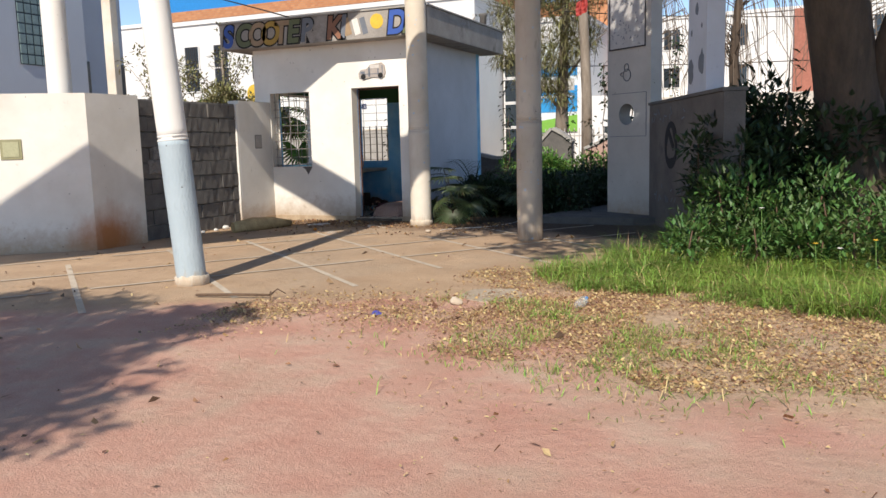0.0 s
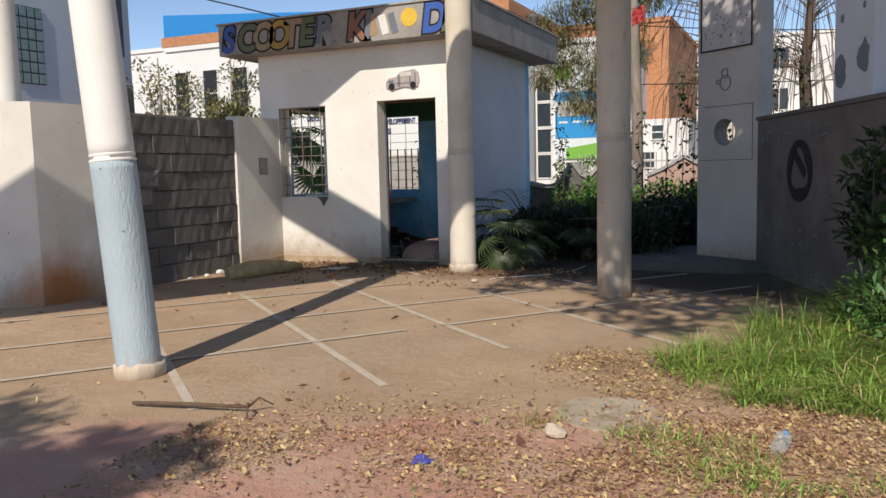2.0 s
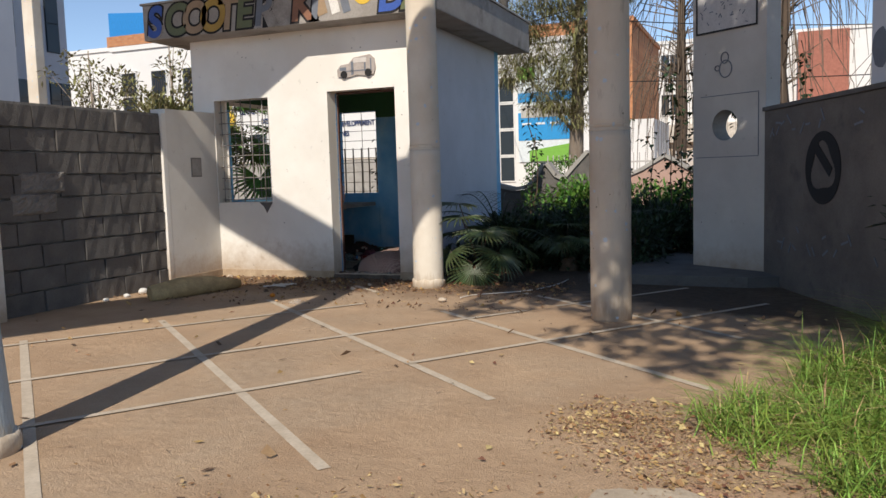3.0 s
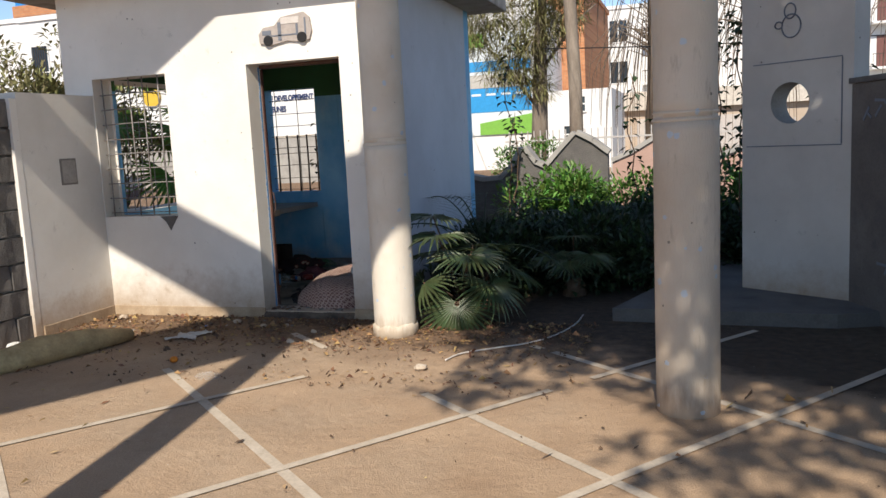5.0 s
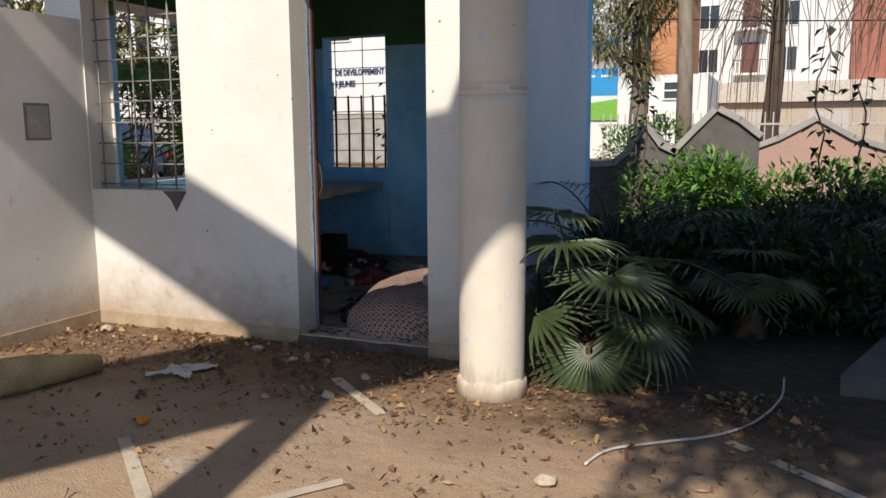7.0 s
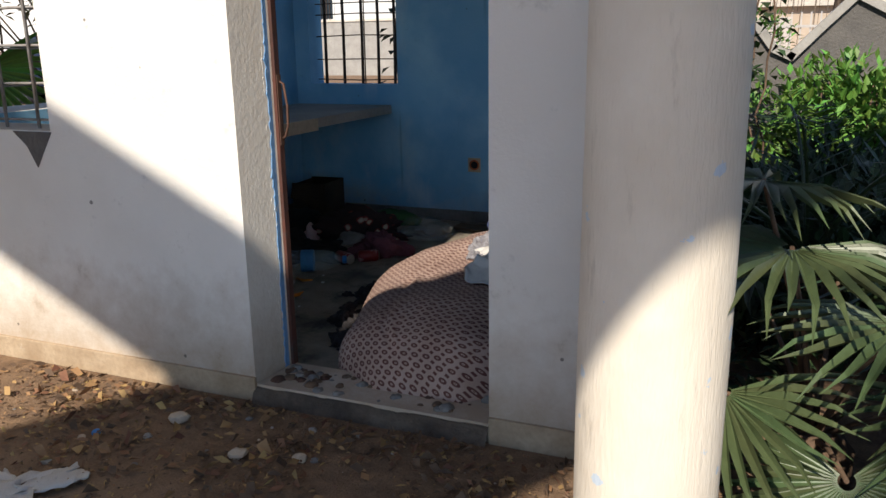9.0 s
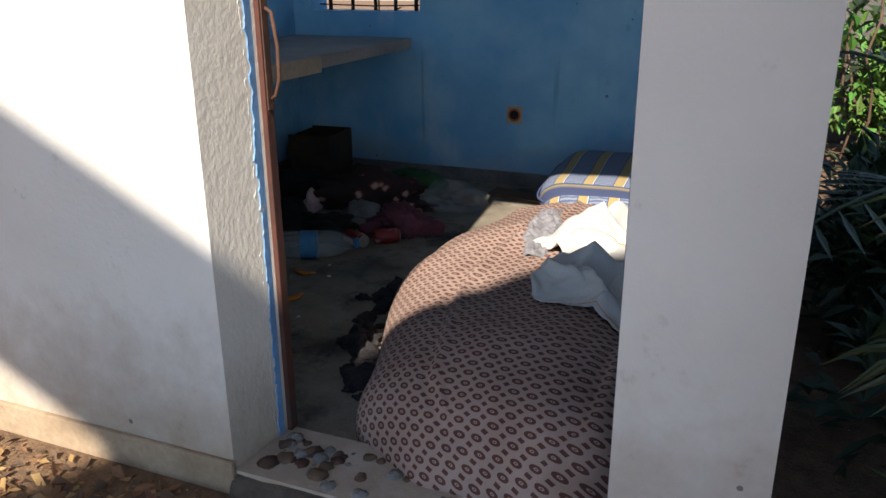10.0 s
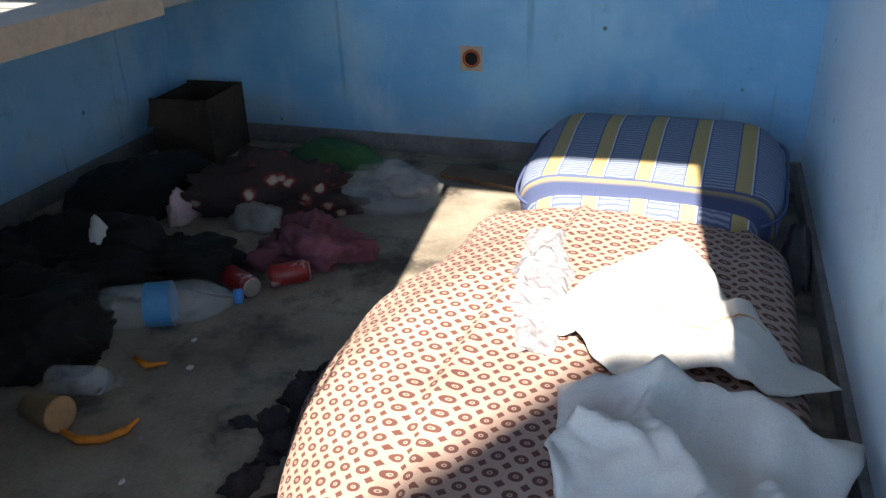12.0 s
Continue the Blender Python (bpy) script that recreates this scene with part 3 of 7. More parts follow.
def pillar(x, y, lower, upper, band, label, lean=0.0, foot=0.163, r=0.15):
    at = pose(x, y, 0) @ Matrix.Rotation(radians(lean), 4, Vector((0.30, -0.954, 0)))
    p = thing("concrete_pillar", label, "pillar", "yard pillars", at=at)

    def shaft(z0, z1, rad, n, seed):
        """A hand-plastered round shaft, slightly uneven."""
        bm = bmesh.new()
        lathe(bm, [(rad, z0 + (z1 - z0) * k / n) for k in range(n + 1)], 40)
        for v in bm.verts:
            v.co += Vector((v.co.x, v.co.y, 0)) * (0.022 * noise.noise(Vector((v.co.x * 5, v.co.y * 5, v.co.z * 1.3 + seed))) + 0.003 * noise.noise(Vector((v.co.x * 30, v.co.y * 30, v.co.z * 4 + seed))))
        return bm

    part("lower_shaft", shaft(-0.03, band, r, 30, x), lower, p)
    bm = bmesh.new()
    lathe(bm, [(r - 0.004, band - 0.004), (r + 0.0035, band + 0.004), (r + 0.0035, band + 0.012), (r - 0.004, band + 0.018), (r - 0.004, band + 0.036), (r + 0.002, band + 0.042), (r - 0.004, band + 0.05)], 40)
    part("collar", bm, upper, p)
    part("upper_shaft", shaft(band + 0.02, PILLAR_TOP + (0.06 if lean else 0), r - 0.003, 40, y), upper, p)
    if foot:
        bm = bmesh.new()
        lathe(bm, [(foot + 0.002, -0.03), (foot, 0.05), (foot - 0.003, 0.075), (r - 0.002, 0.088)], 40)
        for v in bm.verts:
            v.co += Vector((v.co.x, v.co.y, 0.3 if v.co.z > 0.06 else 0)) * 0.07 * noise.noise(v.co * 16)
        part("foot", bm, M_PILLAR, p, "chipped cement foot")
    return p


pillar(-4.03, 5.83, M_PILLAR_GREY, M_PILLAR_WHITE, 1.30, "round concrete pillar, white above, blue-grey below", 4.0, 0.150, 0.132)
pillar(-4.06, 10.97, M_PILLAR, M_PILLAR, 1.40, "weathered cream concrete pillar beside the kiosk door", foot=0.170, r=0.155)
pillar(-1.955, 9.58, M_PILLAR_TAN, M_PILLAR_TAN, 1.44, "weathered cream concrete pillar with scratched marks", foot=0, r=0.155)
pillar(-7.70, 7.86, M_PILLAR_WHITE, M_PILLAR_WHITE, 1.40, "white concrete pillar behind the boundary wall")


def beam(bm, p, q, w, z0, z1):
    p, q = Vector(p), Vector(q)
    d = (q - p).normalized()
    s = Vector((-d.y, d.x)) * w / 2
    vs = [bm.verts.new((c.x, c.y, z)) for z in (z0, z1) for c in (p - s, q - s, q + s, p + s)]
    for idx in ((3, 2, 1, 0), (4, 5, 6, 7), (0, 1, 5, 4), (1, 2, 6, 5), (2, 3, 7, 6), (3, 0, 4, 7)):
        bm.faces.new([vs[i] for i in idx])


def prism(bm, plan, z0, z1):
    """A slab over a plan outline."""
    lo, hi = [[bm.verts.new((x, y, z)) for x, y in plan] for z in (z0, z1)]
    bm.faces.new(lo[::-1]), bm.faces.new(hi)
    for k in range(len(plan)):
        j = (k + 1) % len(plan)
        bm.faces.new((lo[k], lo[j], hi[j], hi[k]))
    bmesh.ops.recalc_face_normals(bm, faces=bm.faces[:])


# Out of view; plan and heights are fitted to the shadow bands on the walls
canopy = thing("canopy", "unseen concrete beams and slab on the yard pillars, shaped to cast the wall shadows", "canopy", kind="structure")
bm = bmesh.new()
beam(bm, (-9.57, 8.80), (-4.12, 5.79), 0.3, PILLAR_TOP + 0.045, PILLAR_TOP + 0.49)
part("beam", bm, M_CONC, canopy)
bm = bmesh.new()
# Notch in the west edge lets sun reach the cloth on the bed
prism(bm, [(-7.76, 0.95), (-6.90, 0.47), (-1.90, 9.48), (-2.76, 9.96), (-3.79, 8.06), (-3.99, 7.17), (-4.33, 7.09)], PILLAR_TOP + 0.002, PILLAR_TOP + 0.552)
part("beam", bm, M_CONC, canopy, "beam with an edge notched to let sun onto the bed")
bm = bmesh.new()
prism(bm, [(-8.07, 6.95), (-5.97, 8.65), (-4.27, 10.03), (-4.02, 11.1), (-4.47, 11.6), (-6.67, 12.4), (-9.37, 10.0)], PILLAR_TOP + 0.001, PILLAR_TOP + 0.16)
part("slab", bm, M_CONC, canopy)

# ---- lettering on the roof slab ----


def letter_mesh(text, size, depth, bold=0.0):
    cu = bpy.data.curves.new("lettering", "FONT")
    cu.body, cu.size, cu.extrude, cu.offset = text, size, depth, bold
    tmp = bpy.data.objects.new("lettering", cu)
    scene.collection.objects.link(tmp)
    me = bpy.data.meshes.new_from_object(tmp.evaluated_get(bpy.context.evaluated_depsgraph_get()))
    width = tmp.dimensions.x
    bpy.data.objects.remove(tmp)
    bpy.data.curves.remove(cu)
    return me, width


def lettering(parent, text, x, y, z, size, gap, inks, outline=None, slant=0.0, bold=0.012, wide=1.0):
    """Painted letters, one by one, on a wall that faces -y."""
    for ch, ink in zip(text, inks):
        if ch != " ":
            for mat, b, dy in ((outline, bold + 0.022, 0.0015), (ink, bold - 0.002, 0.0035)):
                if mat is None:
                    continue
                me, w = letter_mesh(ch, size, 0.001, b)
                me.transform(Matrix(((wide, 0.14, 0, 0), (0, 1, 0, 0), (0, 0, 1, 0), (0, 0, 0, 1))))
                me.materials.clear()
                me.materials.append(mat)
                ob = new("letter", me)
                ob.parent = parent
                ob.matrix_world = pose(x, y - dy, z, 90, slant, 0)
        x += gap
    return x


INK_BLUE, INK_GREEN, INK_TAN = flat("blue_letter_paint", (0.035, 0.10, 0.42)), flat("green_letter_paint", (0.13, 0.15, 0.07)), flat("tan_letter_paint", (0.36, 0.25, 0.15))
INK_YEL, INK_RED, INK_GREY, INK_BLACK = flat("ochre_letter_paint", (0.42, 0.26, 0.04)), flat("brown_letter_paint", (0.26, 0.12, 0.07)), flat("grey_letter_paint", (0.16, 0.18, 0.22)), flat("black_letter_paint", (0.018, 0.018, 0.02), 0.92)
lettering(roof, "SCOOTER", -7.56, 11.06, 2.845, 0.47, 0.245, [INK_BLUE, INK_GREEN, INK_TAN, INK_YEL, INK_TAN, INK_GREEN, INK_GREY], INK_BLACK, bold=0.020, wide=0.90)
lettering(roof, "KI", -5.62, 11.06, 2.85, 0.46, 0.24, [INK_RED, INK_GREY], INK_BLACK, bold=0.020, wide=0.90)
lettering(roof, "DE", -4.58, 11.06, 2.85, 0.46, 0.25, [INK_BLUE, INK_GREEN], INK_BLACK, bold=0.020, wide=0.90)
INK_WHITE, INK_SUN = flat("white_letter_paint", (0.75, 0.73, 0.7)), flat("yellow_painted_face", (0.72, 0.48, 0.05))
for x, w, h, mat in ((-5.22, 0.12, 0.26, INK_TAN), (-5.06, 0.10, 0.24, INK_WHITE), (-4.93, 0.09, 0.25, INK_GREY)):
    bm = bmesh.new()
    box(bm, -w / 2, w / 2, -0.003, 0, 0, h, bevel=0.001)
    part("painted_shape", bm, mat, roof, at=pose(x, 11.059, 2.87, 0, -14, 0))
bm = bmesh.new()
lathe(bm, [(0.11, 0), (0.11, 0.004)], 28)
part("painted_face", bm, INK_SUN, roof, "yellow painted round face", at=pose(-4.74, 11.059, 3.04, 90, 0, 0))

# ---- window grilles, door frame and fittings ----


def grille(name, x0, x1, y, z0, z1, xs, zs, mat, label, r=0.006, along="x"):
    g = thing(name, label, "window grille", at=pose(x0, y, z0))
    for x in xs:
        bm = bmesh.new()
        tube(bm, [(x, 0, 0), (x + random.uniform(-0.004, 0.004), 0.002, (z1 - z0) / 2), (x, 0, z1 - z0)], r, 6)
        part("upright_bar", bm, mat, g)
    for z in zs:
        bm = bmesh.new()
        tube(bm, [(-0.0, 0.012, z), ((x1 - x0) / 2, 0.012 + random.uniform(-0.004, 0.004), z + random.uniform(-0.008, 0.008)), (x1 - x0, 0.012, z)], r * 0.85, 6)
        part("cross_bar", bm, mat, g)
    return g


grille("front_window_grille", -6.94, -6.19, 11.47, 0.885, 2.09, [0.04, 0.32, 0.46, 0.62], [0.03 + k * 0.13 for k in range(9)], M_BARW, "bent rusty wire grille set in the front window")
g = grille("back_window_grille", -6.80, -6.15, 14.20, 0.9, 2.1, [0.08, 0.37], [0.03, 0.16, 0.31, 0.45, 0.52, 0.66, 0.78, 0.92, 1.08], M_BAR, "black iron bars and wire in the back window", 0.0045)
for x in (0.06, 0.20, 0.34, 0.46, 0.58):
    bm = bmesh.new()
    tube(bm, [(x, 0.02, 0), (x + 0.003, 0.021, 0.33), (x, 0.02, 0.67)], 0.0105, 8)
    part("iron_bar", bm, M_BAR, g)
g = grille("side_window_grille", 0, 1.1, 0, 0.9, 2.1, [0.05 + 0.17 * k for k in range(7)], [0.1 + k * 0.17 for k in range(7)], M_BARW, "wire grille in the side window opening", 0.005)
g.matrix_world = pose(-7.05, 11.72, 0.9, 0, 0, 90)
# broken plaster triangle under the front window
bm = bmesh.new()
vs = [bm.verts.new(c) for c in ((-6.37, 11.397, 0.882), (-6.185, 11.397, 0.882), (-6.24, 11.397, 0.80), (-6.27, 11.397, 0.755), (-6.31, 11.397, 0.83))]
f = bm.faces.new(vs)
r = bmesh.ops.extrude_face_region(bm, geom=[f])
bmesh.ops.translate(bm, verts=[v for v in r["geom"] if isinstance(v, bmesh.types.BMVert)], vec=(0, 0.03, 0))
solid("plaster_scar", bm, M_BLOCK, "broken plaster showing dark brick under the window", "plaster scar", kind="structure")
# door lining: rusty iron frame on one side, dark blue paint on the other
frame_1 = thing("door_frame", "rusty iron door frame with dark blue paint remnants", "door frame", kind="structure")
part("jamb", boxed(-5.392, -5.376, 11.586, 11.614, 0.06, 2.075, bevel=0.003), M_JAMB, frame_1, "rusty red-brown iron jamb")
part("jamb", boxed(-4.600, -4.577, 11.535, 11.608, 0.06, 2.075, bevel=0.003), M_DKBLUE, frame_1, "dark blue painted jamb")
part("head", boxed(-5.372, -4.604, 11.545, 11.607, 2.077, 2.104, bevel=0.003), M_RUST, frame_1)


def ragged_strip(x, y0, y1, thick, seed, wave):
    """A flaking coat of paint or plaster up one reveal, with a torn front edge."""
    bm = bmesh.new()
    n, rows = 240, []
    for k in range(n + 1):
        z = 0.062 + 2.03 * k / n
        e = y0 + wave * 0.7 * noise.noise(Vector((seed, z * 6, 0))) + wave * noise.noise(Vector((seed + 5, z * 37, 2))) + wave * 0.7 * noise.noise(Vector((seed, z * 90, 5)))
        rows.append([bm.verts.new(c) for c in ((x, e - 0.002, z), (x + thick, e, z), (x + thick, y1, z), (x, y1, z))])
    for a, b in zip(rows, rows[1:]):
        for i in range(3):
            bm.faces.new((a[i], a[i + 1], b[i + 1], b[i]))
    bm.faces.new(rows[0]), bm.faces.new(rows[-1][::-1])
    bmesh.ops.recalc_face_normals(bm, faces=bm.faces[:])
    return bm


part("plaster_edge", ragged_strip(-5.3965, 11.546, 11.5855, 0.0045, 1, 0.010), M_WHITE, frame_1, "chipped white plaster edge")
part("paint_edge", ragged_strip(-5.3955, 11.556, 11.5855, 0.0065, 3, 0.009), M_BLUE_FLAKE, frame_1, "flaking blue paint on the reveal")
part("plaster_edge", ragged_strip(-4.5765, 11.518, 11.5345, -0.005, 6, 0.010), M_WHITE, frame_1, "chipped white plaster edge")
bm = bmesh.new()
tube(bm, [(-5.378, 11.605, 1.05), (-5.360, 11.605, 1.04), (-5.348, 11.602, 0.97), (-5.350, 11.603, 0.905), (-5.362, 11.604, 0.87), (-5.378, 11.605, 0.86)], 0.0042, 8)
part("handle", bm, M_RUST, frame_1, "rusty bent pull handle")
part("latch_plate", boxed(-5.3757, -5.3725, 11.590, 11.612, 0.84, 1.07, bevel=0.0015), M_RUST, frame_1)
# exposed pipe hole in the back wall
bm = bmesh.new()
for k in range(20):
    a, b = 2 * math.pi * k / 20, 2 * math.pi * (k + 1) / 20
    ro, ri = 0.034, 0.026
    vs = [bm.verts.new((c * math.cos(t), z, c * math.sin(t))) for c, z, t in ((ro, 0, a), (ro, 0, b), (ri, -0.006, b), (ri, -0.006, a))]
    bm.faces.new(vs)
    vs = [bm.verts.new((c * math.cos(t), z, c * math.sin(t))) for c, z, t in ((ri, -0.006, a), (ri, -0.006, b), (ri * 0.9, 0.0, b), (ri * 0.9, 0.0, a))]
    bm.faces.new(vs)
hole = thing("socket_hole", "orange conduit box in the blue wall, empty", "wall socket", at=pose(-5.625, BY - WT - 0.003, 0.40))
part("rim", bm, flat("orange_conduit", (0.5, 0.12, 0.03)), hole)
# Flat black disc painted in for the darkness inside the empty box
bm = bmesh.new()
lathe(bm, [(0.025, 0), (0.025, 0.002)], 20)
part("cavity", bm, INK_BLACK, hole, "black disc for the unlit cavity", at=pose(0, 0.0015, 0, 90))
bm = bmesh.new()
box(bm, -0.042, 0.042, 0.0, 0.0025, -0.045, 0.045, bevel=0.001)
part("plaster_patch", bm, flat("plaster_patch_paint", (0.55, 0.42, 0.3)), hole)
# cement counter along the inner wall
counter = thing("counter", "broken cement counter slab along the blue wall", "counter")
bm = boxed(LX + 0.33, -6.20, FY + FT, BY - WT, 0.715, 0.77, bevel=0.006)
part("slab", bm, M_CONC, counter)
part("front_board", boxed(-6.198, -6.176, FY + FT + 0.05, 13.15, 0.705, 0.772, bevel=0.004), flat("pale_cement_board", (0.52, 0.44, 0.33), 0.85), counter, "pale cement facing board")
# plaque over the door: a plain toy-car relief in place of a cartoon character
plaque = thing("car_plaque", "grey painted toy car cut-out over the door, in place of a cartoon character", "wall plaque", at=pose(-5.02, 11.398, 2.345))
bm = bmesh.new()
outline = [(-0.23, -0.09), (-0.235, -0.02), (-0.19, 0.03), (-0.09, 0.04), (-0.03, 0.10), (0.17, 0.125), (0.22, 0.08), (0.235, -0.02), (0.21, -0.09), (0.12, -0.10), (0.02, -0.085), (-0.12, -0.11)]
front = [bm.verts.new((x, -0.02, z)) for x, z in outline]
back = [bm.verts.new((x, 0, z)) for x, z in outline]
bm.faces.new(front), bm.faces.new(back[::-1])
for k in range(len(outline)):
    j = (k + 1) % len(outline)
    bm.faces.new((front[k], back[k], back[j], front[j]))
bmesh.ops.recalc_face_normals(bm, faces=bm.faces[:])
part("body", bm, flat("dirty_plaque_paint", (0.42, 0.37, 0.34)), plaque)
part("windscreen", boxed(-0.03, 0.13, -0.024, -0.021, 0.045, 0.095), flat("pale_plaque_paint", (0.62, 0.58, 0.55)), plaque)
for x, z in ((-0.15, -0.075), (0.15, -0.07)):
    bm = bmesh.new()
    lathe(bm, [(0.042, 0), (0.042, 0.006)], 18)
    part("wheel", bm, INK_BLACK, plaque, at=pose(x, -0.021, z, 90))
for x0, x1, z0, z1 in ((-0.20, -0.12, -0.03, 0.005), (-0.06, -0.03, -0.08, 0.06), (0.10, 0.12, -0.05, 0.04), (-0.17, 0.10, -0.045, -0.035), (0.175, 0.19, -0.05, 0.08)):
    part("painted_line", boxed(x0, x1, -0.0235, -0.0205, z0, z1), INK_GREY, plaque)
# recessed meter box in the boundary wall end
meter = thing("meter_box", "small grey recessed meter box in the wall", "meter box", at=pose(-6.948, 11.02, 1.31))
part("frame", boxed(-0.012, 0.004, -0.09, 0.09, -0.11, 0.11, bevel=0.003), M_MORTAR, meter)
part("cover", boxed(0.0045, 0.007, -0.075, 0.075, -0.095, 0.095), plain("grey_cover_paint", (0.42, 0.39, 0.36)), meter)
# small framed utility hatch on the boundary wall
hatch = thing("utility_hatch", "small olive metal hatch in the white wall", "hatch", at=pose(-7.65, 7.02, 1.27, 0, 0, 34.7))
part("frame", boxed(-0.12, 0.12, -0.012, 0, -0.12, 0.12, bevel=0.003), flat("olive_hatch_paint", (0.30, 0.29, 0.16)), hatch)
part("door", boxed(-0.09, 0.09, -0.018, -0.0125, -0.09, 0.09, bevel=0.002), flat("pale_olive_paint", (0.42, 0.42, 0.26)), hatch)

# ---- gate structure: pierced pier, low wall with painted ring, second pier ----


def local_frame(x, y, turn):
    return pose(x, y, 0, 0, 0, turn)


PIER = local_frame(-1.56, 12.38, -36)
bm = bmesh.new()
HX, HZ, HR, W, T, Z1 = 0.40, 1.56, 0.155, 0.88, 0.22, 4.2
k = 32
ring_f = [bm.verts.new((HX + HR * math.cos(2 * math.pi * i / k), 0, HZ + HR * math.sin(2 * math.pi * i / k))) for i in range(k)]
ring_b = [bm.verts.new((v.co.x, T, v.co.z)) for v in ring_f]


def square_point(a, y):
    c, s = math.cos(a), math.sin(a)
    m = 0.3 / max(abs(c), abs(s))
    return bm.verts.new((HX + c * m, y, HZ + s * m))


sq_f = [square_point(2 * math.pi * i / k, 0) for i in range(k)]
sq_b = [square_point(2 * math.pi * i / k, T) for i in range(k)]
for i in range(k):
    j = (i + 1) % k
    bm.faces.new((ring_f[i], ring_f[j], sq_f[j], sq_f[i]))
    bm.faces.new((ring_b[i], sq_b[i], sq_b[j], ring_b[j]))
    bm.faces.new((ring_f[i], ring_b[i], ring_b[j], ring_f[j])).material_index = 1
for x0, x1, z0, z1 in ((0, W, 0, HZ - 0.3), (0, W, HZ + 0.3, Z1), (0, HX - 0.3, HZ - 0.3, HZ + 0.3), (HX + 0.3, W, HZ - 0.3, HZ + 0.3)):
    for y in (0, T):
        bm.faces.new([bm.verts.new((x, y, z)) for x, z in ((x0, z0), (x1, z0), (x1, z1), (x0, z1))])
for x in (0, W):
    bm.faces.new([bm.verts.new(c) for c in ((x, 0, 0), (x, T, 0), (x, T, Z1), (x, 0, Z1))])
bm.faces.new([bm.verts.new(c) for c in ((0, 0, Z1), (W, 0, Z1), (W, T, Z1), (0, T, Z1))])
bmesh.ops.recalc_face_normals(bm, faces=bm.faces[:])
gate = solid("wall_5", bm, [M_PIER, M_CONC], "tall white gate pier pierced by a round hole", "wall", kind="structure", at=PIER)
# raised grey panel lines round the hole and a graffiti board above
for nm, a in (("panel_edge", (0.10, 0.80, -0.006, -0.001, 1.86, 1.868)), ("panel_edge", (0.04, 0.80, -0.006, -0.001, 1.235, 1.243)), ("panel_edge", (0.795, 0.803, -0.006, -0.001, 1.245, 1.858))):
    part(nm, boxed(*a), INK_GREY, gate)
board = thing("graffiti_board", "white board with dense black scribbles on the pier", "sign board")
board.matrix_world = PIER @ pose(0.05, -0.012, 2.5)
part("panel", boxed(0, 0.74, 0, 0.01, 0, 0.86, bevel=0.003), flat("board_paint", (0.55, 0.53, 0.52)), board)
for a in ((0, 0.74, -0.006, 0.0, 0, 0.018), (0, 0.018, -0.006, 0, 0.018, 0.86), (0.722, 0.74, -0.006, 0, 0.018, 0.86)):
    part("border", boxed(*a), INK_BLACK, board)
rng = random.Random(5)
for i in range(70):
    x, z, ang = rng.uniform(0.06, 0.68), rng.uniform(0.05, 0.8), rng.uniform(0, 180)
    L = rng.uniform(0.015, 0.05)
    part("scribble", boxed(-L / 2, L / 2, -0.003, -0.0005, -0.005, 0.005), INK_GREY, board, at=pose(x, 0, z, 0, ang, 0))
figure = thing("painted_shape", "small black painted outline shape on the pier", "wall painting")
figure.matrix_world = PIER @ pose(0.40, -0.004, 2.19)
for rx, rz, cx, cz in ((0.045, 0.055, 0.0, 0.045), (0.075, 0.085, 0.01, -0.065), (0.03, 0.025, -0.09, -0.05)):
    bm = bmesh.new()
    tube(bm, [(cx + rx * math.cos(t), 0, cz + rz * math.sin(t)) for t in [2 * math.pi * i / 20 for i in range(21)]], 0.006, 5)
    part("outline", bm, INK_GREY, figure)
# low wall running towards the camera's side, with the second pier on it
LOWW = local_frame(-0.86, 11.86, -69)
low = solid("wall_6", boxed(0, 3.35, 0, 0.22, 0, 1.66, bevel=0.01), M_LOWWALL, "grey cement low wall with a black painted ring", "wall", kind="structure", at=LOWW)
solid("trim", boxed(-0.01, 3.36, -0.02, 0.24, 1.662, 1.70, bevel=0.006), M_CEMENT_DARK, "thin cement coping on the low wall", "trim", kind="structure", at=LOWW)
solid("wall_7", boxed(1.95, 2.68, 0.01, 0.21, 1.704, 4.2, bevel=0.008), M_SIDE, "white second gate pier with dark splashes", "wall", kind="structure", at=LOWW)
ring = thing("painted_ring", "black painted ring on the grey cement wall", "wall painting")
ring.matrix_world = LOWW @ pose(1.24, -0.003, 1.11)
bm = bmesh.new()
for i in range(40):
    a, b = 2 * math.pi * i / 40, 2 * math.pi * (i + 1) / 40
    wd = 0.105 + 0.03 * math.sin(3 * a)
    vs = [bm.verts.new((r * 1.05 * math.cos(t), 0, r * math.sin(t))) for r, t in ((0.30, a), (0.30, b), (0.30 - wd, b), (0.30 - wd, a))]
    bm.faces.new(vs)
bmesh.ops.remove_doubles(bm, verts=bm.verts[:], dist=0.0005)
r = bmesh.ops.extrude_face_region(bm, geom=bm.faces[:])
bmesh.ops.translate(bm, verts=[v for v in r["geom"] if isinstance(v, bmesh.types.BMVert)], vec=(0, -0.004, 0))
part("circle", bm, INK_BLACK, ring)
part("bar", boxed(-0.21, 0.16, -0.004, 0, -0.045, 0.045), INK_BLACK, ring, at=pose(0.02, 0, 0.06, 0, 38, 0))
rng = random.Random(8)
for i in range(26):
    x, z = rng.uniform(0.15, 2.2), rng.choice((1.52, 1.46, 0.55, 0.42)) + rng.uniform(-0.03, 0.03)
    s = part("scrawl", boxed(-rng.uniform(0.02, 0.08), 0.05, -0.004, -0.001, -0.009, 0.009), INK_GREY, low, at=pose(x, 0, z, 0, rng.uniform(-70, 70), 0))
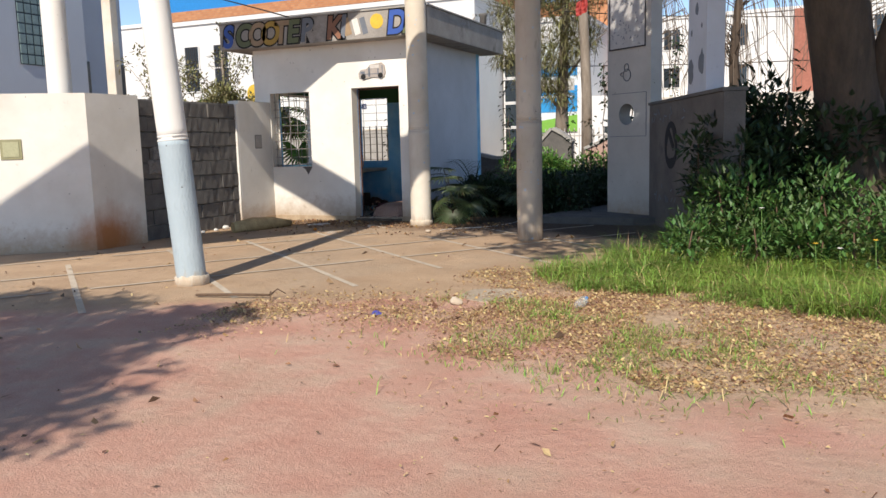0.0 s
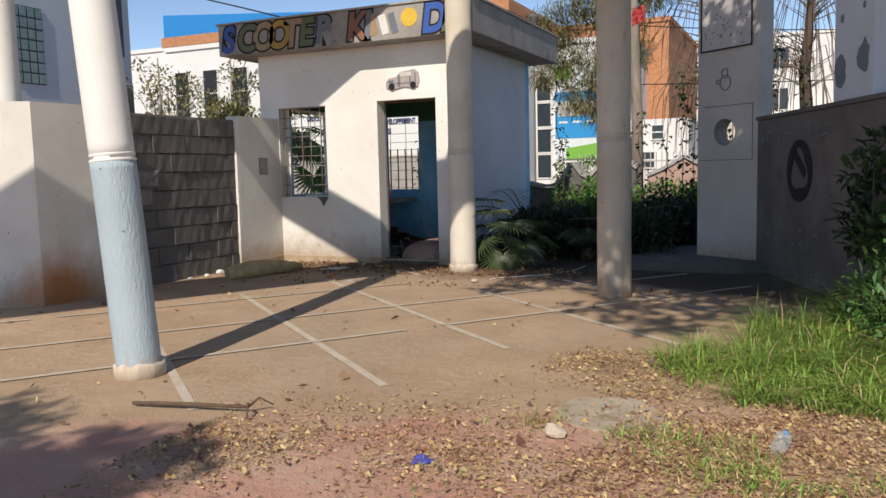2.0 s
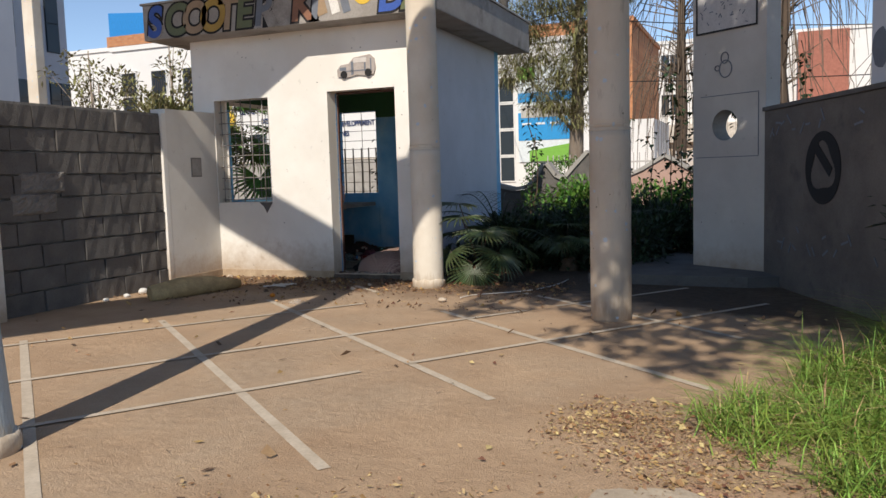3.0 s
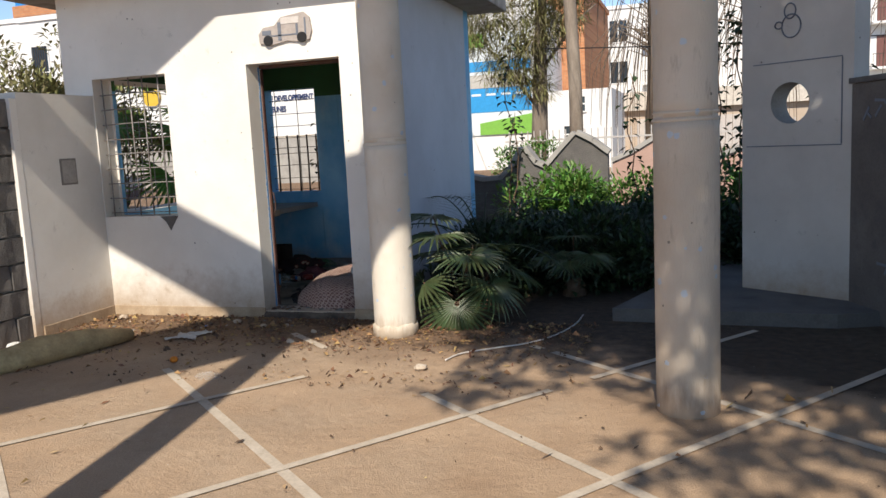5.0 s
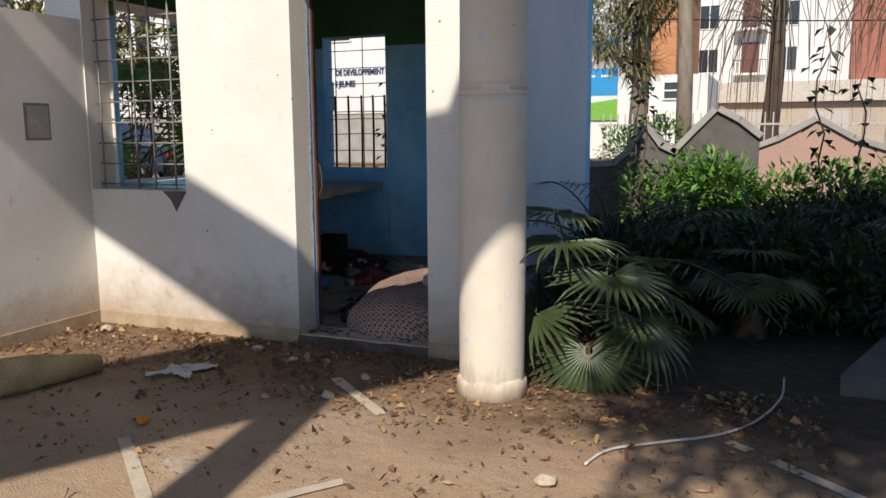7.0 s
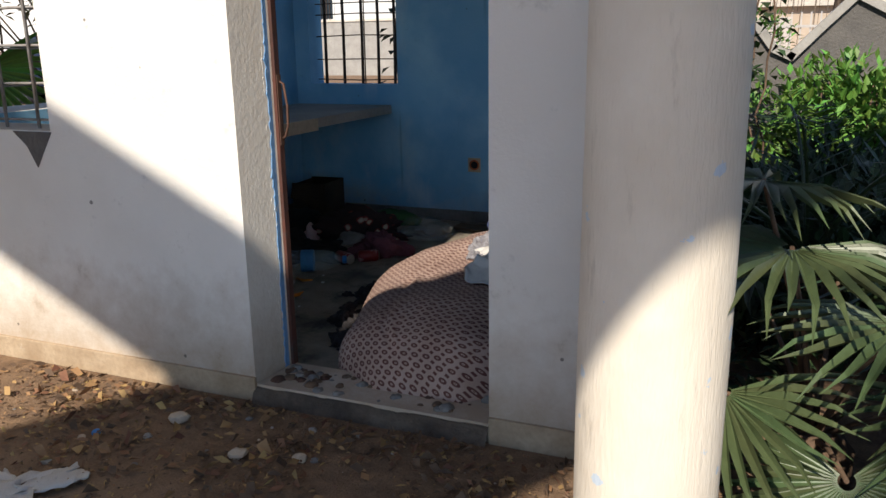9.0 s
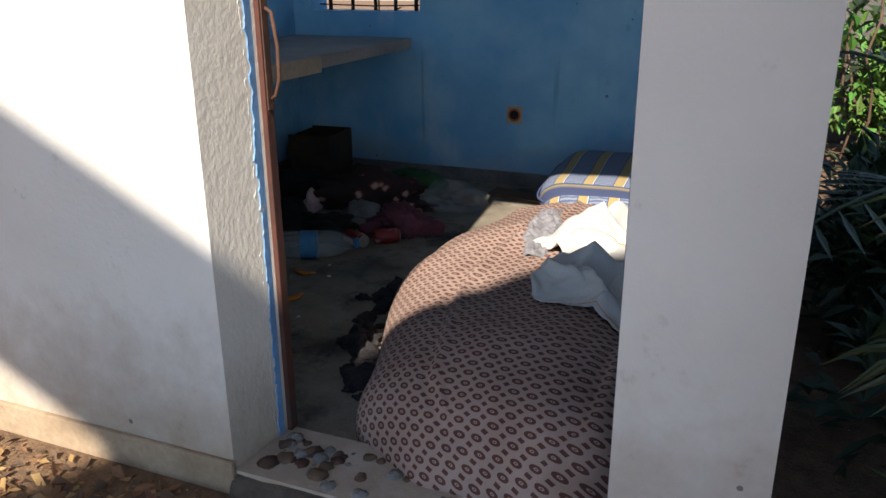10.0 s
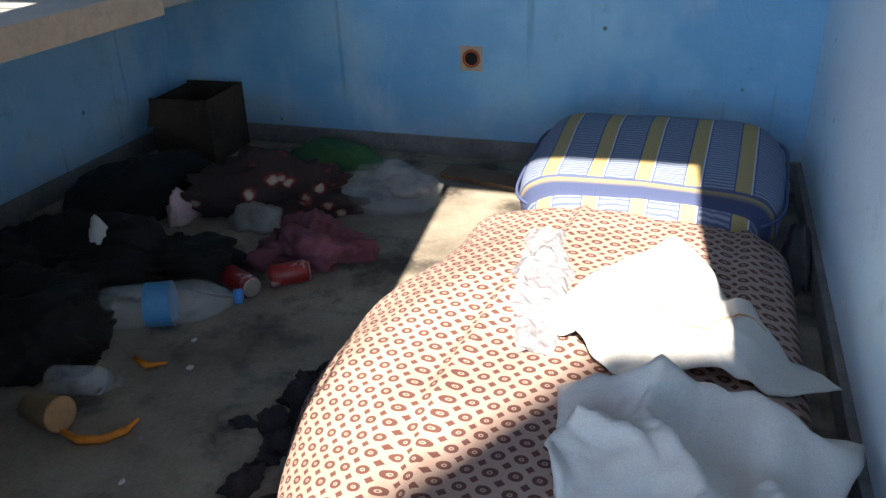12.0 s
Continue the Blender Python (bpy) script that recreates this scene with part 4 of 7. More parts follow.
splash = thing("paint_splash", "dark paint splashes on the white pier", "wall painting")
splash.matrix_world = LOWW @ pose(0, 0.006, 0)
for cx, cz, rr in ((2.3, 2.62, 0.075), (2.10, 2.38, 0.04), (2.5, 2.42, 0.03), (2.08, 1.95, 0.14), (2.5, 2.02, 0.13)):
    bm = bmesh.new()
    vs = [bm.verts.new((cx + rr * (1 + 0.35 * noise.noise(Vector((i, cx * 5, cz)))) * math.cos(2 * math.pi * i / 14) * 0.8, 0, cz + rr * (1.0 + 0.4 * noise.noise(Vector((i * 2.0, cz, cx)))) * math.sin(2 * math.pi * i / 14))) for i in range(14)]
    f = bm.faces.new(vs)
    r = bmesh.ops.extrude_face_region(bm, geom=[f])
    bmesh.ops.translate(bm, verts=[v for v in r["geom"] if isinstance(v, bmesh.types.BMVert)], vec=(0, 0.003, 0))
    part("blot", bm, INK_GREY, splash)
# low cement platform in front of the pier
bm = bmesh.new()
pts = [(-2.52, 11.50), (-1.0, 11.40), (-0.72, 11.5), (-0.9, 12.2), (-1.3, 14.8), (-1.6, 15.2), (-1.95, 13.3)]
lo, hi = [[bm.verts.new((x, y, z)) for x, y in pts] for z in (-0.02, 0.10)]
bm.faces.new(lo[::-1]), bm.faces.new(hi)
for i in range(len(pts)):
    j = (i + 1) % len(pts)
    bm.faces.new((lo[i], lo[j], hi[j], hi[i]))
bmesh.ops.recalc_face_normals(bm, faces=bm.faces[:])
solid("pavement", bm, M_CEMENT_DARK, "low grey cement platform at the gate", "platform", kind="structure")

# ---- plants ----


def leaf_quad(bm, p, d, up, length, width, mi=0, fold=0.25):
    """One folded leaf: four triangles with a midrib."""
    d = d.normalized()
    s = d.cross(up)
    s = s.normalized() if s.length > 1e-4 else d.orthogonal().normalized()
    n = s.cross(d)
    a = bm.verts.new(p)
    b = bm.verts.new(p + d * length * 0.45 + s * width / 2 + n * width * fold)
    c = bm.verts.new(p + d * length)
    e = bm.verts.new(p + d * length * 0.45 - s * width / 2 + n * width * fold)
    for f in (bm.faces.new((a, b, c)), bm.faces.new((a, c, e))):
        f.material_index = mi


def rand_dir(rng, up=0.0):
    v = Vector((rng.gauss(0, 1), rng.gauss(0, 1), rng.gauss(0, 1) + up))
    return v.normalized()


def leaf_cloud(clumps, per, size, rng, floor=0.02, mi=0, up=0.4):
    """Leaves scattered on and in a set of uneven clumps (x, y, z, radius, flatness)."""
    bm = bmesh.new()
    for x, y, z, r, fl in clumps:
        c = Vector((x, y, z))
        for _ in range(int(4.5 * per * r * r)):
            d = rand_dir(rng)
            k = r * rng.uniform(0.45, 1.05) * (1 + 0.25 * noise.noise(Vector((x, y, z)) + d * 2))
            p = c + Vector((d.x * k, d.y * k, d.z * k * fl))
            if p.z < floor:
                continue
            leaf_quad(bm, p, (d + rand_dir(rng, up) * 0.9), Vector((0, 0, 1)), size * rng.uniform(0.6, 1.4), size * rng.uniform(0.3, 0.6))
    return bm


def shrub(name, clumps, per, size, mat, label, seed, stems=True):
    rng = random.Random(seed)
    x0 = sum(c[0] for c in clumps) / len(clumps)
    y0 = sum(c[1] for c in clumps) / len(clumps)
    s = thing(name, label, "shrub")
    bm = leaf_cloud(clumps, per, size, rng)
    part("foliage", bm, mat, s)
    bm = bmesh.new()
    for x, y, z, r, fl in clumps:
        tube(bm, [(x0, y0, 0.0), (x0 + (x - x0) * 0.7, y0 + (y - y0) * 0.7, 0.05), (x, y, z * 0.6), (x + rng.uniform(-0.1, 0.1), y, z + r * fl * 0.5)], [0.014, 0.012, 0.010, 0.005], 5)
    part("stems", bm, M_STEM, s)
    return s


rng = random.Random(21)


def clumps_in(rng, n, x0, x1, y0, y1, z0, z1, r0, r1):
    return [(rng.uniform(x0, x1), rng.uniform(y0, y1), rng.uniform(z0, z1), rng.uniform(r0, r1), rng.uniform(0.7, 1.0)) for _ in range(n)]


# shaded mass between kiosk and pier, sunlit greens behind; leaf colours carry both
shrub("dark_shrub", clumps_in(rng, 16, -3.6, -2.6, 12.4, 14.2, 0.15, 0.42, 0.28, 0.45), 700, 0.09, M_LEAF, "dense green shrub, its shade put into the leaf colour", 1)
shrub("dark_shrub", clumps_in(rng, 16, -2.9, -2.0, 12.6, 14.6, 0.15, 0.42, 0.28, 0.45), 700, 0.09, M_LEAF, "dense green shrub, its shade put into the leaf colour", 2)
shrub("dark_shrub", clumps_in(rng, 18, -1.9, -0.3, 13.2, 15.0, 0.15, 0.42, 0.28, 0.45), 650, 0.09, M_LEAF, "dense green shrub, its shade put into the leaf colour", 3)
shrub("green_shrub", clumps_in(rng, 26, -4.0, -1.6, 14.9, 15.7, 0.25, 0.74, 0.28, 0.42), 700, 0.09, M_LEAF_BRIGHT, "green shrub behind the bed, sunlight put into its leaf colour", 4)
shrub("green_shrub", clumps_in(rng, 24, -1.5, 0.4, 15.0, 16.2, 0.25, 0.74, 0.28, 0.42), 650, 0.09, M_LEAF_BRIGHT, "green shrub behind the bed, sunlight put into its leaf colour", 5)
shrub("green_shrub", clumps_in(rng, 14, 0.4, 2.6, 14.8, 17.0, 0.3, 0.8, 0.35, 0.6), 500, 0.10, M_LEAF_BRIGHT, "green shrub behind the bed, sunlight put into its leaf colour", 6)
shrub("round_bush", [(-4.35, 17.3, 0.9, 0.42, 0.9), (-4.1, 17.5, 1.1, 0.35, 0.9), (-4.6, 17.4, 1.0, 0.3, 0.9), (-4.3, 17.3, 0.45, 0.4, 0.9)], 900, 0.07, M_LEAF_BRIGHT, "rounded bright green bush beyond the garden wall", 7)
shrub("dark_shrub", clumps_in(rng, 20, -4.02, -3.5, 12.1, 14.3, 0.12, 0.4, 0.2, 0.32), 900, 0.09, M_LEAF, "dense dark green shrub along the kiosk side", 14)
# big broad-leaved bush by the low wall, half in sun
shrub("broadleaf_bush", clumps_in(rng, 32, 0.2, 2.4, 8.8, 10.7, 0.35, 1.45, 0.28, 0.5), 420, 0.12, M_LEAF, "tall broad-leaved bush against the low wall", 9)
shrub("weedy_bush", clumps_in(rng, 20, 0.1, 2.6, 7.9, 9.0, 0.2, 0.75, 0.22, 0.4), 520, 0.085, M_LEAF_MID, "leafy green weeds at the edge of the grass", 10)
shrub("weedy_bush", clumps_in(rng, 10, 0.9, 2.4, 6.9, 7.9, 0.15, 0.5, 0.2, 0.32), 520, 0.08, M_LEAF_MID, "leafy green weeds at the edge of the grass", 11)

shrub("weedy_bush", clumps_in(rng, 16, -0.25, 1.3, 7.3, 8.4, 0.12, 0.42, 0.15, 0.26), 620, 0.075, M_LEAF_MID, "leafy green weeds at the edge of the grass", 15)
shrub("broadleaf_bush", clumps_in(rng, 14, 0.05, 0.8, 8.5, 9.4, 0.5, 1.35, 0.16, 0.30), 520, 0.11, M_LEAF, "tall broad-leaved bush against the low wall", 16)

# long grass


def inside(x, y):
    """The plan of the long grass."""
    edge = 7.3 - 0.9 * (x + 1.15) / 0.35 if x < -0.8 else 6.45 - 0.22 * (x + 0.8) / 0.8 if x < 0 else 6.23 - 0.28 * x
    edge += 0.14 * noise.noise(Vector((x * 3, y * 0.5, 4)))
    far = 9.3 + 0.4 * x if x < 0 else 9.4
    return x > -1.15 + max(0, 0.55 * (y - 7.15)) + 0.15 * noise.noise(Vector((x * 2, y * 3, 6))) and edge < y < min(far, 9.6)


def mesh_blades(places, seed, hmin, hmax, lean, w=0.007, straw=0.06):
    rng = random.Random(seed)
    verts, faces, mats = [], [], []
    for x, y, k in places:
        h = rng.uniform(hmin, hmax) * k * (0.55 + 0.45 * rng.random())
        a = rng.uniform(0, 2 * math.pi)
        L = h * rng.uniform(0.2, lean)
        dx, dy = math.cos(a), math.sin(a)
        sx, sy = -dy * w / 2, dx * w / 2
        tip = h * (0.95 if L < h * 0.6 else 0.7)
        i = len(verts)
        verts += [(x - sx, y - sy, 0), (x + sx, y + sy, 0), (x + dx * L * 0.35 + sx, y + dy * L * 0.35 + sy, h * 0.62),
                  (x + dx * L * 0.35 - sx, y + dy * L * 0.35 - sy, h * 0.62), (x + dx * L, y + dy * L, tip)]
        faces += [(i, i + 1, i + 2, i + 3), (i + 3, i + 2, i + 4)]
        mats += [1 if rng.random() < straw else 0] * 2
        if mats[-1] != mats[-2]:
            mats[-1] = mats[-2]
    me = bpy.data.meshes.new("grass")
    me.from_pydata(verts, [], faces)
    me.materials.append(M_GRASS), me.materials.append(M_STRAW)
    me.polygons.foreach_set("material_index", mats)
    return me


rng = random.Random(31)
spots = []
while len(spots) < 60000:
    x, y = rng.uniform(-1.35, 3.6), rng.uniform(5.3, 9.5)
    if not inside(x, y):
        continue
    patch = noise.noise(Vector((x * 1.7, y * 1.7, 7)))
    if patch + 0.4 * noise.noise(Vector((x * 6, y * 6, 3))) < rng.uniform(-0.75, 0.05):
        continue
    tall = max(0.35, 0.62 + 0.9 * noise.noise(Vector((x * 1.4, y * 1.4, 0))) + rng.uniform(-0.2, 0.35) + 0.22 * min(1.5, max(0, y - 6.8)))
    wide = rng.uniform(0.03, 0.07)
    for _ in range(rng.randrange(14, 34)):
        spots.append((x + rng.gauss(0, wide), y + rng.gauss(0, wide), tall * rng.uniform(0.6, 1.15)))
tagged(new("grass", mesh_blades(spots, 5, 0.13, 0.33, 3.0, 0.0055, 0.08)), "long bright green grass along the edge of the bed", "grass", kind="stuff")
spots = []
while len(spots) < 4200:
    x, y = rng.gauss(0.15, 0.75), rng.gauss(4.55, 0.42)
    if rng.random() < 0.3:
        x, y = rng.choice(((rng.gauss(-1.05, 0.3), rng.gauss(5.72, 0.09)), (rng.gauss(0.1, 0.28), rng.gauss(4.9, 0.14)), (rng.gauss(-0.5, 0.18), rng.gauss(5.4, 0.1))))
    if noise.noise(Vector((x * 2.2, y * 2.2, 9))) > -0.05 and Vector((x - 0.6, y - 0.6)).length > 2.4:
        spots.append((x, y, 0.5 + 0.5 * rng.random()))
tagged(new("grass_tufts", mesh_blades(spots, 6, 0.03, 0.10, 2.6, 0.005, 0.35)), "trampled sparse grass and weeds on the yard", "grass", kind="stuff")

# yellow and white wild flowers
for x, y, z, mat in ((1.15, 6.75, 0.38, INK_SUN), (1.32, 6.8, 0.34, INK_WHITE), (1.55, 6.7, 0.42, INK_SUN), (0.75, 7.3, 0.6, INK_WHITE), (1.95, 6.5, 0.3, INK_SUN)):
    fl = thing("wild_flower", "small daisy-like wild flower in the grass", "flower", "wild flowers", at=pose(x, y, 0))
    bm = bmesh.new()
    tube(bm, [(0, 0, 0), (0.01, 0.0, z / 2), (0, -0.01, z)], 0.0025, 5)
    part("stalk", bm, M_LEAF_BRIGHT, fl)
    bm = bmesh.new()
    for i in range(10):
        a = 2 * math.pi * i / 10
        leaf_quad(bm, Vector((0, -0.01, z)), Vector((math.cos(a), math.sin(a) - 0.4, 0.3)), Vector((0, 0, 1)), 0.028, 0.012)
    part("petals", bm, mat, fl)

# dry leaf litter


def litter(name, places, seed, size, mats, label):
    rng = random.Random(seed)
    verts, faces, mi = [], [], []
    for x, y in places:
        a, s = rng.uniform(0, 6.28), size * min(2.2, 0.35 + rng.expovariate(1.7))
        wd, lift = s * rng.uniform(0.1, 0.6), rng.uniform(0.0, 1.0) ** 2 * s * 0.7
        c, d = math.cos(a), math.sin(a)
        i = len(verts)
        z = 0.005 + rng.random() * 0.008
        verts += [(x - c * s / 2, y - d * s / 2, z), (x + d * wd / 2, y - c * wd / 2, z + lift), (x + c * s / 2, y + d * s / 2, z + lift * rng.random()), (x - d * wd / 2, y + c * wd / 2, z)]
        faces += [(i, i + 1, i + 2), (i, i + 2, i + 3)]
        k = rng.randrange(len(mats))
        mi += [k, k]
    me = bpy.data.meshes.new(name)
    me.from_pydata(verts, [], faces)
    for m in mats:
        me.materials.append(m)
    me.polygons.foreach_set("material_index", mi)
    return tagged(new(name, me), label, "leaf litter", kind="stuff")


rng = random.Random(77)
spots = []
while len(spots) < 120000:
    x, y = rng.uniform(-3.0, 2.8), rng.uniform(2.6, 7.4)
    cut = 4.15 - 0.12 * x + 0.35 * noise.noise(Vector((x * 1.6, y * 1.6, 8)))
    d = x + 0.18 * y + 0.6 * noise.noise(Vector((x * 0.9, y * 0.9, 2)))
    band = math.exp(-((y - 5.35 - 0.28 * (x + 1.5)) / 0.5) ** 2) if -3.0 < x < 0.4 else 0
    dens = min(1, max(0, (d + 0.35) * 1.6)) * (1 if y > cut else 0.02) + band * 0.9
    dens *= 0.55 + 0.9 * noise.noise(Vector((x * 2.1, y * 2.1, 5)))
    if rng.random() < dens:
        spots.append((x, y))
litter("leaf_litter", spots, 1, 0.016, [M_LITTER, M_STRAW, M_STRAW], "dry brown leaves and straw scattered over the yard")
spots = []
while len(spots) < 8000:
    x, y = rng.uniform(-7.0, -2.6), rng.uniform(9.6, 11.35)
    if rng.random() < 0.10 + 0.9 * max(0, (y - 10.3)) and rng.random() < 0.6 + noise.noise(Vector((x * 3, y * 3, 1))):
        spots.append((x, y))
litter("leaf_litter", spots, 2, 0.024, [M_LITTER, M_STEM, M_LITTER, M_STEM, M_LITTER], "dead leaves and grit drifted along the kiosk wall")
spots = [(rng.uniform(-7, 2), rng.uniform(1.5, 10)) for _ in range(900)]
litter("leaf_litter", spots, 3, 0.035, [M_STEM, M_LITTER, M_STRAW], "single dry leaves on the yard floor")

# stones and crumbs along the kiosk


def stone(x, y, s, mat, seed, label="small pale stone lying on the ground", z=0.0):
    bm = bmesh.new()
    bmesh.ops.create_icosphere(bm, subdivisions=2, radius=s)
    off = Vector((seed * 1.7, seed * 0.9, seed))
    for v in bm.verts:
        v.co *= 1 + 0.35 * noise.noise(v.co / s * 1.1 + off)
        v.co.z *= 0.62
    zmin = min(v.co.z for v in bm.verts)
    solid("stone", bm, mat, label, "stone", "stones by the kiosk", at=pose(x, y, z - zmin - 0.004, 0, 0, seed * 40))


rng = random.Random(4)
for i in range(30):
    x, y = rng.uniform(-6.8, -4.5), 11.33 - abs(rng.gauss(0, 0.28)) - 0.02
    stone(x, y, rng.uniform(0.005, 0.014), rng.choice([M_CONC, M_MORTAR, M_PILLAR]), i)
for x, y, s in ((-5.55, 11.18, 0.03), (-5.23, 11.05, 0.028), (-5.05, 11.10, 0.022), (-4.72, 10.92, 0.024), (-6.7, 11.2, 0.04), (-4.75, 10.6, 0.03), (-3.55, 10.05, 0.04), (-1.35, 5.6, 0.05)):
    stone(x, y, s, M_PILLAR, int(x * 10) % 17)

# fan palm by the pillar


def fan_frond(seed, r, n=30):
    """A pleated fan blade, its base at the origin, facing up, opening along +x; the outer half is cut into stiff fingers."""
    rng = random.Random(seed)
    bm = bmesh.new()
    for i in range(n):
        a = radians(-128 + 256 * i / (n - 1))
        L = r * (0.80 + 0.20 * math.cos(a * 0.6)) * rng.uniform(0.9, 1.06)
        d = Vector((math.cos(a), math.sin(a), 0))
        s = Vector((-d.y, d.x, 0))
        w = 0.5 * 0.5 * L * radians(256) / (n - 1)
        sag = rng.uniform(0.04, 0.26)
        base = [bm.verts.new(d * 0.02 + s * k * 0.003) for k in (-1, 1)]
        mid = [bm.verts.new(d * L * 0.5 + s * k * w + Vector((0, 0, -0.01 * L + (0.012 if k else -0.008)))) for k in (-1, 0, 1)]
        out = [bm.verts.new(d * L * 0.8 + s * k * w * 0.55 + Vector((0, 0, -sag * 0.35 * L + (0.006 if k else -0.004)))) for k in (-1, 0, 1)]
        tip = bm.verts.new(d * L + s * rng.uniform(-0.02, 0.02) + Vector((0, 0, -sag * L)))
        for f in ((base[0], base[1], mid[1]), (base[0], mid[1], mid[0]), (base[1], mid[2], mid[1]), (mid[0], mid[1], out[1], out[0]), (mid[1], mid[2], out[2], out[1]), (out[0], out[1], tip), (out[1], out[2], tip)):
            bm.faces.new(f)
    return bm


FANS = [mesh_of("blade", fan_frond(k, 0.37), M_PALM) for k in range(3)]
# Same blades in the brighter green, which stands in for sunlight
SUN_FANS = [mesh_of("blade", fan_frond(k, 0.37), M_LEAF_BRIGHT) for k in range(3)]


def fan_palm(x, y, fronds, label, scale=1.0, base=0.15, fans=FANS):
    p = thing("fan_palm", label, "palm", at=pose(x, y, 0))
    bm = bmesh.new()
    tube(bm, [(0, 0, -0.02), (0.01, 0, base * 0.6), (0, 0, base)], [0.11, 0.10, 0.06], 10)
    part("trunk", bm, M_STEM, p)
    for i, (az, el, L) in enumerate(fronds):
        a, e = radians(az), radians(el)
        d = Vector((math.cos(a) * math.cos(e), math.sin(a) * math.cos(e), math.sin(e)))
        tip = Vector((0, 0, base)) + d * L * scale - Vector((0, 0, L * L * 0.12))
        bm = bmesh.new()
        tube(bm, [(0, 0, base * 0.8), Vector((0, 0, base)) + d * L * 0.5 * scale, tip], [0.010, 0.007, 0.006], 6)
        st = part("stalk", bm, M_STEM, p)
        ob = new("blade", fans[i % 3])
        ob.parent = st
        pitch = -e + radians(70)
        ob.matrix_basis = Matrix.Translation(tip) @ Matrix.Rotation(a, 4, "Z") @ Matrix.Rotation(pitch, 4, "Y") @ Matrix.Diagonal((scale, scale, scale, 1))
    return p


bpy.context.view_layer.update()
fan_palm(-3.70, 11.52, [(-80, 8, 0.34), (-130, 30, 0.40), (-30, 30, 0.36), (20, 40, 0.45), (80, 60, 0.5), (150, 62, 0.45), (-112, 66, 0.66), (-60, 56, 0.52), (-150, 75, 0.78)], "fan palm with pleated grey-green leaves by the pillar")
fan_palm(-2.95, 12.5, [(-90, 45, 0.4), (-40, 50, 0.45), (-140, 50, 0.45), (40, 55, 0.45), (-80, 75, 0.6)], "shaded fan palm behind the lit one", 0.75)
# palms seen over the wall and through the window
fan_palm(-9.6, 14.6, [(a, e, 0.9) for a, e in ((0, 30), (45, 45), (90, 30), (135, 50), (180, 35), (225, 45), (270, 20), (315, 40), (20, 70), (200, 65), (300, 5), (250, 0), (340, 10))], "fan palm behind the kiosk in a sun-bright leaf colour", 1.7, 1.0, SUN_FANS)


def feather_frond(bm, p, d, L, n=16, width=0.28, droop=0.5, w=0.014):
    d = d.normalized()
    side = d.cross(Vector((0, 0, 1))).normalized()
    pts = [p + d * L * t - Vector((0, 0, droop * L * t * t)) for t in [i / n for i in range(n + 1)]]
    tube(bm, pts, [0.008 * (1 - 0.8 * i / n) + 0.002 for i in range(n + 1)], 4)
    for i in range(2, n + 1):
        dd = (pts[i] - pts[i - 1]).normalized()
        for s in (-1, 1):
            ln = width * math.sin(math.pi * (0.12 + 0.8 * i / n))
            leaf_quad(bm, pts[i], side * s + dd * 0.7 - Vector((0, 0, 0.15)), Vector((0, 0, 1)), ln, w, fold=0.1)


def feather_palm(x, y, base, fronds, label, mat, L=0.8, width=0.25, w=0.014):
    p = thing("feather_palm", label, "palm")
    bm = bmesh.new()
    tube(bm, [(x, y, 0), (x + 0.02, y, base * 0.6), (x, y, base)], [0.10, 0.08, 0.05], 8)
    part("trunk", bm, M_STEM, p)
    for az, el in fronds:
        bm = bmesh.new()
        a, e = radians(az), radians(el)
        feather_frond(bm, Vector((x, y, base * 0.98)), Vector((math.cos(a) * math.cos(e), math.sin(a) * math.cos(e), math.sin(e))), L, width=width, w=w)
        part("frond", bm, mat, p)


feather_palm(-3.72, 12.35, 0.4, [(az, el) for az, el in ((-100, 65), (-60, 55), (-20, 50), (150, 60), (-130, 45), (40, 55), (100, 60), (-80, 30), (-40, 25))], "dark feathery palm against the kiosk side", M_LEAF, 1.35, 0.30)
feather_palm(-2.5, 13.4, 0.4, [(az, el) for az, el in ((-100, 60), (-50, 50), (0, 50), (150, 60), (-140, 40), (80, 55))], "dark feathery palm in the shaded bed", M_LEAF, 0.9, 0.25)
shrub("hedge", clumps_in(random.Random(6), 16, -12.5, -8.2, 13.2, 14.6, 1.5, 2.25, 0.3, 0.45), 420, 0.1, M_LEAF_OLIVE, "ragged olive hedge behind the block wall", 13)

# climbing stems with leaves


def vine(x, y, h, n, seed, label):
    rng = random.Random(seed)
    v = thing("climbing_vine", label, "vine")
    pts = [Vector((x + 0.12 * noise.noise(Vector((seed, k * 0.6, 0))), y + 0.1 * noise.noise(Vector((k * 0.6, seed, 3))), h * k / 10)) for k in range(11)]
    bm = bmesh.new()
    tube(bm, pts, [0.007] * 10 + [0.003], 5)
    part("stem", bm, M_STEM, v)
    bm = bmesh.new()
    for _ in range(n):
        t = rng.uniform(0.35, 1.0) * 10
        k = min(int(t), 9)
        p = pts[k].lerp(pts[k + 1], t - k)
        d = rand_dir(rng, -0.3)
        leaf_quad(bm, p + d * rng.uniform(0.01, 0.09), Vector((d.x, d.y, -0.5)), Vector((0, 0, 1)), rng.uniform(0.06, 0.11), rng.uniform(0.045, 0.08))
    part("leaves", bm, M_LEAF, v, "dark backlit leaves")


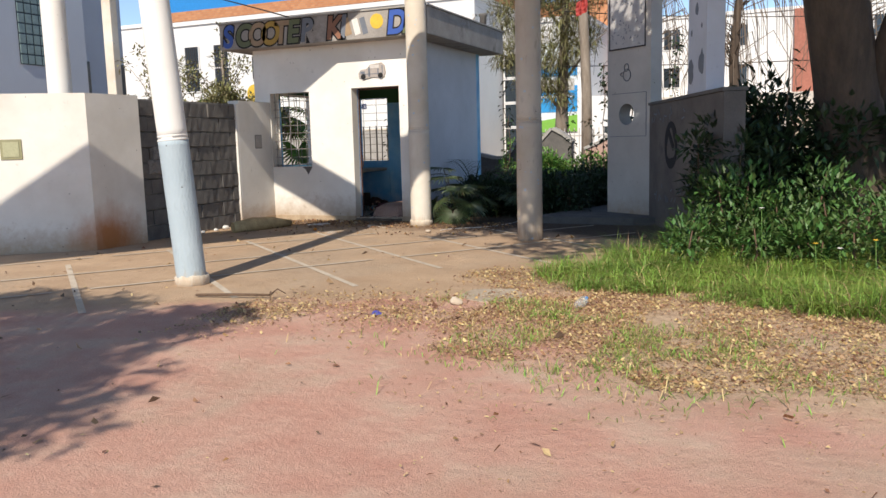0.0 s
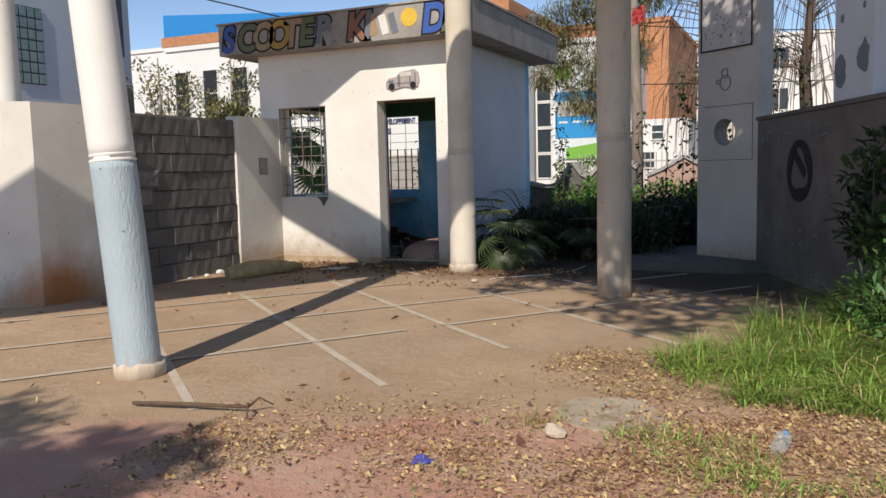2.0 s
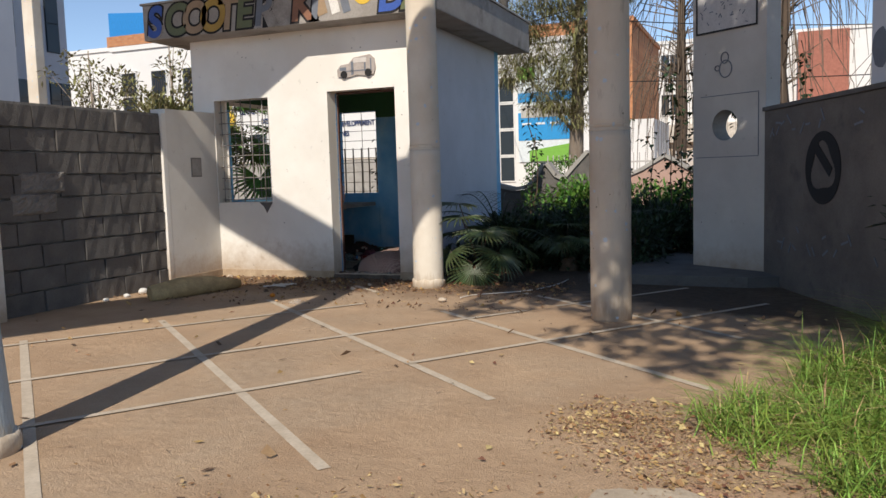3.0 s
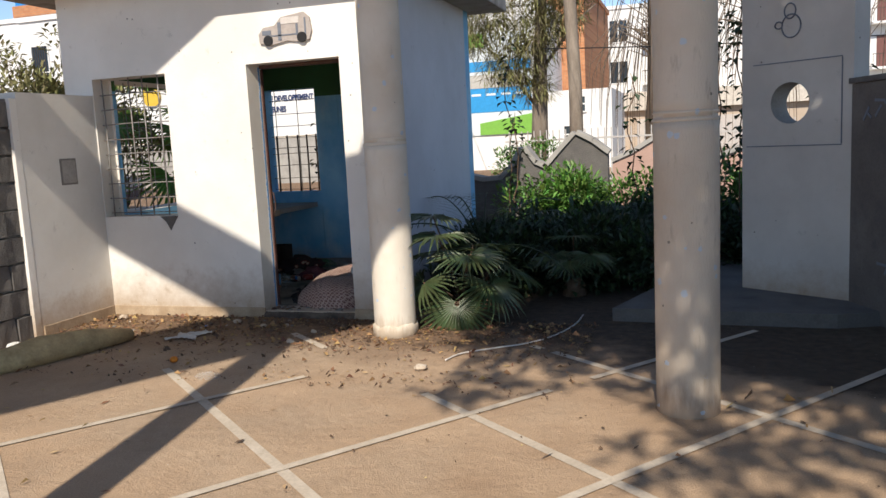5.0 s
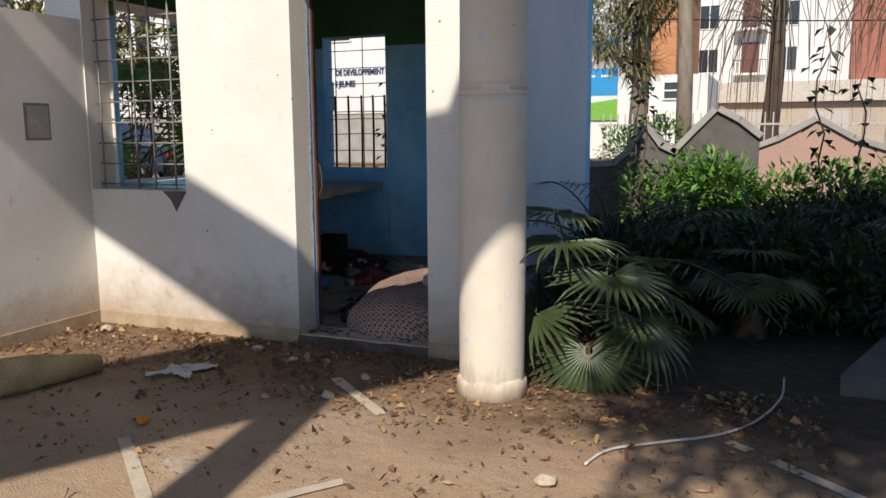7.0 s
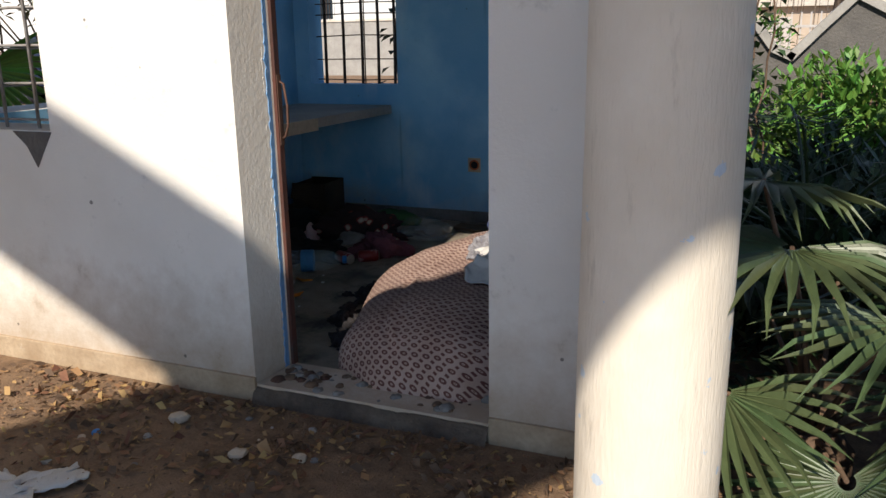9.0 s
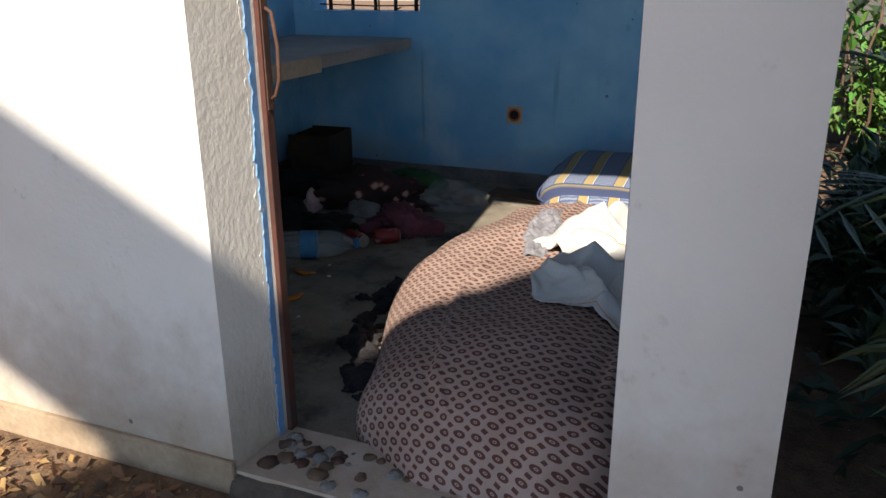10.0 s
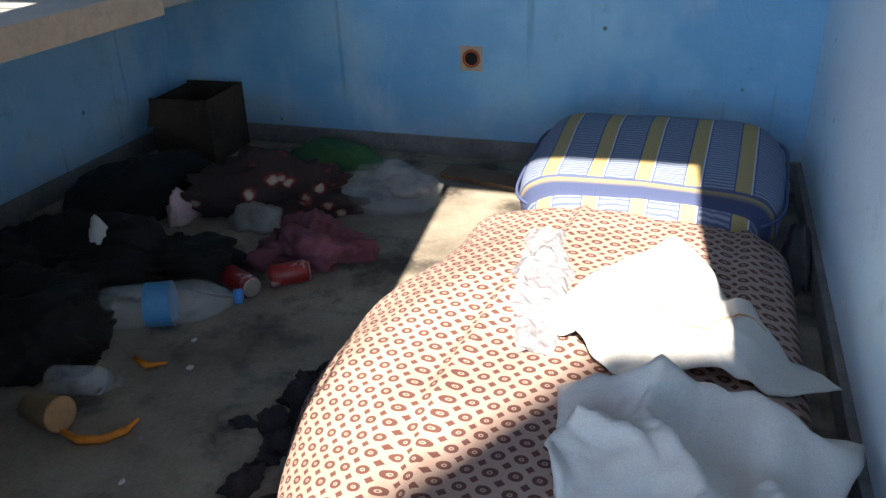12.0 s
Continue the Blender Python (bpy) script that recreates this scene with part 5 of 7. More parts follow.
for i, (x, y, h, n) in enumerate(((-2.55, 14.1, 2.0, 34), (-1.95, 14.0, 2.5, 60), (-1.7, 14.2, 2.7, 70), (-2.25, 14.4, 1.7, 26), (-4.05, 15.0, 2.6, 50), (-3.95, 14.9, 1.7, 40), (-1.3, 14.1, 2.3, 50), (-1.5, 14.0, 2.8, 110), (-1.15, 14.3, 2.6, 110), (-0.8, 14.2, 2.9, 120), (-1.85, 14.3, 2.2, 80), (-0.4, 14.3, 2.5, 90), (0.95, 9.0, 2.1, 30), (1.3, 9.3, 2.0, 26), (-6.45, 14.75, 1.75, 30), (-6.28, 14.85, 1.95, 34))):
    vine(x, y, h, n, i + 3, "thin climbing stem with dark heart-shaped leaves")

# trees


def tree(name, trunk, limbs, clouds, per, size, mat, bark, label, seed, mesh_up=0.0, needles=False):
    """Tapered trunk, limbs that end in leaf clumps."""
    rng = random.Random(seed)
    t = thing(name, label, "tree")
    bm = bmesh.new()
    tube(bm, [p for p, _ in trunk], [r for _, r in trunk], 14)
    part("trunk", bm, bark, t)
    bm = bmesh.new()
    for pts, r0 in limbs:
        tube(bm, pts, [r0 * (1 - 0.75 * i / (len(pts) - 1)) for i in range(len(pts))], 7)
    part("limbs", bm, bark, t)
    bm = bmesh.new()
    for x, y, z, r, fl, *thin in clouds:
        for _ in range(int(per * r * r * (thin[0] if thin else 1))):
            d = rand_dir(rng)
            k = r * rng.uniform(0.3, 1.05) * (1 + 0.3 * noise.noise(Vector((x, y, z)) + d * 2))
            p = Vector((x + d.x * k, y + d.y * k, z + d.z * k * fl))
            dd = d * 0.6 + rand_dir(rng, -0.4 if needles else 0.2)
            leaf_quad(bm, p, dd, Vector((0, 0, 1)), size * rng.uniform(0.6, 1.4), size * (0.08 if needles else rng.uniform(0.35, 0.6)))
    part("crown", bm, mat, t)
    return t


rng = random.Random(12)
tree("ficus_tree", [((1.75, 9.4, -0.02), 0.42), ((1.62, 9.3, 0.6), 0.34), ((1.45, 9.15, 1.8), 0.30), ((1.25, 8.9, 3.0), 0.28), ((1.0, 8.3, 4.4), 0.22)],
     [([(1.25, 8.9, 3.0), (0.5, 7.8, 4.4), (-0.6, 6.6, 5.2)], 0.14), ([(1.0, 8.3, 4.4), (0.6, 6.8, 5.2), (0.2, 5.2, 5.6)], 0.14), ([(0.5, 7.8, 4.4), (-0.8, 7.6, 5.3), (-2.2, 7.4, 5.7)], 0.09), ([(-0.6, 6.6, 5.2), (-1.4, 5.9, 5.5), (-2.2, 5.5, 5.6)], 0.06), ([(1.2, 8.8, 3.4), (2.2, 7.8, 4.6), (2.6, 6.6, 5.2)], 0.12), ([(0.2, 5.2, 5.6), (-0.3, 4.0, 5.7), (-0.9, 3.3, 5.6)], 0.05), ([(0.6, 6.8, 5.2), (0.9, 4.9, 5.6), (0.8, 3.4, 5.7)], 0.06), ([(1.6, 9.3, 1.2), (1.9, 9.0, 2.4), (2.4, 8.6, 4.2), (3.0, 8.0, 5.0)], 0.16)],
     [(-1.2, 6.7, 5.5, 1.0, 0.6), (-0.4, 5.4, 5.6, 1.0, 0.6), (0.5, 6.6, 5.7, 1.1, 0.6), (0.4, 4.9, 5.7, 1.0, 0.6), (1.6, 6.0, 5.6, 1.1, 0.6), (2.4, 7.2, 5.4, 1.1, 0.6), (1.2, 7.8, 5.6, 1.0, 0.6), (-0.6, 7.6, 5.4, 0.9, 0.6), (-1.6, 5.9, 5.4, 0.6, 0.6), (3.2, 8.2, 5.4, 1.1, 0.6), (0.0, 8.6, 5.6, 0.9, 0.6), (-2.1, 6.7, 5.75, 0.8, 0.55), (-2.3, 7.6, 5.75, 0.8, 0.55), (-1.5, 8.5, 5.6, 0.8, 0.6), (-2.2, 5.5, 5.6, 0.75, 0.55), (-1.3, 4.85, 5.6, 0.75, 0.55), (-0.5, 4.35, 5.6, 0.7, 0.55), (1.4, 4.7, 5.6, 0.8, 0.55), (-2.35, 4.5, 5.6, 0.6, 0.5, 0.5), (-2.4, 3.35, 5.6, 0.34, 0.5, 0.3), (-1.75, 3.95, 5.6, 0.5, 0.5, 0.3), (-1.15, 2.5, 5.6, 0.42, 0.5, 0.3), (-0.6, 1.95, 5.6, 0.4, 0.5, 0.3), (-1.2, 3.4, 5.6, 0.45, 0.5, 0.3), (-0.4, 2.8, 5.65, 0.55, 0.5, 0.3), (0.3, 2.5, 5.65, 0.55, 0.5, 0.35), (-0.4, 3.7, 5.7, 0.6, 0.5, 0.4), (0.5, 3.6, 5.7, 0.7, 0.5, 0.5), (1.2, 3.3, 5.7, 0.7, 0.5, 0.5), (-1.1, 4.3, 5.7, 0.6, 0.5, 0.4), (1.9, 4.0, 5.7, 0.8, 0.5)],
     3000, 0.15, M_LEAF, M_BARK, "big fluted ficus tree with a broad dark crown", 41)
tree("yard_tree", [((-2.95, -3.6, -0.02), 0.2), ((-2.85, -3.3, 1.5), 0.16), ((-2.75, -2.6, 3.6), 0.12)],
     [([(-2.85, -3.3, 1.6), (-3.45, -2.4, 3.4), (-3.85, -1.2, 4.6)], 0.08), ([(-2.75, -2.6, 3.6), (-2.45, -1.9, 4.4), (-1.85, -1.2, 4.9)], 0.08)],
     [(-2.75, -1.9, 4.8, 0.85, 0.6), (-2.15, -2.6, 4.6, 0.8, 0.6), (-3.55, -1.2, 4.9, 0.65, 0.55), (-3.25, -2.6, 4.5, 0.8, 0.6), (-2.45, -1.2, 5.0, 0.5, 0.5), (-4.35, -0.9, 4.9, 0.5, 0.5)],
     3400, 0.12, M_LEAF, M_BARK, "leafy yard tree that throws dappled shade", 42)
for x, y, h, seed in ((-13.4, 16.0, 4.0, 61), (-11.9, 16.6, 4.1, 62), (-12.6, 15.4, 3.2, 63)):
    rng = random.Random(seed)
    tips = [(x + rng.gauss(0, 0.42), y + rng.gauss(0, 0.42), h * rng.uniform(0.55, 1.0), rng.uniform(0.22, 0.38), 0.8) for _ in range(13)]
    tree("sapling", [((x, y, -0.02), 0.05), ((x + 0.03, y, h * 0.5), 0.035), ((x, y, h * 0.95), 0.012)], [([(x, y, c[2] * 0.6), ((x + c[0]) / 2, (y + c[1]) / 2, c[2] * 0.85), c[:3]], 0.014) for c in tips],
         tips, 420, 0.12, M_LEAF_OLIVE, M_BARK_PALE, "slender grey-green sapling behind the block wall", seed, needles=False)
tree("casuarina_tree", [((-5.65, 25.2, -0.02), 0.24), ((-5.55, 25.2, 2.5), 0.18), ((-5.45, 25.2, 5.0), 0.12), ((-5.35, 25.2, 8.0), 0.06)],
     [([(-5.55, 25.2, 2.0), (-6.35, 25.0, 3.2), (-6.95, 25.0, 3.8)], 0.05), ([(-5.50, 25.2, 3.0), (-4.65, 25.0, 4.0), (-4.15, 25.0, 4.4)], 0.05), ([(-5.45, 25.2, 4.5), (-6.25, 25.2, 5.6), (-6.65, 25.0, 6.2)], 0.04)],
     [(-6.25, 25.0, 3.2, 0.8, 0.8), (-7.0, 24.8, 5.2, 0.8, 0.8), (-4.4, 25.2, 6.0, 0.8, 0.8), (-6.6, 25.0, 6.8, 0.8, 0.8), (-7.2, 24.8, 3.9, 0.6, 0.7), (-4.2, 25.0, 7.2, 0.7, 0.8), (-5.55, 25.0, 3.9, 0.9, 0.8), (-6.65, 25.0, 4.4, 0.7, 0.8), (-5.25, 25.0, 5.2, 0.9, 0.9), (-6.05, 25.0, 5.8, 0.8, 0.8), (-5.45, 25.0, 6.9, 0.7, 0.9), (-4.85, 25.0, 4.3, 0.55, 0.8), (-5.65, 25.0, 2.6, 0.5, 0.6)],
     2000, 0.34, M_LEAF_OLIVE, M_BARK_PALE, "feathery olive casuarina tree in the street", 43, needles=True)
bm = bmesh.new()
tube(bm, [(-4.55, 24.2, -0.02), (-4.55, 24.2, 2.5), (-4.65, 24.2, 5), (-4.75, 24.2, 8)], [0.17, 0.15, 0.14, 0.12], 12)
pole_tree = thing("bare_trunk", "tall pale bare tree trunk in the street", "tree trunk")
part("trunk", bm, M_BARK_PALE, pole_tree)


def weeping_tree(x, y, h, seed, label, n=90):
    rng = random.Random(seed)
    t = thing("weeping_tree", label, "tree")
    bm = bmesh.new()
    pts = [Vector((x + 0.25 * noise.noise(Vector((seed, k * 0.5, 0))), y, h * k / 6)) for k in range(7)]
    tube(bm, pts, [0.22, 0.19, 0.17, 0.14, 0.11, 0.08, 0.04], 10)
    part("trunk", bm, M_BARK, t)
    bm = bmesh.new()
    for i in range(n):
        k = rng.uniform(2.6, 6)
        p = pts[int(min(k, 5))].lerp(pts[int(min(k, 5)) + 1], k - int(min(k, 5)))
        a = rng.uniform(0, 6.28)
        out = Vector((math.cos(a), math.sin(a) * 0.6, 0)) * rng.uniform(0.5, 1.9)
        q = p + out * 0.6 + Vector((0, 0, rng.uniform(0.2, 0.7)))
        e = p + out + Vector((0, 0, -rng.uniform(0.6, 2.6)))
        tube(bm, [p, q, (q + e) / 2 + out * 0.15, e], [0.022, 0.014, 0.009, 0.005], 4, caps=False)
    part("twig_curtain", bm, M_TWIG, t)


weeping_tree(-2.9, 26.0, 7.0, 51, "leafless weeping tree with hanging brown twigs", 130)
weeping_tree(-0.4, 25.0, 6.8, 52, "leafless weeping tree with hanging brown twigs", 120)
weeping_tree(2.6, 24.0, 6.5, 53, "leafless weeping tree with hanging brown twigs", 110)

# ---- street and buildings beyond ----
# wavy garden wall with pale coping
def garden_wall(prof, y, label, mat):
    """A wall with a rising and falling top; prof: (x, top) pairs."""
    g = thing("garden_wall", label, "garden wall")
    bm = bmesh.new()
    fr = [bm.verts.new((x, y, z)) for x, z in prof] + [bm.verts.new((x, y, 0)) for x, _ in prof[::-1]]
    bk = [bm.verts.new((v.co.x, y + 0.18, v.co.z)) for v in fr]
    bm.faces.new(fr), bm.faces.new(bk[::-1])
    for k in range(len(fr)):
        j = (k + 1) % len(fr)
        bm.faces.new((fr[k], bk[k], bk[j], fr[j]))
    bmesh.ops.recalc_face_normals(bm, faces=bm.faces[:])
    part("body", bm, mat, g)
    bm = bmesh.new()
    for (x0, z0), (x1, z1) in zip(prof, prof[1:]):
        d = Vector((x1 - x0, 0, z1 - z0)).normalized()
        n = Vector((-d.z, 0, d.x)) * 0.06
        vs = []
        for yy in (y - 0.04, y + 0.22):
            for p in ((x0, z0), (x1, z1)):
                c = Vector((p[0], yy, p[1] + 0.003))
                vs += [bm.verts.new(c), bm.verts.new(c + n)]
        for idx in ((0, 2, 3, 1), (4, 5, 7, 6), (1, 3, 7, 5), (0, 4, 6, 2), (0, 1, 5, 4), (2, 6, 7, 3)):
            bm.faces.new([vs[i] for i in idx])
    bmesh.ops.recalc_face_normals(bm, faces=bm.faces[:])
    part("coping", bm, M_CONC, g, "plain grey coping")


def wave(x0, x1, n, f):
    return [(x0 + (x1 - x0) * k / n, f(k / n)) for k in range(n + 1)]


garden_wall([(-5.4, 1.0), (-4.9, 0.90), (-4.65, 0.84), (-4.4, 0.86), (-4.25, 1.0), (-4.1, 1.25), (-3.95, 1.05), (-3.8, 0.98), (-3.6, 1.2), (-3.4, 1.41), (-3.2, 1.3), (-3.0, 1.14)], 16.0, "scalloped garden wall with dark grey face", M_BLOCK)
M_PINK = plain("faded_pink_render", (0.50, 0.33, 0.27), (0.42, 0.28, 0.23), 2, 0.9, 0.3, 0.006)
garden_wall([(-3.1, 0.98), (-2.8, 1.1), (-2.42, 1.32), (-2.05, 1.1), (-1.7, 0.98)], 17.6, "gabled pink garden wall with white coping", M_PINK)
garden_wall([(-1.6, 0.98), (-1.3, 1.1), (-0.92, 1.32), (-0.55, 1.1), (-0.2, 0.98)], 17.6, "gabled pink garden wall with white coping", M_PINK)
# street fence
fence = thing("street_fence", "pale spiked iron fence along the street", "fence")
M_FENCE = flat("pale_fence_paint", (0.50, 0.47, 0.44))
bm = boxed(-0.012, 0.012, -0.012, 0.012, 0.0, 1.55)
me_bar = mesh_of("fence_bar", bm, M_FENCE)
for k in range(90):
    ob = new("fence_bar", me_bar)
    ob.parent = fence
    ob.matrix_world = pose(-6.2 + k * 0.15, 24.5 + 0.0 * k, 0)
for z in (0.35, 1.30):
    part("rail", boxed(-6.3, 7.3, 24.488 - 0.025, 24.485, z, z + 0.04), M_FENCE, fence)


def window_unit(parent, x, y, z, w, h, bars=False, panes=(1, 2), frame_mat=None):
    """A window on a facade that faces -y."""
    fm = frame_mat or M_FACADE
    win = thing("window", "", "")
    win.parent = parent
    win.matrix_world = pose(x, y, z)
    for k in list(win.keys()):
        del win[k]
    part("pane", boxed(0, w, -0.02, -0.01, 0, h), M_PANE, win)
    bm = bmesh.new()
    for a in ((-0.06, w + 0.06, -0.06, -0.021, -0.06, 0.0), (-0.06, w + 0.06, -0.06, -0.021, h, h + 0.06), (-0.06, 0, -0.06, -0.021, 0, h), (w, w + 0.06, -0.06, -0.021, 0, h)):
        box(bm, *a)
    for k in range(1, panes[0]):
        box(bm, w * k / panes[0] - 0.03, w * k / panes[0] + 0.03, -0.05, -0.021, 0, h)
    for k in range(1, panes[1]):
        box(bm, 0, w, -0.052, -0.0205, h * k / panes[1] - 0.03, h * k / panes[1] + 0.03)
    part("frame", bm, fm, win)
    if bars:
        bm = bmesh.new()
        for k in range(1, 7):
            box(bm, w * k / 7 - 0.012, w * k / 7 + 0.012, -0.085, -0.062, 0, h)
        part("bars", bm, M_BAR, win)
    return win


def building(name, x0, x1, y0, y1, h, mat, label):
    b = thing(name, label, "building")
    part("wall", boxed(x0, x1, y0, y1, 0, h), mat, b)
    part("roof", boxed(x0 - 0.1, x1 + 0.1, y0 - 0.1, y1, h + 0.004, h + 0.25), mat, b)
    return b


# white youth-centre building behind the kiosk
CY = 38.0
centre = building("centre_building", -33.6, -13.2, CY, CY + 12, 8.2, M_FACADE, "white two-storey centre building with barred windows")
part("brick_edge", boxed(-33.8, -13.0, CY - 0.12, CY + 11, 8.46, 9.0), M_BRICK, centre, "orange brick parapet")
bm = bmesh.new()
lo_p, hi_p = [[bm.verts.new((x, y, z)) for x, z in ((-33.6, 9.004), (-19.5, 9.004), (-19.5, 9.12), (-33.6, 10.25))] for y in (CY - 0.1, CY + 0.1)]
bm.faces.new(lo_p), bm.faces.new(hi_p[::-1])
for k in range(4):
    bm.faces.new((lo_p[k], hi_p[k], hi_p[(k + 1) % 4], lo_p[(k + 1) % 4]))
bmesh.ops.recalc_face_normals(bm, faces=bm.faces[:])
part("roof_hoarding", bm, flat("bright_blue_sheeting", (0.02, 0.24, 0.62), 0.5), centre, "bright blue sheeting along the roof edge")
for x, z in ((-33.0, 4.5), (-31.0, 4.5), (-28.95, 4.5), (-26.4, 5.0), (-23.0, 5.0), (-20.5, 5.0), (-17.5, 5.0), (-31.0, 0.9), (-28.95, 0.9), (-25, 0.9), (-21.3, 0.8), (-17.0, 0.8)):
    window_unit(centre, x, CY, z, 0.95, 2.5, True, (1, 2))
INK_SIGN = flat("blue_black_sign_paint", (0.03, 0.05, 0.14))


def sign_text(parent, text, x, y, z, size):
    me, w = letter_mesh(text, size, 0.01, 0.01)
    me.materials.clear()
    me.materials.append(INK_SIGN)
    ob = new("sign_lettering", me)
    ob.parent = parent
    ob.matrix_world = pose(x, y, z, 90, 0, 0) @ Matrix.Diagonal((0.72, 1, 1, 1))


sign_text(centre, "CENTRE", -25.56, CY - 0.03, 4.43, 0.34)
sign_text(centre, "DE DEVELOPPEMENT", -20.27, CY - 0.03, 3.57, 0.34)
sign_text(centre, "DES CO", -24.29, CY - 0.03, 3.92, 0.34)
sign_text(centre, "DES JEUNES", -20.61, CY - 0.03, 3.10, 0.34)
bm = bmesh.new()
lathe(bm, [(0.5, 0), (0.5, 0.03)], 24)
part("round_sign", bm, INK_SUN, centre, "round yellow sign disc", at=pose(-26.3, CY - 0.07, 4.2, 90))
fence_wall = thing("street_wall", "grey cement street wall with a pale coping", "street wall")
part("body", boxed(-31.0, -15.0, 36.0, 36.2, 0, 1.91), M_CONC, fence_wall)
part("coping", boxed(-31.05, -14.95, 35.96, 36.24, 1.912, 1.990), M_PILLAR, fence_wall)
# parked car behind the kiosk
car = thing("parked_car", "dark blue parked car with red tail lamp", "car", at=pose(-18.0, 22.6, 0, 0, 0, 12))
M_CAR = plain("dark_car_paint", (0.03, 0.045, 0.09), (0.025, 0.035, 0.07), 2, 0.25, 0, metal=0.3)
bm = bmesh.new()
prof = [(-2.0, 0.35), (-2.05, 0.75), (-1.75, 0.95), (-1.0, 1.0), (-0.5, 1.42), (0.7, 1.45), (1.35, 1.0), (1.95, 0.9), (2.05, 0.6), (2.0, 0.32)]
fr, bk = [[bm.verts.new((x, s * (0.82 if z < 1.2 else 0.66), z)) for x, z in prof] for s in (-1, 1)]
bm.faces.new(fr), bm.faces.new(bk[::-1])
for k in range(len(prof)):
    j = (k + 1) % len(prof)
    bm.faces.new((fr[k], bk[k], bk[j], fr[j]))
bmesh.ops.recalc_face_normals(bm, faces=bm.faces[:])
bmesh.ops.bevel(bm, geom=bm.edges[:], offset=0.05, segments=2, affect="EDGES")
part("body", bm, M_CAR, car, smooth=False)
for x0, x1 in ((-0.55, 0.05), (0.15, 0.85)):
    part("window", boxed(x0, x1, -0.80, -0.77, 1.05, 1.35, bevel=0.01), M_PANE, car)
for x in (-1.3, 1.3):
    for y in (-0.74, 0.74):
        bm = bmesh.new()
        lathe(bm, [(0.2, -0.1), (0.31, -0.1), (0.31, 0.1), (0.2, 0.1)], 20)
        w = part("wheel", bm, INK_BLACK, car, at=pose(x, y, 0.31, 90))
        bm = bmesh.new()
        lathe(bm, [(0.19, -0.105), (0.19, 0.105)], 16)
        part("rim", bm, M_BARW, w)
part("tail_lamp", boxed(1.95, 2.06, -0.7, -0.4, 0.66, 0.8, bevel=0.01), flat("red_lamp", (0.5, 0.02, 0.02), 0.3), car)
# hall with the tall window and the blue poster
hall = building("poster_building", -13.1, -8.6, 42, 52, 7.3, M_FACADE, "white hall with a gridded window and a big poster")
for z in (0.7, 2.0, 3.3, 4.6):
    window_unit(hall, -13.0, 42, z, 0.7, 1.15, False, (1, 1))
poster = thing("poster", "large blue and green printed poster on the hall", "poster")
P_BLUE, P_WHITE, P_GREEN = flat("poster_blue", (0.02, 0.30, 0.66)), flat("poster_white", (0.72, 0.78, 0.80)), flat("poster_green", (0.20, 0.46, 0.06))
for a, m in (((-12.05, -9.05, 41.93, 41.97, 1.6, 6.2), P_WHITE), ((-12.05, -9.05, 41.91, 41.928, 2.65, 4.0), P_BLUE), ((-12.05, -9.05, 41.91, 41.928, 4.5, 4.95), P_BLUE), ((-12.05, -11.2, 41.91, 41.928, 5.6, 6.2), P_GREEN)):
    part("sheet", boxed(*a), m, poster)
part("picture", boxed(-11.9, -9.2, 41.89, 41.908, 3.75, 4.35), flat("poster_picture", (0.5, 0.48, 0.44)), poster)
for k in range(4):
    part("text_bar", boxed(-11.85 + k * 0.7, -11.4 + k * 0.7, 41.895, 41.908, 3.4, 3.5), P_WHITE, poster)
bm = bmesh.new()
f = bm.faces.new([bm.verts.new(c) for c in ((-11.5, 41.9, 1.62), (-9.05, 41.9, 1.62), (-9.05, 41.9, 2.5), (-11.5, 41.9, 2.15))])
bmesh.ops.recalc_face_normals(bm, faces=bm.faces[:])
r = bmesh.ops.extrude_face_region(bm, geom=[f])
bmesh.ops.translate(bm, verts=[v for v in r["geom"] if isinstance(v, bmesh.types.BMVert)], vec=(0, 0.02, 0))
part("green_sweep", bm, P_GREEN, poster)
# raw brick block behind
brickb = building("brick_building", -14.5, -7.4, 48, 60, 9.0, M_BRICK, "unfinished orange brick building")
part("low_wing", boxed(-8.59, -5.3, 40.0, 46.0, 0, 3.3), M_FACADE, brickb, "white low wing")
window_unit(brickb, -7.3, 39.99, 1.1, 0.5, 0.7)
window_unit(brickb, -6.9, 39.99, 2.4, 0.5, 0.6)
# white flats with balconies
FLY = 66.0
flats = building("apartment_building", -8.6, 34.0, FLY, FLY + 14, 10.2, M_FACADE, "white apartment block with balconies over a tan ground floor")
part("ground_floor", boxed(-8.7, 34.1, FLY - 1.2, FLY - 0.002, 0, 2.9), M_FACADE_T, flats, "tan ground-floor front")
part("cornice", boxed(-8.9, 34.3, FLY - 1.7, FLY - 0.004, 2.904, 4.2), plain("cream_band", (0.66, 0.60, 0.52)), flats, "cream overhanging band")
part("brick_bay", boxed(1.4, 4.6, FLY - 0.6, FLY - 0.003, 4.204, 10.2), plain("terracotta_render", (0.42, 0.16, 0.11)), flats, "terracotta painted bay")
for z in (5.0, 7.9):
    for x in (-7.9, -3.0, 6.6, 11.8, 17.4, 23.0, 28.5):
        window_unit(flats, x, FLY, z, 1.2, 1.5, False, (2, 1))
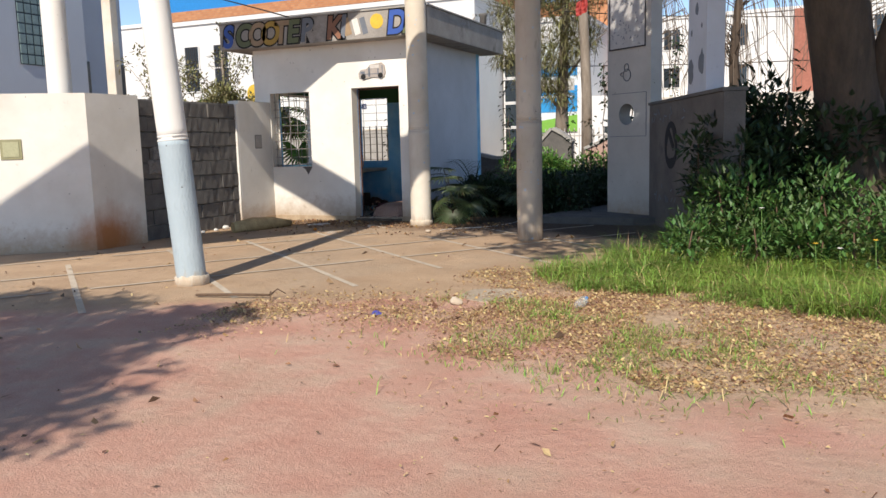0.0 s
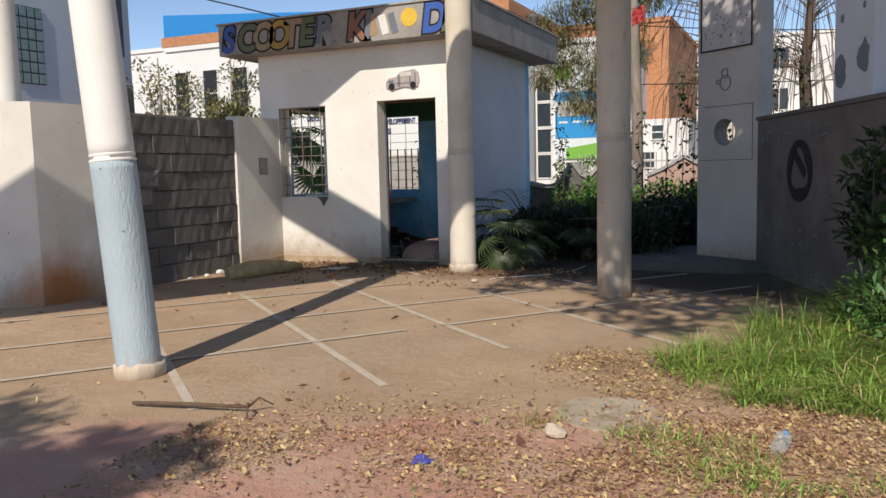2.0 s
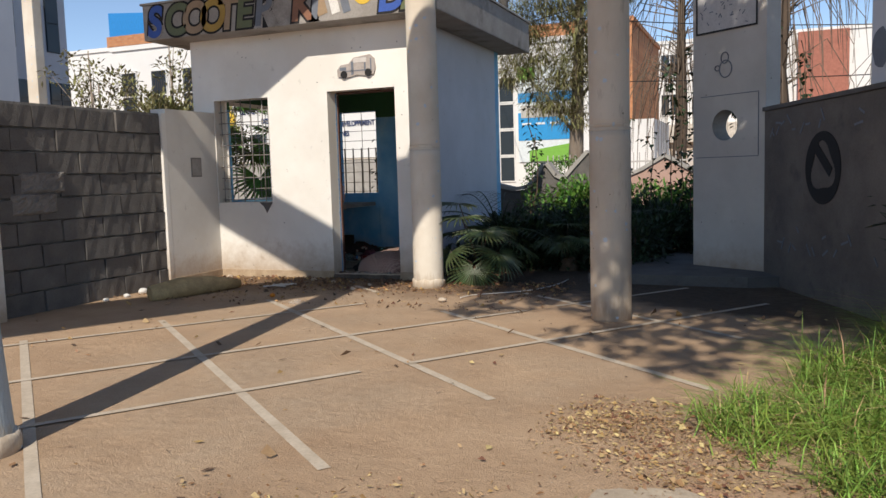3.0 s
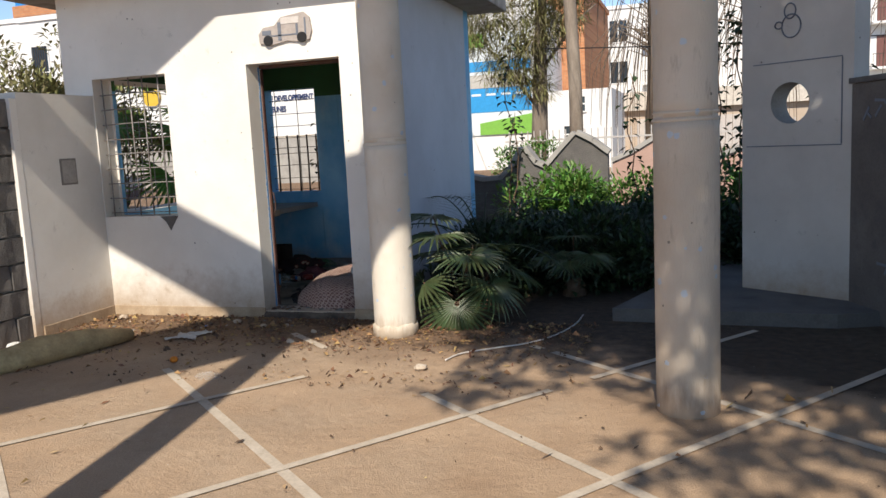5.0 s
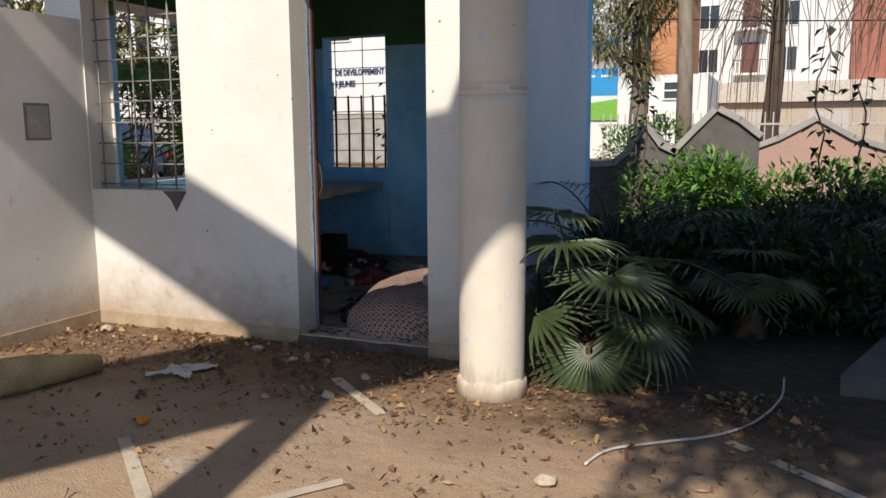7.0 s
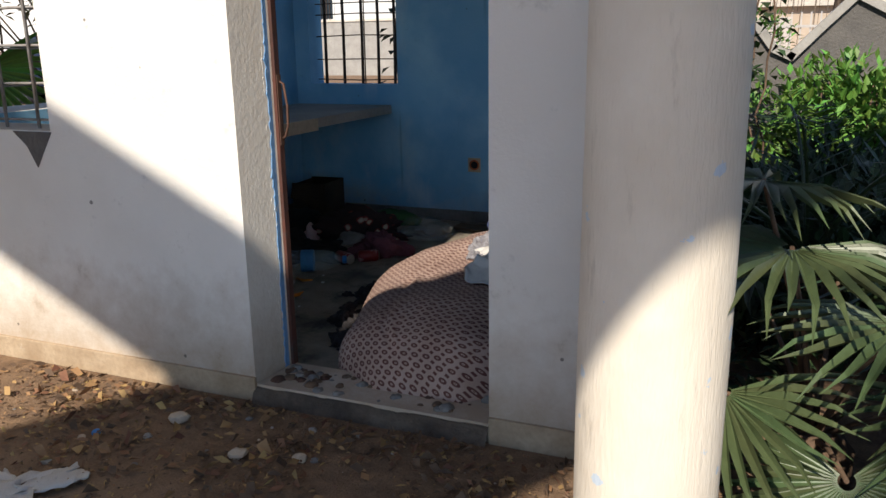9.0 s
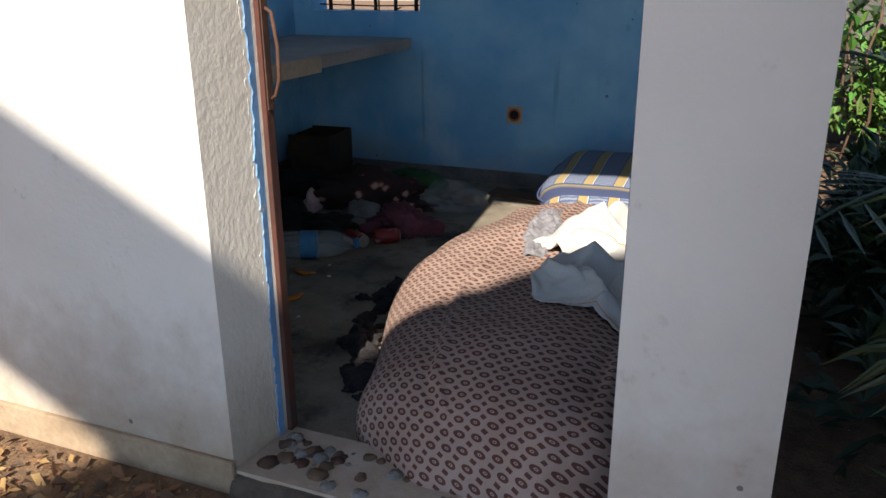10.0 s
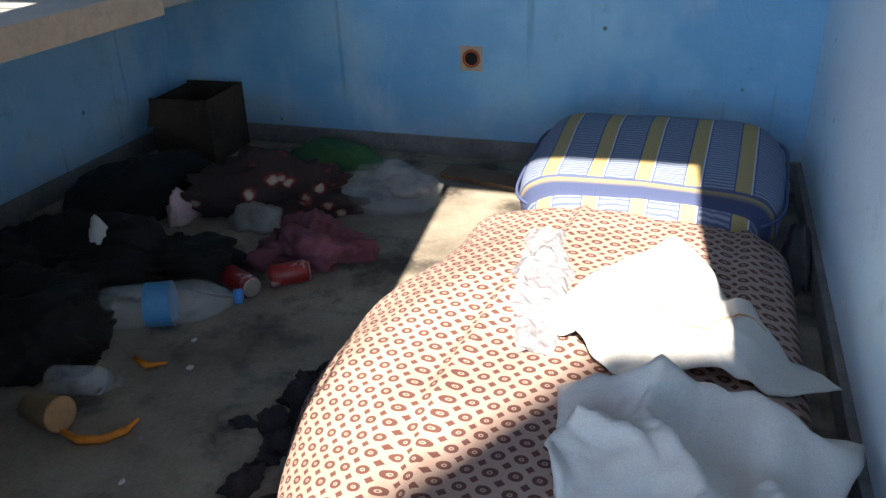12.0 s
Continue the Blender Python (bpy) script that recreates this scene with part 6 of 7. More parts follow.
for x, z in ((-5.6, 4.7), (-5.6, 7.6), (9.0, 4.7), (9.0, 7.6), (14.6, 4.7), (14.6, 7.6), (20.2, 4.7), (20.2, 7.6)):
    bal = thing("balcony", "", "")
    for k in list(bal.keys()):
        del bal[k]
    bal.parent = flats
    bal.matrix_world = pose(x, FLY, z)
    part("slab", boxed(0, 2.0, -1.0, -0.002, 0, 0.15), M_FACADE, bal)
    part("door", boxed(0.4, 1.5, -0.03, -0.004, 0.152, 2.2), flat("brown_shutter", (0.16, 0.06, 0.05)), bal, "brown balcony door")
    bm = bmesh.new()
    box(bm, 0, 2.0, -1.0, -0.96, 0.95, 1.0)
    for k in range(11):
        box(bm, 0.02 + k * 0.192, 0.05 + k * 0.192, -0.99, -0.97, 0.152, 0.948)
    part("railing", bm, M_BAR, bal)
for x in (-6, -1, 7, 13, 19):
    part("garage_door", boxed(x, x + 2.4, FLY - 1.24, FLY - 1.204, 0.1, 2.3), flat("pale_shutter", (0.55, 0.50, 0.46)), flats)
# grey building beyond the boundary wall
greyb = building("grey_building", -32.0, -21.2, 19.2, 23.0, 9.5, M_FACADE_B, "bluish grey modern building with tall windows")
part("front_wing", boxed(-34.0, -19.0, 11.0, 19.19, 0, 9.2), M_FACADE_B, greyb, "projecting grey wing")


def side_window(parent, x, y, z, w, h, nx, nz, mat):
    """A glazed opening on a wall that faces +x."""
    win = thing("window", "", "")
    for k in list(win.keys()):
        del win[k]
    win.parent = parent
    win.matrix_world = pose(x, y, z, 0, 0, 90)
    part("pane", boxed(0, w, -0.02, -0.01, 0, h), M_PANE, win)
    for i in range(nx):
        for k in range(nz):
            part("glass_block", boxed(w * i / nx + 0.02, w * (i + 1) / nx - 0.02, -0.05, -0.021, h * k / nz + 0.02, h * (k + 1) / nz - 0.02, bevel=0.01), mat, win)


M_GB = plain("glass_block", (0.22, 0.30, 0.29), (0.15, 0.21, 0.21), 5, 0.25, 0.2, 0.004)
for y in (11.6, 14.2, 16.8):
    side_window(greyb, -19.0, y, 3.72, 0.95, 2.0, 4, 7, M_GB)
for y in (12.0, 15.4):
    side_window(greyb, -19.0, y, 2.0, 1.4, 0.6, 2, 1, M_PANE)
for y in (20.6, 22.2):
    side_window(greyb, -21.2, y, 5.2, 0.5, 2.6, 1, 3, M_PANE)
    side_window(greyb, -21.2, y, 2.6, 0.8, 1.7, 2, 3, M_PANE)
pole = thing("utility_pole", "tall concrete utility pole behind the wall", "utility pole", at=pose(-14.6, 15.8, 0))
part("shaft", boxed(-0.14, 0.14, -0.11, 0.11, -0.02, 9.0, bevel=0.02), M_PILLAR, pole)
far = building("far_building", -46, -37, 44, 56, 9.5, M_FACADE, "distant white building beyond the palms")
# overhead wires
for pts in (((-14.6, 15.8, 5.6), (-9.4, 14.2, 4.2), (-6.6, 14.4, 3.22)), ((-14.6, 15.8, 6.0), (-20, 12, 5.7), (-19.0, 11.5, 5.4)), ((-5.25, 24.2, 5.0), (0, 27, 4.55), (8, 30, 4.8)), ((-13, 41.6, 5.2), (-9, 33, 4.2), (-5.3, 24.2, 4.4)), ((-5.25, 24.2, 3.4), (0, 27, 3.3), (8, 30, 3.6))):
    bm = bmesh.new()
    a, b, c = (Vector(p) for p in pts)
    tube(bm, [a * (1 - t) ** 2 + b * 2 * t * (1 - t) + c * t * t for t in [i / 16 for i in range(17)]], 0.014, 5)
    solid("overhead_wire", bm, INK_BLACK, "black overhead electric wire", "wire", "street wires")
# roof oddments
heater = thing("roof_tank", "white cylindrical tank on a far roof", "tank", at=pose(-20.0, 40.5, 9.0))
bm = bmesh.new()
tube(bm, [(-0.9, 0, 0.35), (0.9, 0, 0.35)], 0.26, 16)
part("tank", bm, M_FACADE, heater)
for x in (-0.93, 0.9):
    bm = bmesh.new()
    tube(bm, [(x, 0, 0.35), (x + 0.05, 0, 0.35)], 0.27, 16)
    part("cap", bm, INK_BLACK, heater)
for x in (-0.6, 0.6):
    part("foot", boxed(x - 0.05, x + 0.05, -0.2, 0.2, 0.0, 0.12), M_BAR, heater)
rng = random.Random(14)
for x, y, h in ((-4.9, 13.6, 0.34), (-4.75, 13.8, 0.26), (-4.3, 14.0, 0.3), (-5.2, 13.9, 0.22)):
    w = thing("roof_weed", "wispy dry weed growing on the roof slab", "weed", "roof weeds", at=pose(x, y, 3.20))
    bm = bmesh.new()
    for k in range(4):
        tube(bm, [(0, 0, -0.002), (rng.uniform(-0.03, 0.03), 0, h * 0.6), (rng.uniform(-0.1, 0.1), 0, h)], [0.004, 0.003, 0.0015], 4)
    part("stalks", bm, M_STEM, w)
    bm = bmesh.new()
    for k in range(24):
        leaf_quad(bm, Vector((rng.uniform(-0.08, 0.08), rng.uniform(-0.03, 0.03), h * rng.uniform(0.3, 1))), rand_dir(rng), Vector((0, 0, 1)), 0.05, 0.015)
    part("leaves", bm, M_LEAF, w)
bm = bmesh.new()
lathe(bm, [(0.06, 0.0), (0.06, 0.24), (0.08, 0.26), (0.08, 0.30)], 14)
solid("roof_vent", bm, M_BLOCK, "short dark vent pipe on the roof slab", "vent pipe", at=pose(-4.15, 14.1, 3.198))
flag = thing("red_flag", "small torn red cloth caught on a wire", "flag")
bm = bmesh.new()
bmesh.ops.create_grid(bm, x_segments=10, y_segments=10, size=0.5)
for v in bm.verts:
    x, y = v.co.x, v.co.y
    v.co = Vector((-3.72 + x * 0.30 * (1 - 0.3 * abs(y)), 20.0 + 0.06 * noise.noise(v.co * 4), 4.40 + y * 0.34 + 0.1 * x))
part("cloth", bm, plain("red_cloth", (0.45, 0.05, 0.04), None, 5, 0.7), flag)
bm = bmesh.new()
tube(bm, [(-5.25, 24.2, 5.2), (-3.72, 20.02, 4.58), (-3.88, 14.45, 3.21)], 0.006, 4)
part("string", bm, INK_BLACK, flag)

# ---- inside the kiosk ----


def smooth_step(a, b, x):
    t = min(1, max(0, (x - a) / (b - a)))
    return t * t * (3 - 2 * t)


def mattress_edge(y):
    """The west edge of the mattress at y: bulging in the middle, drawn in at the head and rounded at the foot."""
    return -5.255 - 0.27 * smooth_step(11.6, 12.6, y) + 0.11 * smooth_step(12.75, 13.25, y) + 0.25 * (1 - smooth_step(11.47, 11.76, y)) ** 2


def mattress_east(y):
    return -4.55 - 0.16 * (1 - smooth_step(11.47, 11.76, y)) ** 2


def mattress_top(x, y):
    """Height of the sagging, round-sided mattress top."""
    xl, xr = mattress_edge(y), mattress_east(y)
    u = min(1, max(0, (x - xl) / (xr - xl)))
    v = min(1, max(0, (y - 11.50) / (13.44 - 11.50)))
    side = max(0.0, 1 - abs(2 * u - 1) ** 3.6) ** 0.42
    end = max(0.0, 1 - abs(2 * v - 1) ** 9) ** 0.42
    body = 0.165 + 0.025 * math.sin(u * 3.1) + 0.016 * noise.noise(Vector((x * 4, y * 3, 1))) + 0.045 * smooth_step(12.3, 11.8, y)
    seam = 0.012 * math.exp(-((u - 0.34 - 0.05 * math.sin(y * 3)) / 0.016) ** 2) + 0.010 * math.exp(-((u - 0.86) / 0.016) ** 2)
    seam -= 0.010 * math.exp(-((u - 0.30 - 0.05 * math.sin(y * 3)) / 0.02) ** 2) + 0.008 * math.exp(-((u - 0.82) / 0.02) ** 2)
    return 0.034 + (body + seam) * side * end


def mattress_cover():
    """Cream cloth printed with rows of brown ovals and small diamonds."""
    m, n, l, b = nodes_of("patterned_mattress_cover")
    v = position(n, l)
    sep = n.new("ShaderNodeSeparateXYZ")
    l.new(v, sep.inputs[0])
    wob = calc(n, l, "MULTIPLY_ADD", noise_tex(n, l, v, 3, 3), 0.02, 0.0)
    a = calc(n, l, "MULTIPLY", calc(n, l, "ADD", sep.outputs[0], calc(n, l, "MULTIPLY_ADD", sep.outputs[2], 0.5, wob)), 25.0)
    c = calc(n, l, "MULTIPLY", calc(n, l, "ADD", sep.outputs[1], calc(n, l, "MULTIPLY_ADD", sep.outputs[2], 0.8, wob)), 25.0)

    def cell(da, dc):
        fa = calc(n, l, "SUBTRACT", calc(n, l, "FRACT", calc(n, l, "ADD", a, da + 50)), 0.5)
        fc = calc(n, l, "SUBTRACT", calc(n, l, "FRACT", calc(n, l, "ADD", c, dc)), 0.5)
        return calc(n, l, "ABSOLUTE", fa), calc(n, l, "ABSOLUTE", fc)

    fa, fc = cell(0, 0)
    rr = calc(n, l, "SQRT", calc(n, l, "ADD", calc(n, l, "POWER", calc(n, l, "MULTIPLY", fa, 0.95), 2), calc(n, l, "POWER", calc(n, l, "MULTIPLY", fc, 1.15), 2)))
    oval = calc(n, l, "LESS_THAN", calc(n, l, "ABSOLUTE", calc(n, l, "SUBTRACT", rr, 0.21)), 0.095)
    ga, gc = cell(0.5, 0.5)
    dia = calc(n, l, "LESS_THAN", calc(n, l, "ADD", ga, gc), 0.22)
    core = calc(n, l, "LESS_THAN", rr, 0.05)
    mask = calc(n, l, "MAXIMUM", calc(n, l, "MAXIMUM", oval, dia), core)
    dirt = noise_tex(n, l, v, 5, 6)
    base = ramp(n, l, dirt, [(0.3, (0.34, 0.225, 0.18)), (0.65, (0.45, 0.325, 0.27))])
    ink = ramp(n, l, dirt, [(0.3, (0.085, 0.03, 0.026)), (0.7, (0.15, 0.06, 0.046))])
    weave = noise_tex(n, l, position(n, l, (1, 1, 1)), 420, 2)
    col = mixc(n, l, mask, base, ink)
    col = mixc(n, l, 0.5, col, ramp(n, l, weave, [(0.3, (0.7, 0.7, 0.7)), (0.7, (1.1, 1.1, 1.1))]), "MULTIPLY")
    l.new(col, b.inputs["Base Color"])
    b.inputs["Roughness"].default_value = 0.95
    bumped(n, l, b, calc(n, l, "ADD", weave, dirt), 0.35, 0.003)
    return m


M_COVER = mattress_cover()
NU, NV = 90, 130
bm = bmesh.new()
grid = []
for j in range(NV + 1):
    y = 11.501 + (13.439 - 11.501) * (0.5 - 0.5 * math.cos(math.pi * j / NV))
    xl, xr = mattress_edge(y), mattress_east(y)
    base = 0.061 if y < 11.575 else 0.033
    line = []
    for i in range(NU + 1):
        x = xl + (xr - xl) * (0.5 - 0.5 * math.cos(math.pi * i / NU))
        z = mattress_top(x, y)
        pull = 0.005 * math.sin(26 * x - 9 * y + 2 * noise.noise(Vector((x * 3, y * 3, 9)))) * max(0, noise.noise(Vector((x * 2.2, y * 2.2, 4))) + 0.15)
        crease = 0.006 * noise.noise(Vector((x * 9, y * 5, 3))) + 0.004 * noise.noise(Vector((x * 22, y * 14, 5))) + pull
        line.append(bm.verts.new((x, y, max(base, z + crease * min(1, (z - 0.03) * 12)))))
    grid.append(line)
for j in range(NV):
    for i in range(NU):
        bm.faces.new((grid[j][i], grid[j][i + 1], grid[j + 1][i + 1], grid[j + 1][i])).smooth = True
rim = [grid[0][i] for i in range(NU + 1)] + [grid[j][NU] for j in range(1, NV + 1)] + [grid[NV][i] for i in range(NU - 1, -1, -1)] + [grid[j][0] for j in range(NV - 1, 0, -1)]
low_rim = [bm.verts.new((v.co.x, v.co.y, 0.0595 if v.co.y < 11.575 else 0.0315)) for v in rim]
for k in range(len(rim)):
    j = (k + 1) % len(rim)
    bm.faces.new((rim[j], rim[k], low_rim[k], low_rim[j]))
bm.faces.new(low_rim)
bed = thing("mattress", "sagging mattress in a cream cover with brown oval print", "mattress")
part("cover", bm, M_COVER, bed)
# torn strip with grey stuffing
bm = bmesh.new()
rows_n = 26
prev = None
for j in range(rows_n + 1):
    t = j / rows_n
    y = 13.12 - 0.56 * t
    xc = -5.15 + 0.09 * t
    hw = 0.045 * (0.5 + math.sin(math.pi * min(1, 0.12 + t * 0.8))) * (1 + 0.4 * noise.noise(Vector((t * 8, 0, 0))))
    line = []
    for i in range(9):
        x = xc + hw * (i / 4 - 1)
        line.append(bm.verts.new((x, y, mattress_top(x, y) + (0.010 + 0.016 * noise.noise(Vector((x * 70, y * 70, 0))) if 0 < i < 8 else -0.004))))
    if prev:
        for i in range(8):
            bm.faces.new((prev[i], line[i], line[i + 1], prev[i + 1]))
    prev = line
bmesh.ops.recalc_face_normals(bm, faces=bm.faces[:])
part("stuffing", bm, plain("grey_stuffing", (0.36, 0.35, 0.37), (0.16, 0.15, 0.17), 40, 1.0, 0.8, 0.006), bed, "torn strip of grey felt stuffing")


def pillow_cloth():
    """Blue woven stripes with yellow bands."""
    m, n, l, b = nodes_of("striped_pillow_cloth")
    tc = n.new("ShaderNodeTexCoord").outputs["Object"]
    sep = n.new("ShaderNodeSeparateXYZ")
    l.new(tc, sep.inputs[0])
    fx = calc(n, l, "FRACT", calc(n, l, "MULTIPLY_ADD", sep.outputs[0], 7.8, 50.16))
    yellow = ramp(n, l, fx, [(0.0, (0.40, 0.30, 0.13)), (0.30, (0.38, 0.285, 0.13)), (0.32, (0.6, 0.62, 0.65)), (0.35, (0.06, 0.085, 0.2))])
    w = n.new("ShaderNodeTexWave")
    w.inputs["Scale"].default_value, w.inputs["Distortion"].default_value = 28, 3.0
    w.bands_direction = "Y"
    l.new(tc, w.inputs["Vector"])
    pat = mixc(n, l, w.outputs["Fac"], (0.08, 0.105, 0.20), (0.25, 0.29, 0.37))
    inner = calc(n, l, "MULTIPLY", calc(n, l, "GREATER_THAN", fx, 0.37), calc(n, l, "LESS_THAN", fx, 0.97))
    col = mixc(n, l, inner, yellow, pat)
    ay = calc(n, l, "ABSOLUTE", calc(n, l, "SUBTRACT", sep.outputs[1], 0.02))
    border = calc(n, l, "MULTIPLY", calc(n, l, "GREATER_THAN", ay, 0.20), calc(n, l, "LESS_THAN", ay, 0.262))
    edge = ramp(n, l, calc(n, l, "FRACT", calc(n, l, "MULTIPLY", ay, 12)), [(0.0, (0.045, 0.06, 0.13)), (0.5, (0.075, 0.095, 0.17)), (0.55, (0.30, 0.235, 0.11)), (0.75, (0.045, 0.06, 0.13))])
    col = mixc(n, l, border, col, edge)
    weave = noise_tex(n, l, tc, 300, 2)
    col = mixc(n, l, 0.4, col, ramp(n, l, weave, [(0.3, (0.7, 0.7, 0.7)), (0.7, (1.05, 1.05, 1.05))]), "MULTIPLY")
    l.new(col, b.inputs["Base Color"])
    b.inputs["Roughness"].default_value = 0.95
    bumped(n, l, b, weave, 0.3, 0.002)
    return m


def cushion(bm, sx, sy, sz, n=26):
    """A stuffed cushion: a superellipsoid with puckered seams."""
    rows = []
    for j in range(n + 1):
        ph = math.pi * (j / n - 0.5)
        row = []
        for i in range(2 * n):
            th = 2 * math.pi * i / (2 * n)
            p = lambda c, e: math.copysign(abs(c) ** e, c)
            x, y, z = p(math.cos(ph), 0.55) * p(math.cos(th), 0.38), p(math.cos(ph), 0.55) * p(math.sin(th), 0.38), p(math.sin(ph), 0.75)
            puff = 1 - 0.07 * (abs(x) * abs(y)) + 0.02 * noise.noise(Vector((x * 3, y * 3, z * 3)))
            row.append(bm.verts.new((x * sx * puff, y * sy * puff, z * sz * (1 + 0.12 * noise.noise(Vector((x * 2, y * 2, 7)))))))
        rows.append(row)
    for a, b in zip(rows, rows[1:]):
        for i in range(2 * n):
            j = (i + 1) % (2 * n)
            bm.faces.new((a[i], a[j], b[j], b[i])).smooth = True
    bmesh.ops.remove_doubles(bm, verts=bm.verts[:], dist=0.0004)


pil = thing("pillow", "stuffed pillow in blue cloth with yellow stripes", "pillow", at=pose(-4.935, 13.60, 0.185, 11, -1, -3))
bm = bmesh.new()
cushion(bm, 0.37, 0.29, 0.12)
part("case", bm, pillow_cloth(), pil)
bm = bmesh.new()
for s in (1,):
    tube(bm, [(0.372 * math.copysign(abs(math.cos(t)) ** 0.38, math.cos(t)) * 0.985, 0.258 * math.copysign(abs(math.sin(t)) ** 0.38, math.sin(t)) * 0.985, 0.035 * s) for t in [2 * math.pi * i / 60 for i in range(61)]], 0.005, 5)
part("piping", bm, flat("blue_piping", (0.07, 0.09, 0.2)), pil, "dark blue corded piping")

# white cloths crumpled on the bed


def cloth(corners, n, lift, seed, mat, label, folds, seams=()):
    """A stiff crumpled sheet over the mattress; corners run round the cloth. folds: (u0, v0, u1, v1, height, width)."""
    a, b, c, d = (Vector(p) for p in corners)

    def place(u, v):
        p = a.lerp(b, u).lerp(d.lerp(c, u), v)
        x = min(p.x + 0.045 * noise.noise(Vector((u * 2.4 + seed, v * 2.4, 0))) + 0.010 * noise.noise(Vector((u * 9, v * 9, seed))), -4.50)
        y = p.y + 0.045 * noise.noise(Vector((v * 2.4, u * 2.4 + seed, 5)))
        rim = min(u, v, 1 - u, 1 - v)
        z = mattress_top(min(x, -4.60), y) + 0.008 + lift * smooth_step(0, 0.3, rim) * (0.5 + noise.noise(Vector((u * 2 + seed, v * 2, 2))))
        for u0, v0, u1, v1, h, w in folds:
            du, dv = u1 - u0, v1 - v0
            t = min(1, max(0, ((u - u0) * du + (v - v0) * dv) / (du * du + dv * dv)))
            g = math.hypot(u - u0 - du * t, v - v0 - dv * t)
            z += h * max(0, 1 - g / w) ** 1.25
        z += 0.009 * abs(noise.noise(Vector((u * 6 + seed, v * 6, 8)))) + 0.004 * noise.noise(Vector((u * 15, v * 15, seed)))
        return Vector((x, y, max(z, 0.05)))

    bm = bmesh.new()
    rows = [[bm.verts.new(place(i / n, j / n)) for i in range(n + 1)] for j in range(n + 1)]
    for r0, r1 in zip(rows, rows[1:]):
        for i in range(n):
            bm.faces.new((r0[i], r0[i + 1], r1[i + 1], r1[i])).smooth = True
    th = thing("white_cloth", label, "cloth", "cloths on the mattress")
    ob = part("sheet", bm, mat, th)
    s = ob.modifiers.new("thickness", "SOLIDIFY")
    s.thickness, s.offset = 0.003, 1.0
    for u0, v0, u1, v1 in seams:
        bm = bmesh.new()
        tube(bm, [place(u0 + (u1 - u0) * k / 24, v0 + (v1 - v0) * k / 24) + Vector((0, 0, 0.004)) for k in range(25)], 0.0018, 5)
        part("stitching", bm, M_STITCH, th, "orange stitched seam")
    return th


M_STITCH = flat("orange_thread", (0.62, 0.27, 0.10))
M_CLOTH = plain("white_cotton", (0.64, 0.62, 0.59), (0.56, 0.54, 0.51), 4, 0.9, 0.25, 0.002, fine=300)
cloth([(-5.08, 12.68, 0), (-4.90, 12.49, 0), (-4.51, 12.68, 0), (-4.86, 12.93, 0)], 52, 0.045, 1.3, M_CLOTH, "crumpled white cotton cloth on the mattress",
      [(0.1, 0.95, 0.55, 0.15, 0.10, 0.30), (0.5, 0.95, 0.95, 0.4, 0.055, 0.18), (0.15, 0.3, 0.5, 0.7, 0.04, 0.14), (0.0, 0.55, 0.25, 0.9, 0.03, 0.12)], [(0.62, 0.1, 0.62, 0.95)])
cloth([(-4.95, 12.19, 0), (-4.66, 12.13, 0), (-4.50, 12.52, 0), (-5.0, 12.44, 0)], 52, 0.045, 4.1, M_CLOTH, "crumpled white cotton bag with orange seam",
      [(0.1, 0.9, 0.9, 0.85, 0.06, 0.2), (0.3, 0.9, 0.55, 0.1, 0.05, 0.16), (0.0, 0.1, 0.15, 0.6, 0.05, 0.14), (0.75, 0.8, 0.95, 0.2, 0.045, 0.16), (0.05, 0.45, 0.3, 0.35, 0.03, 0.10)], [(0.35, 0.03, 0.98, 0.03), (0.04, 0.3, 0.1, 0.75)])

# rubbish on the floor


def crumple(name, x, y, sx, sy, sz, mat, label, category, seed, z=0.03, turn=0, rough=0.45, sub=4):
    """A crumpled heap resting on the floor."""
    bm = bmesh.new()
    bmesh.ops.create_icosphere(bm, subdivisions=sub, radius=1)
    off = Vector((seed * 3.1, seed * 1.7, seed))
    for v in bm.verts:
        d = v.co.copy()
        k = 1 + rough * noise.noise(d * 1.3 + off) + rough * 0.5 * abs(noise.noise(d * 3.5 + off)) + rough * 0.28 * abs(noise.noise(d * 7 + off)) + rough * 0.12 * noise.noise(d * 15 + off)
        v.co = Vector((d.x * sx * k, d.y * sy * k, max(-0.1, d.z) * sz * k))
    zmin = min(v.co.z for v in bm.verts)
    for v in bm.verts:
        v.co.z -= zmin
    return solid(name, bm, mat, label, category, smooth=True, at=pose(x, y, z - 0.002, 0, 0, turn))


M_BLACK = plain("black_cloth", (0.008, 0.0075, 0.008), (0.005, 0.005, 0.005), 6, 0.95, 0.5, 0.004)
M_PINKC = plain("dusty_pink_cloth", (0.20, 0.065, 0.085), (0.12, 0.04, 0.055), 6, 0.95, 0.5, 0.003)
M_GREYC = plain("grey_rag", (0.33, 0.31, 0.29), (0.16, 0.15, 0.14), 8, 0.95, 0.5, 0.004)
M_CARD = plain("burnt_cardboard", (0.085, 0.05, 0.028), (0.03, 0.02, 0.014), 6, 0.9, 0.4, 0.004)


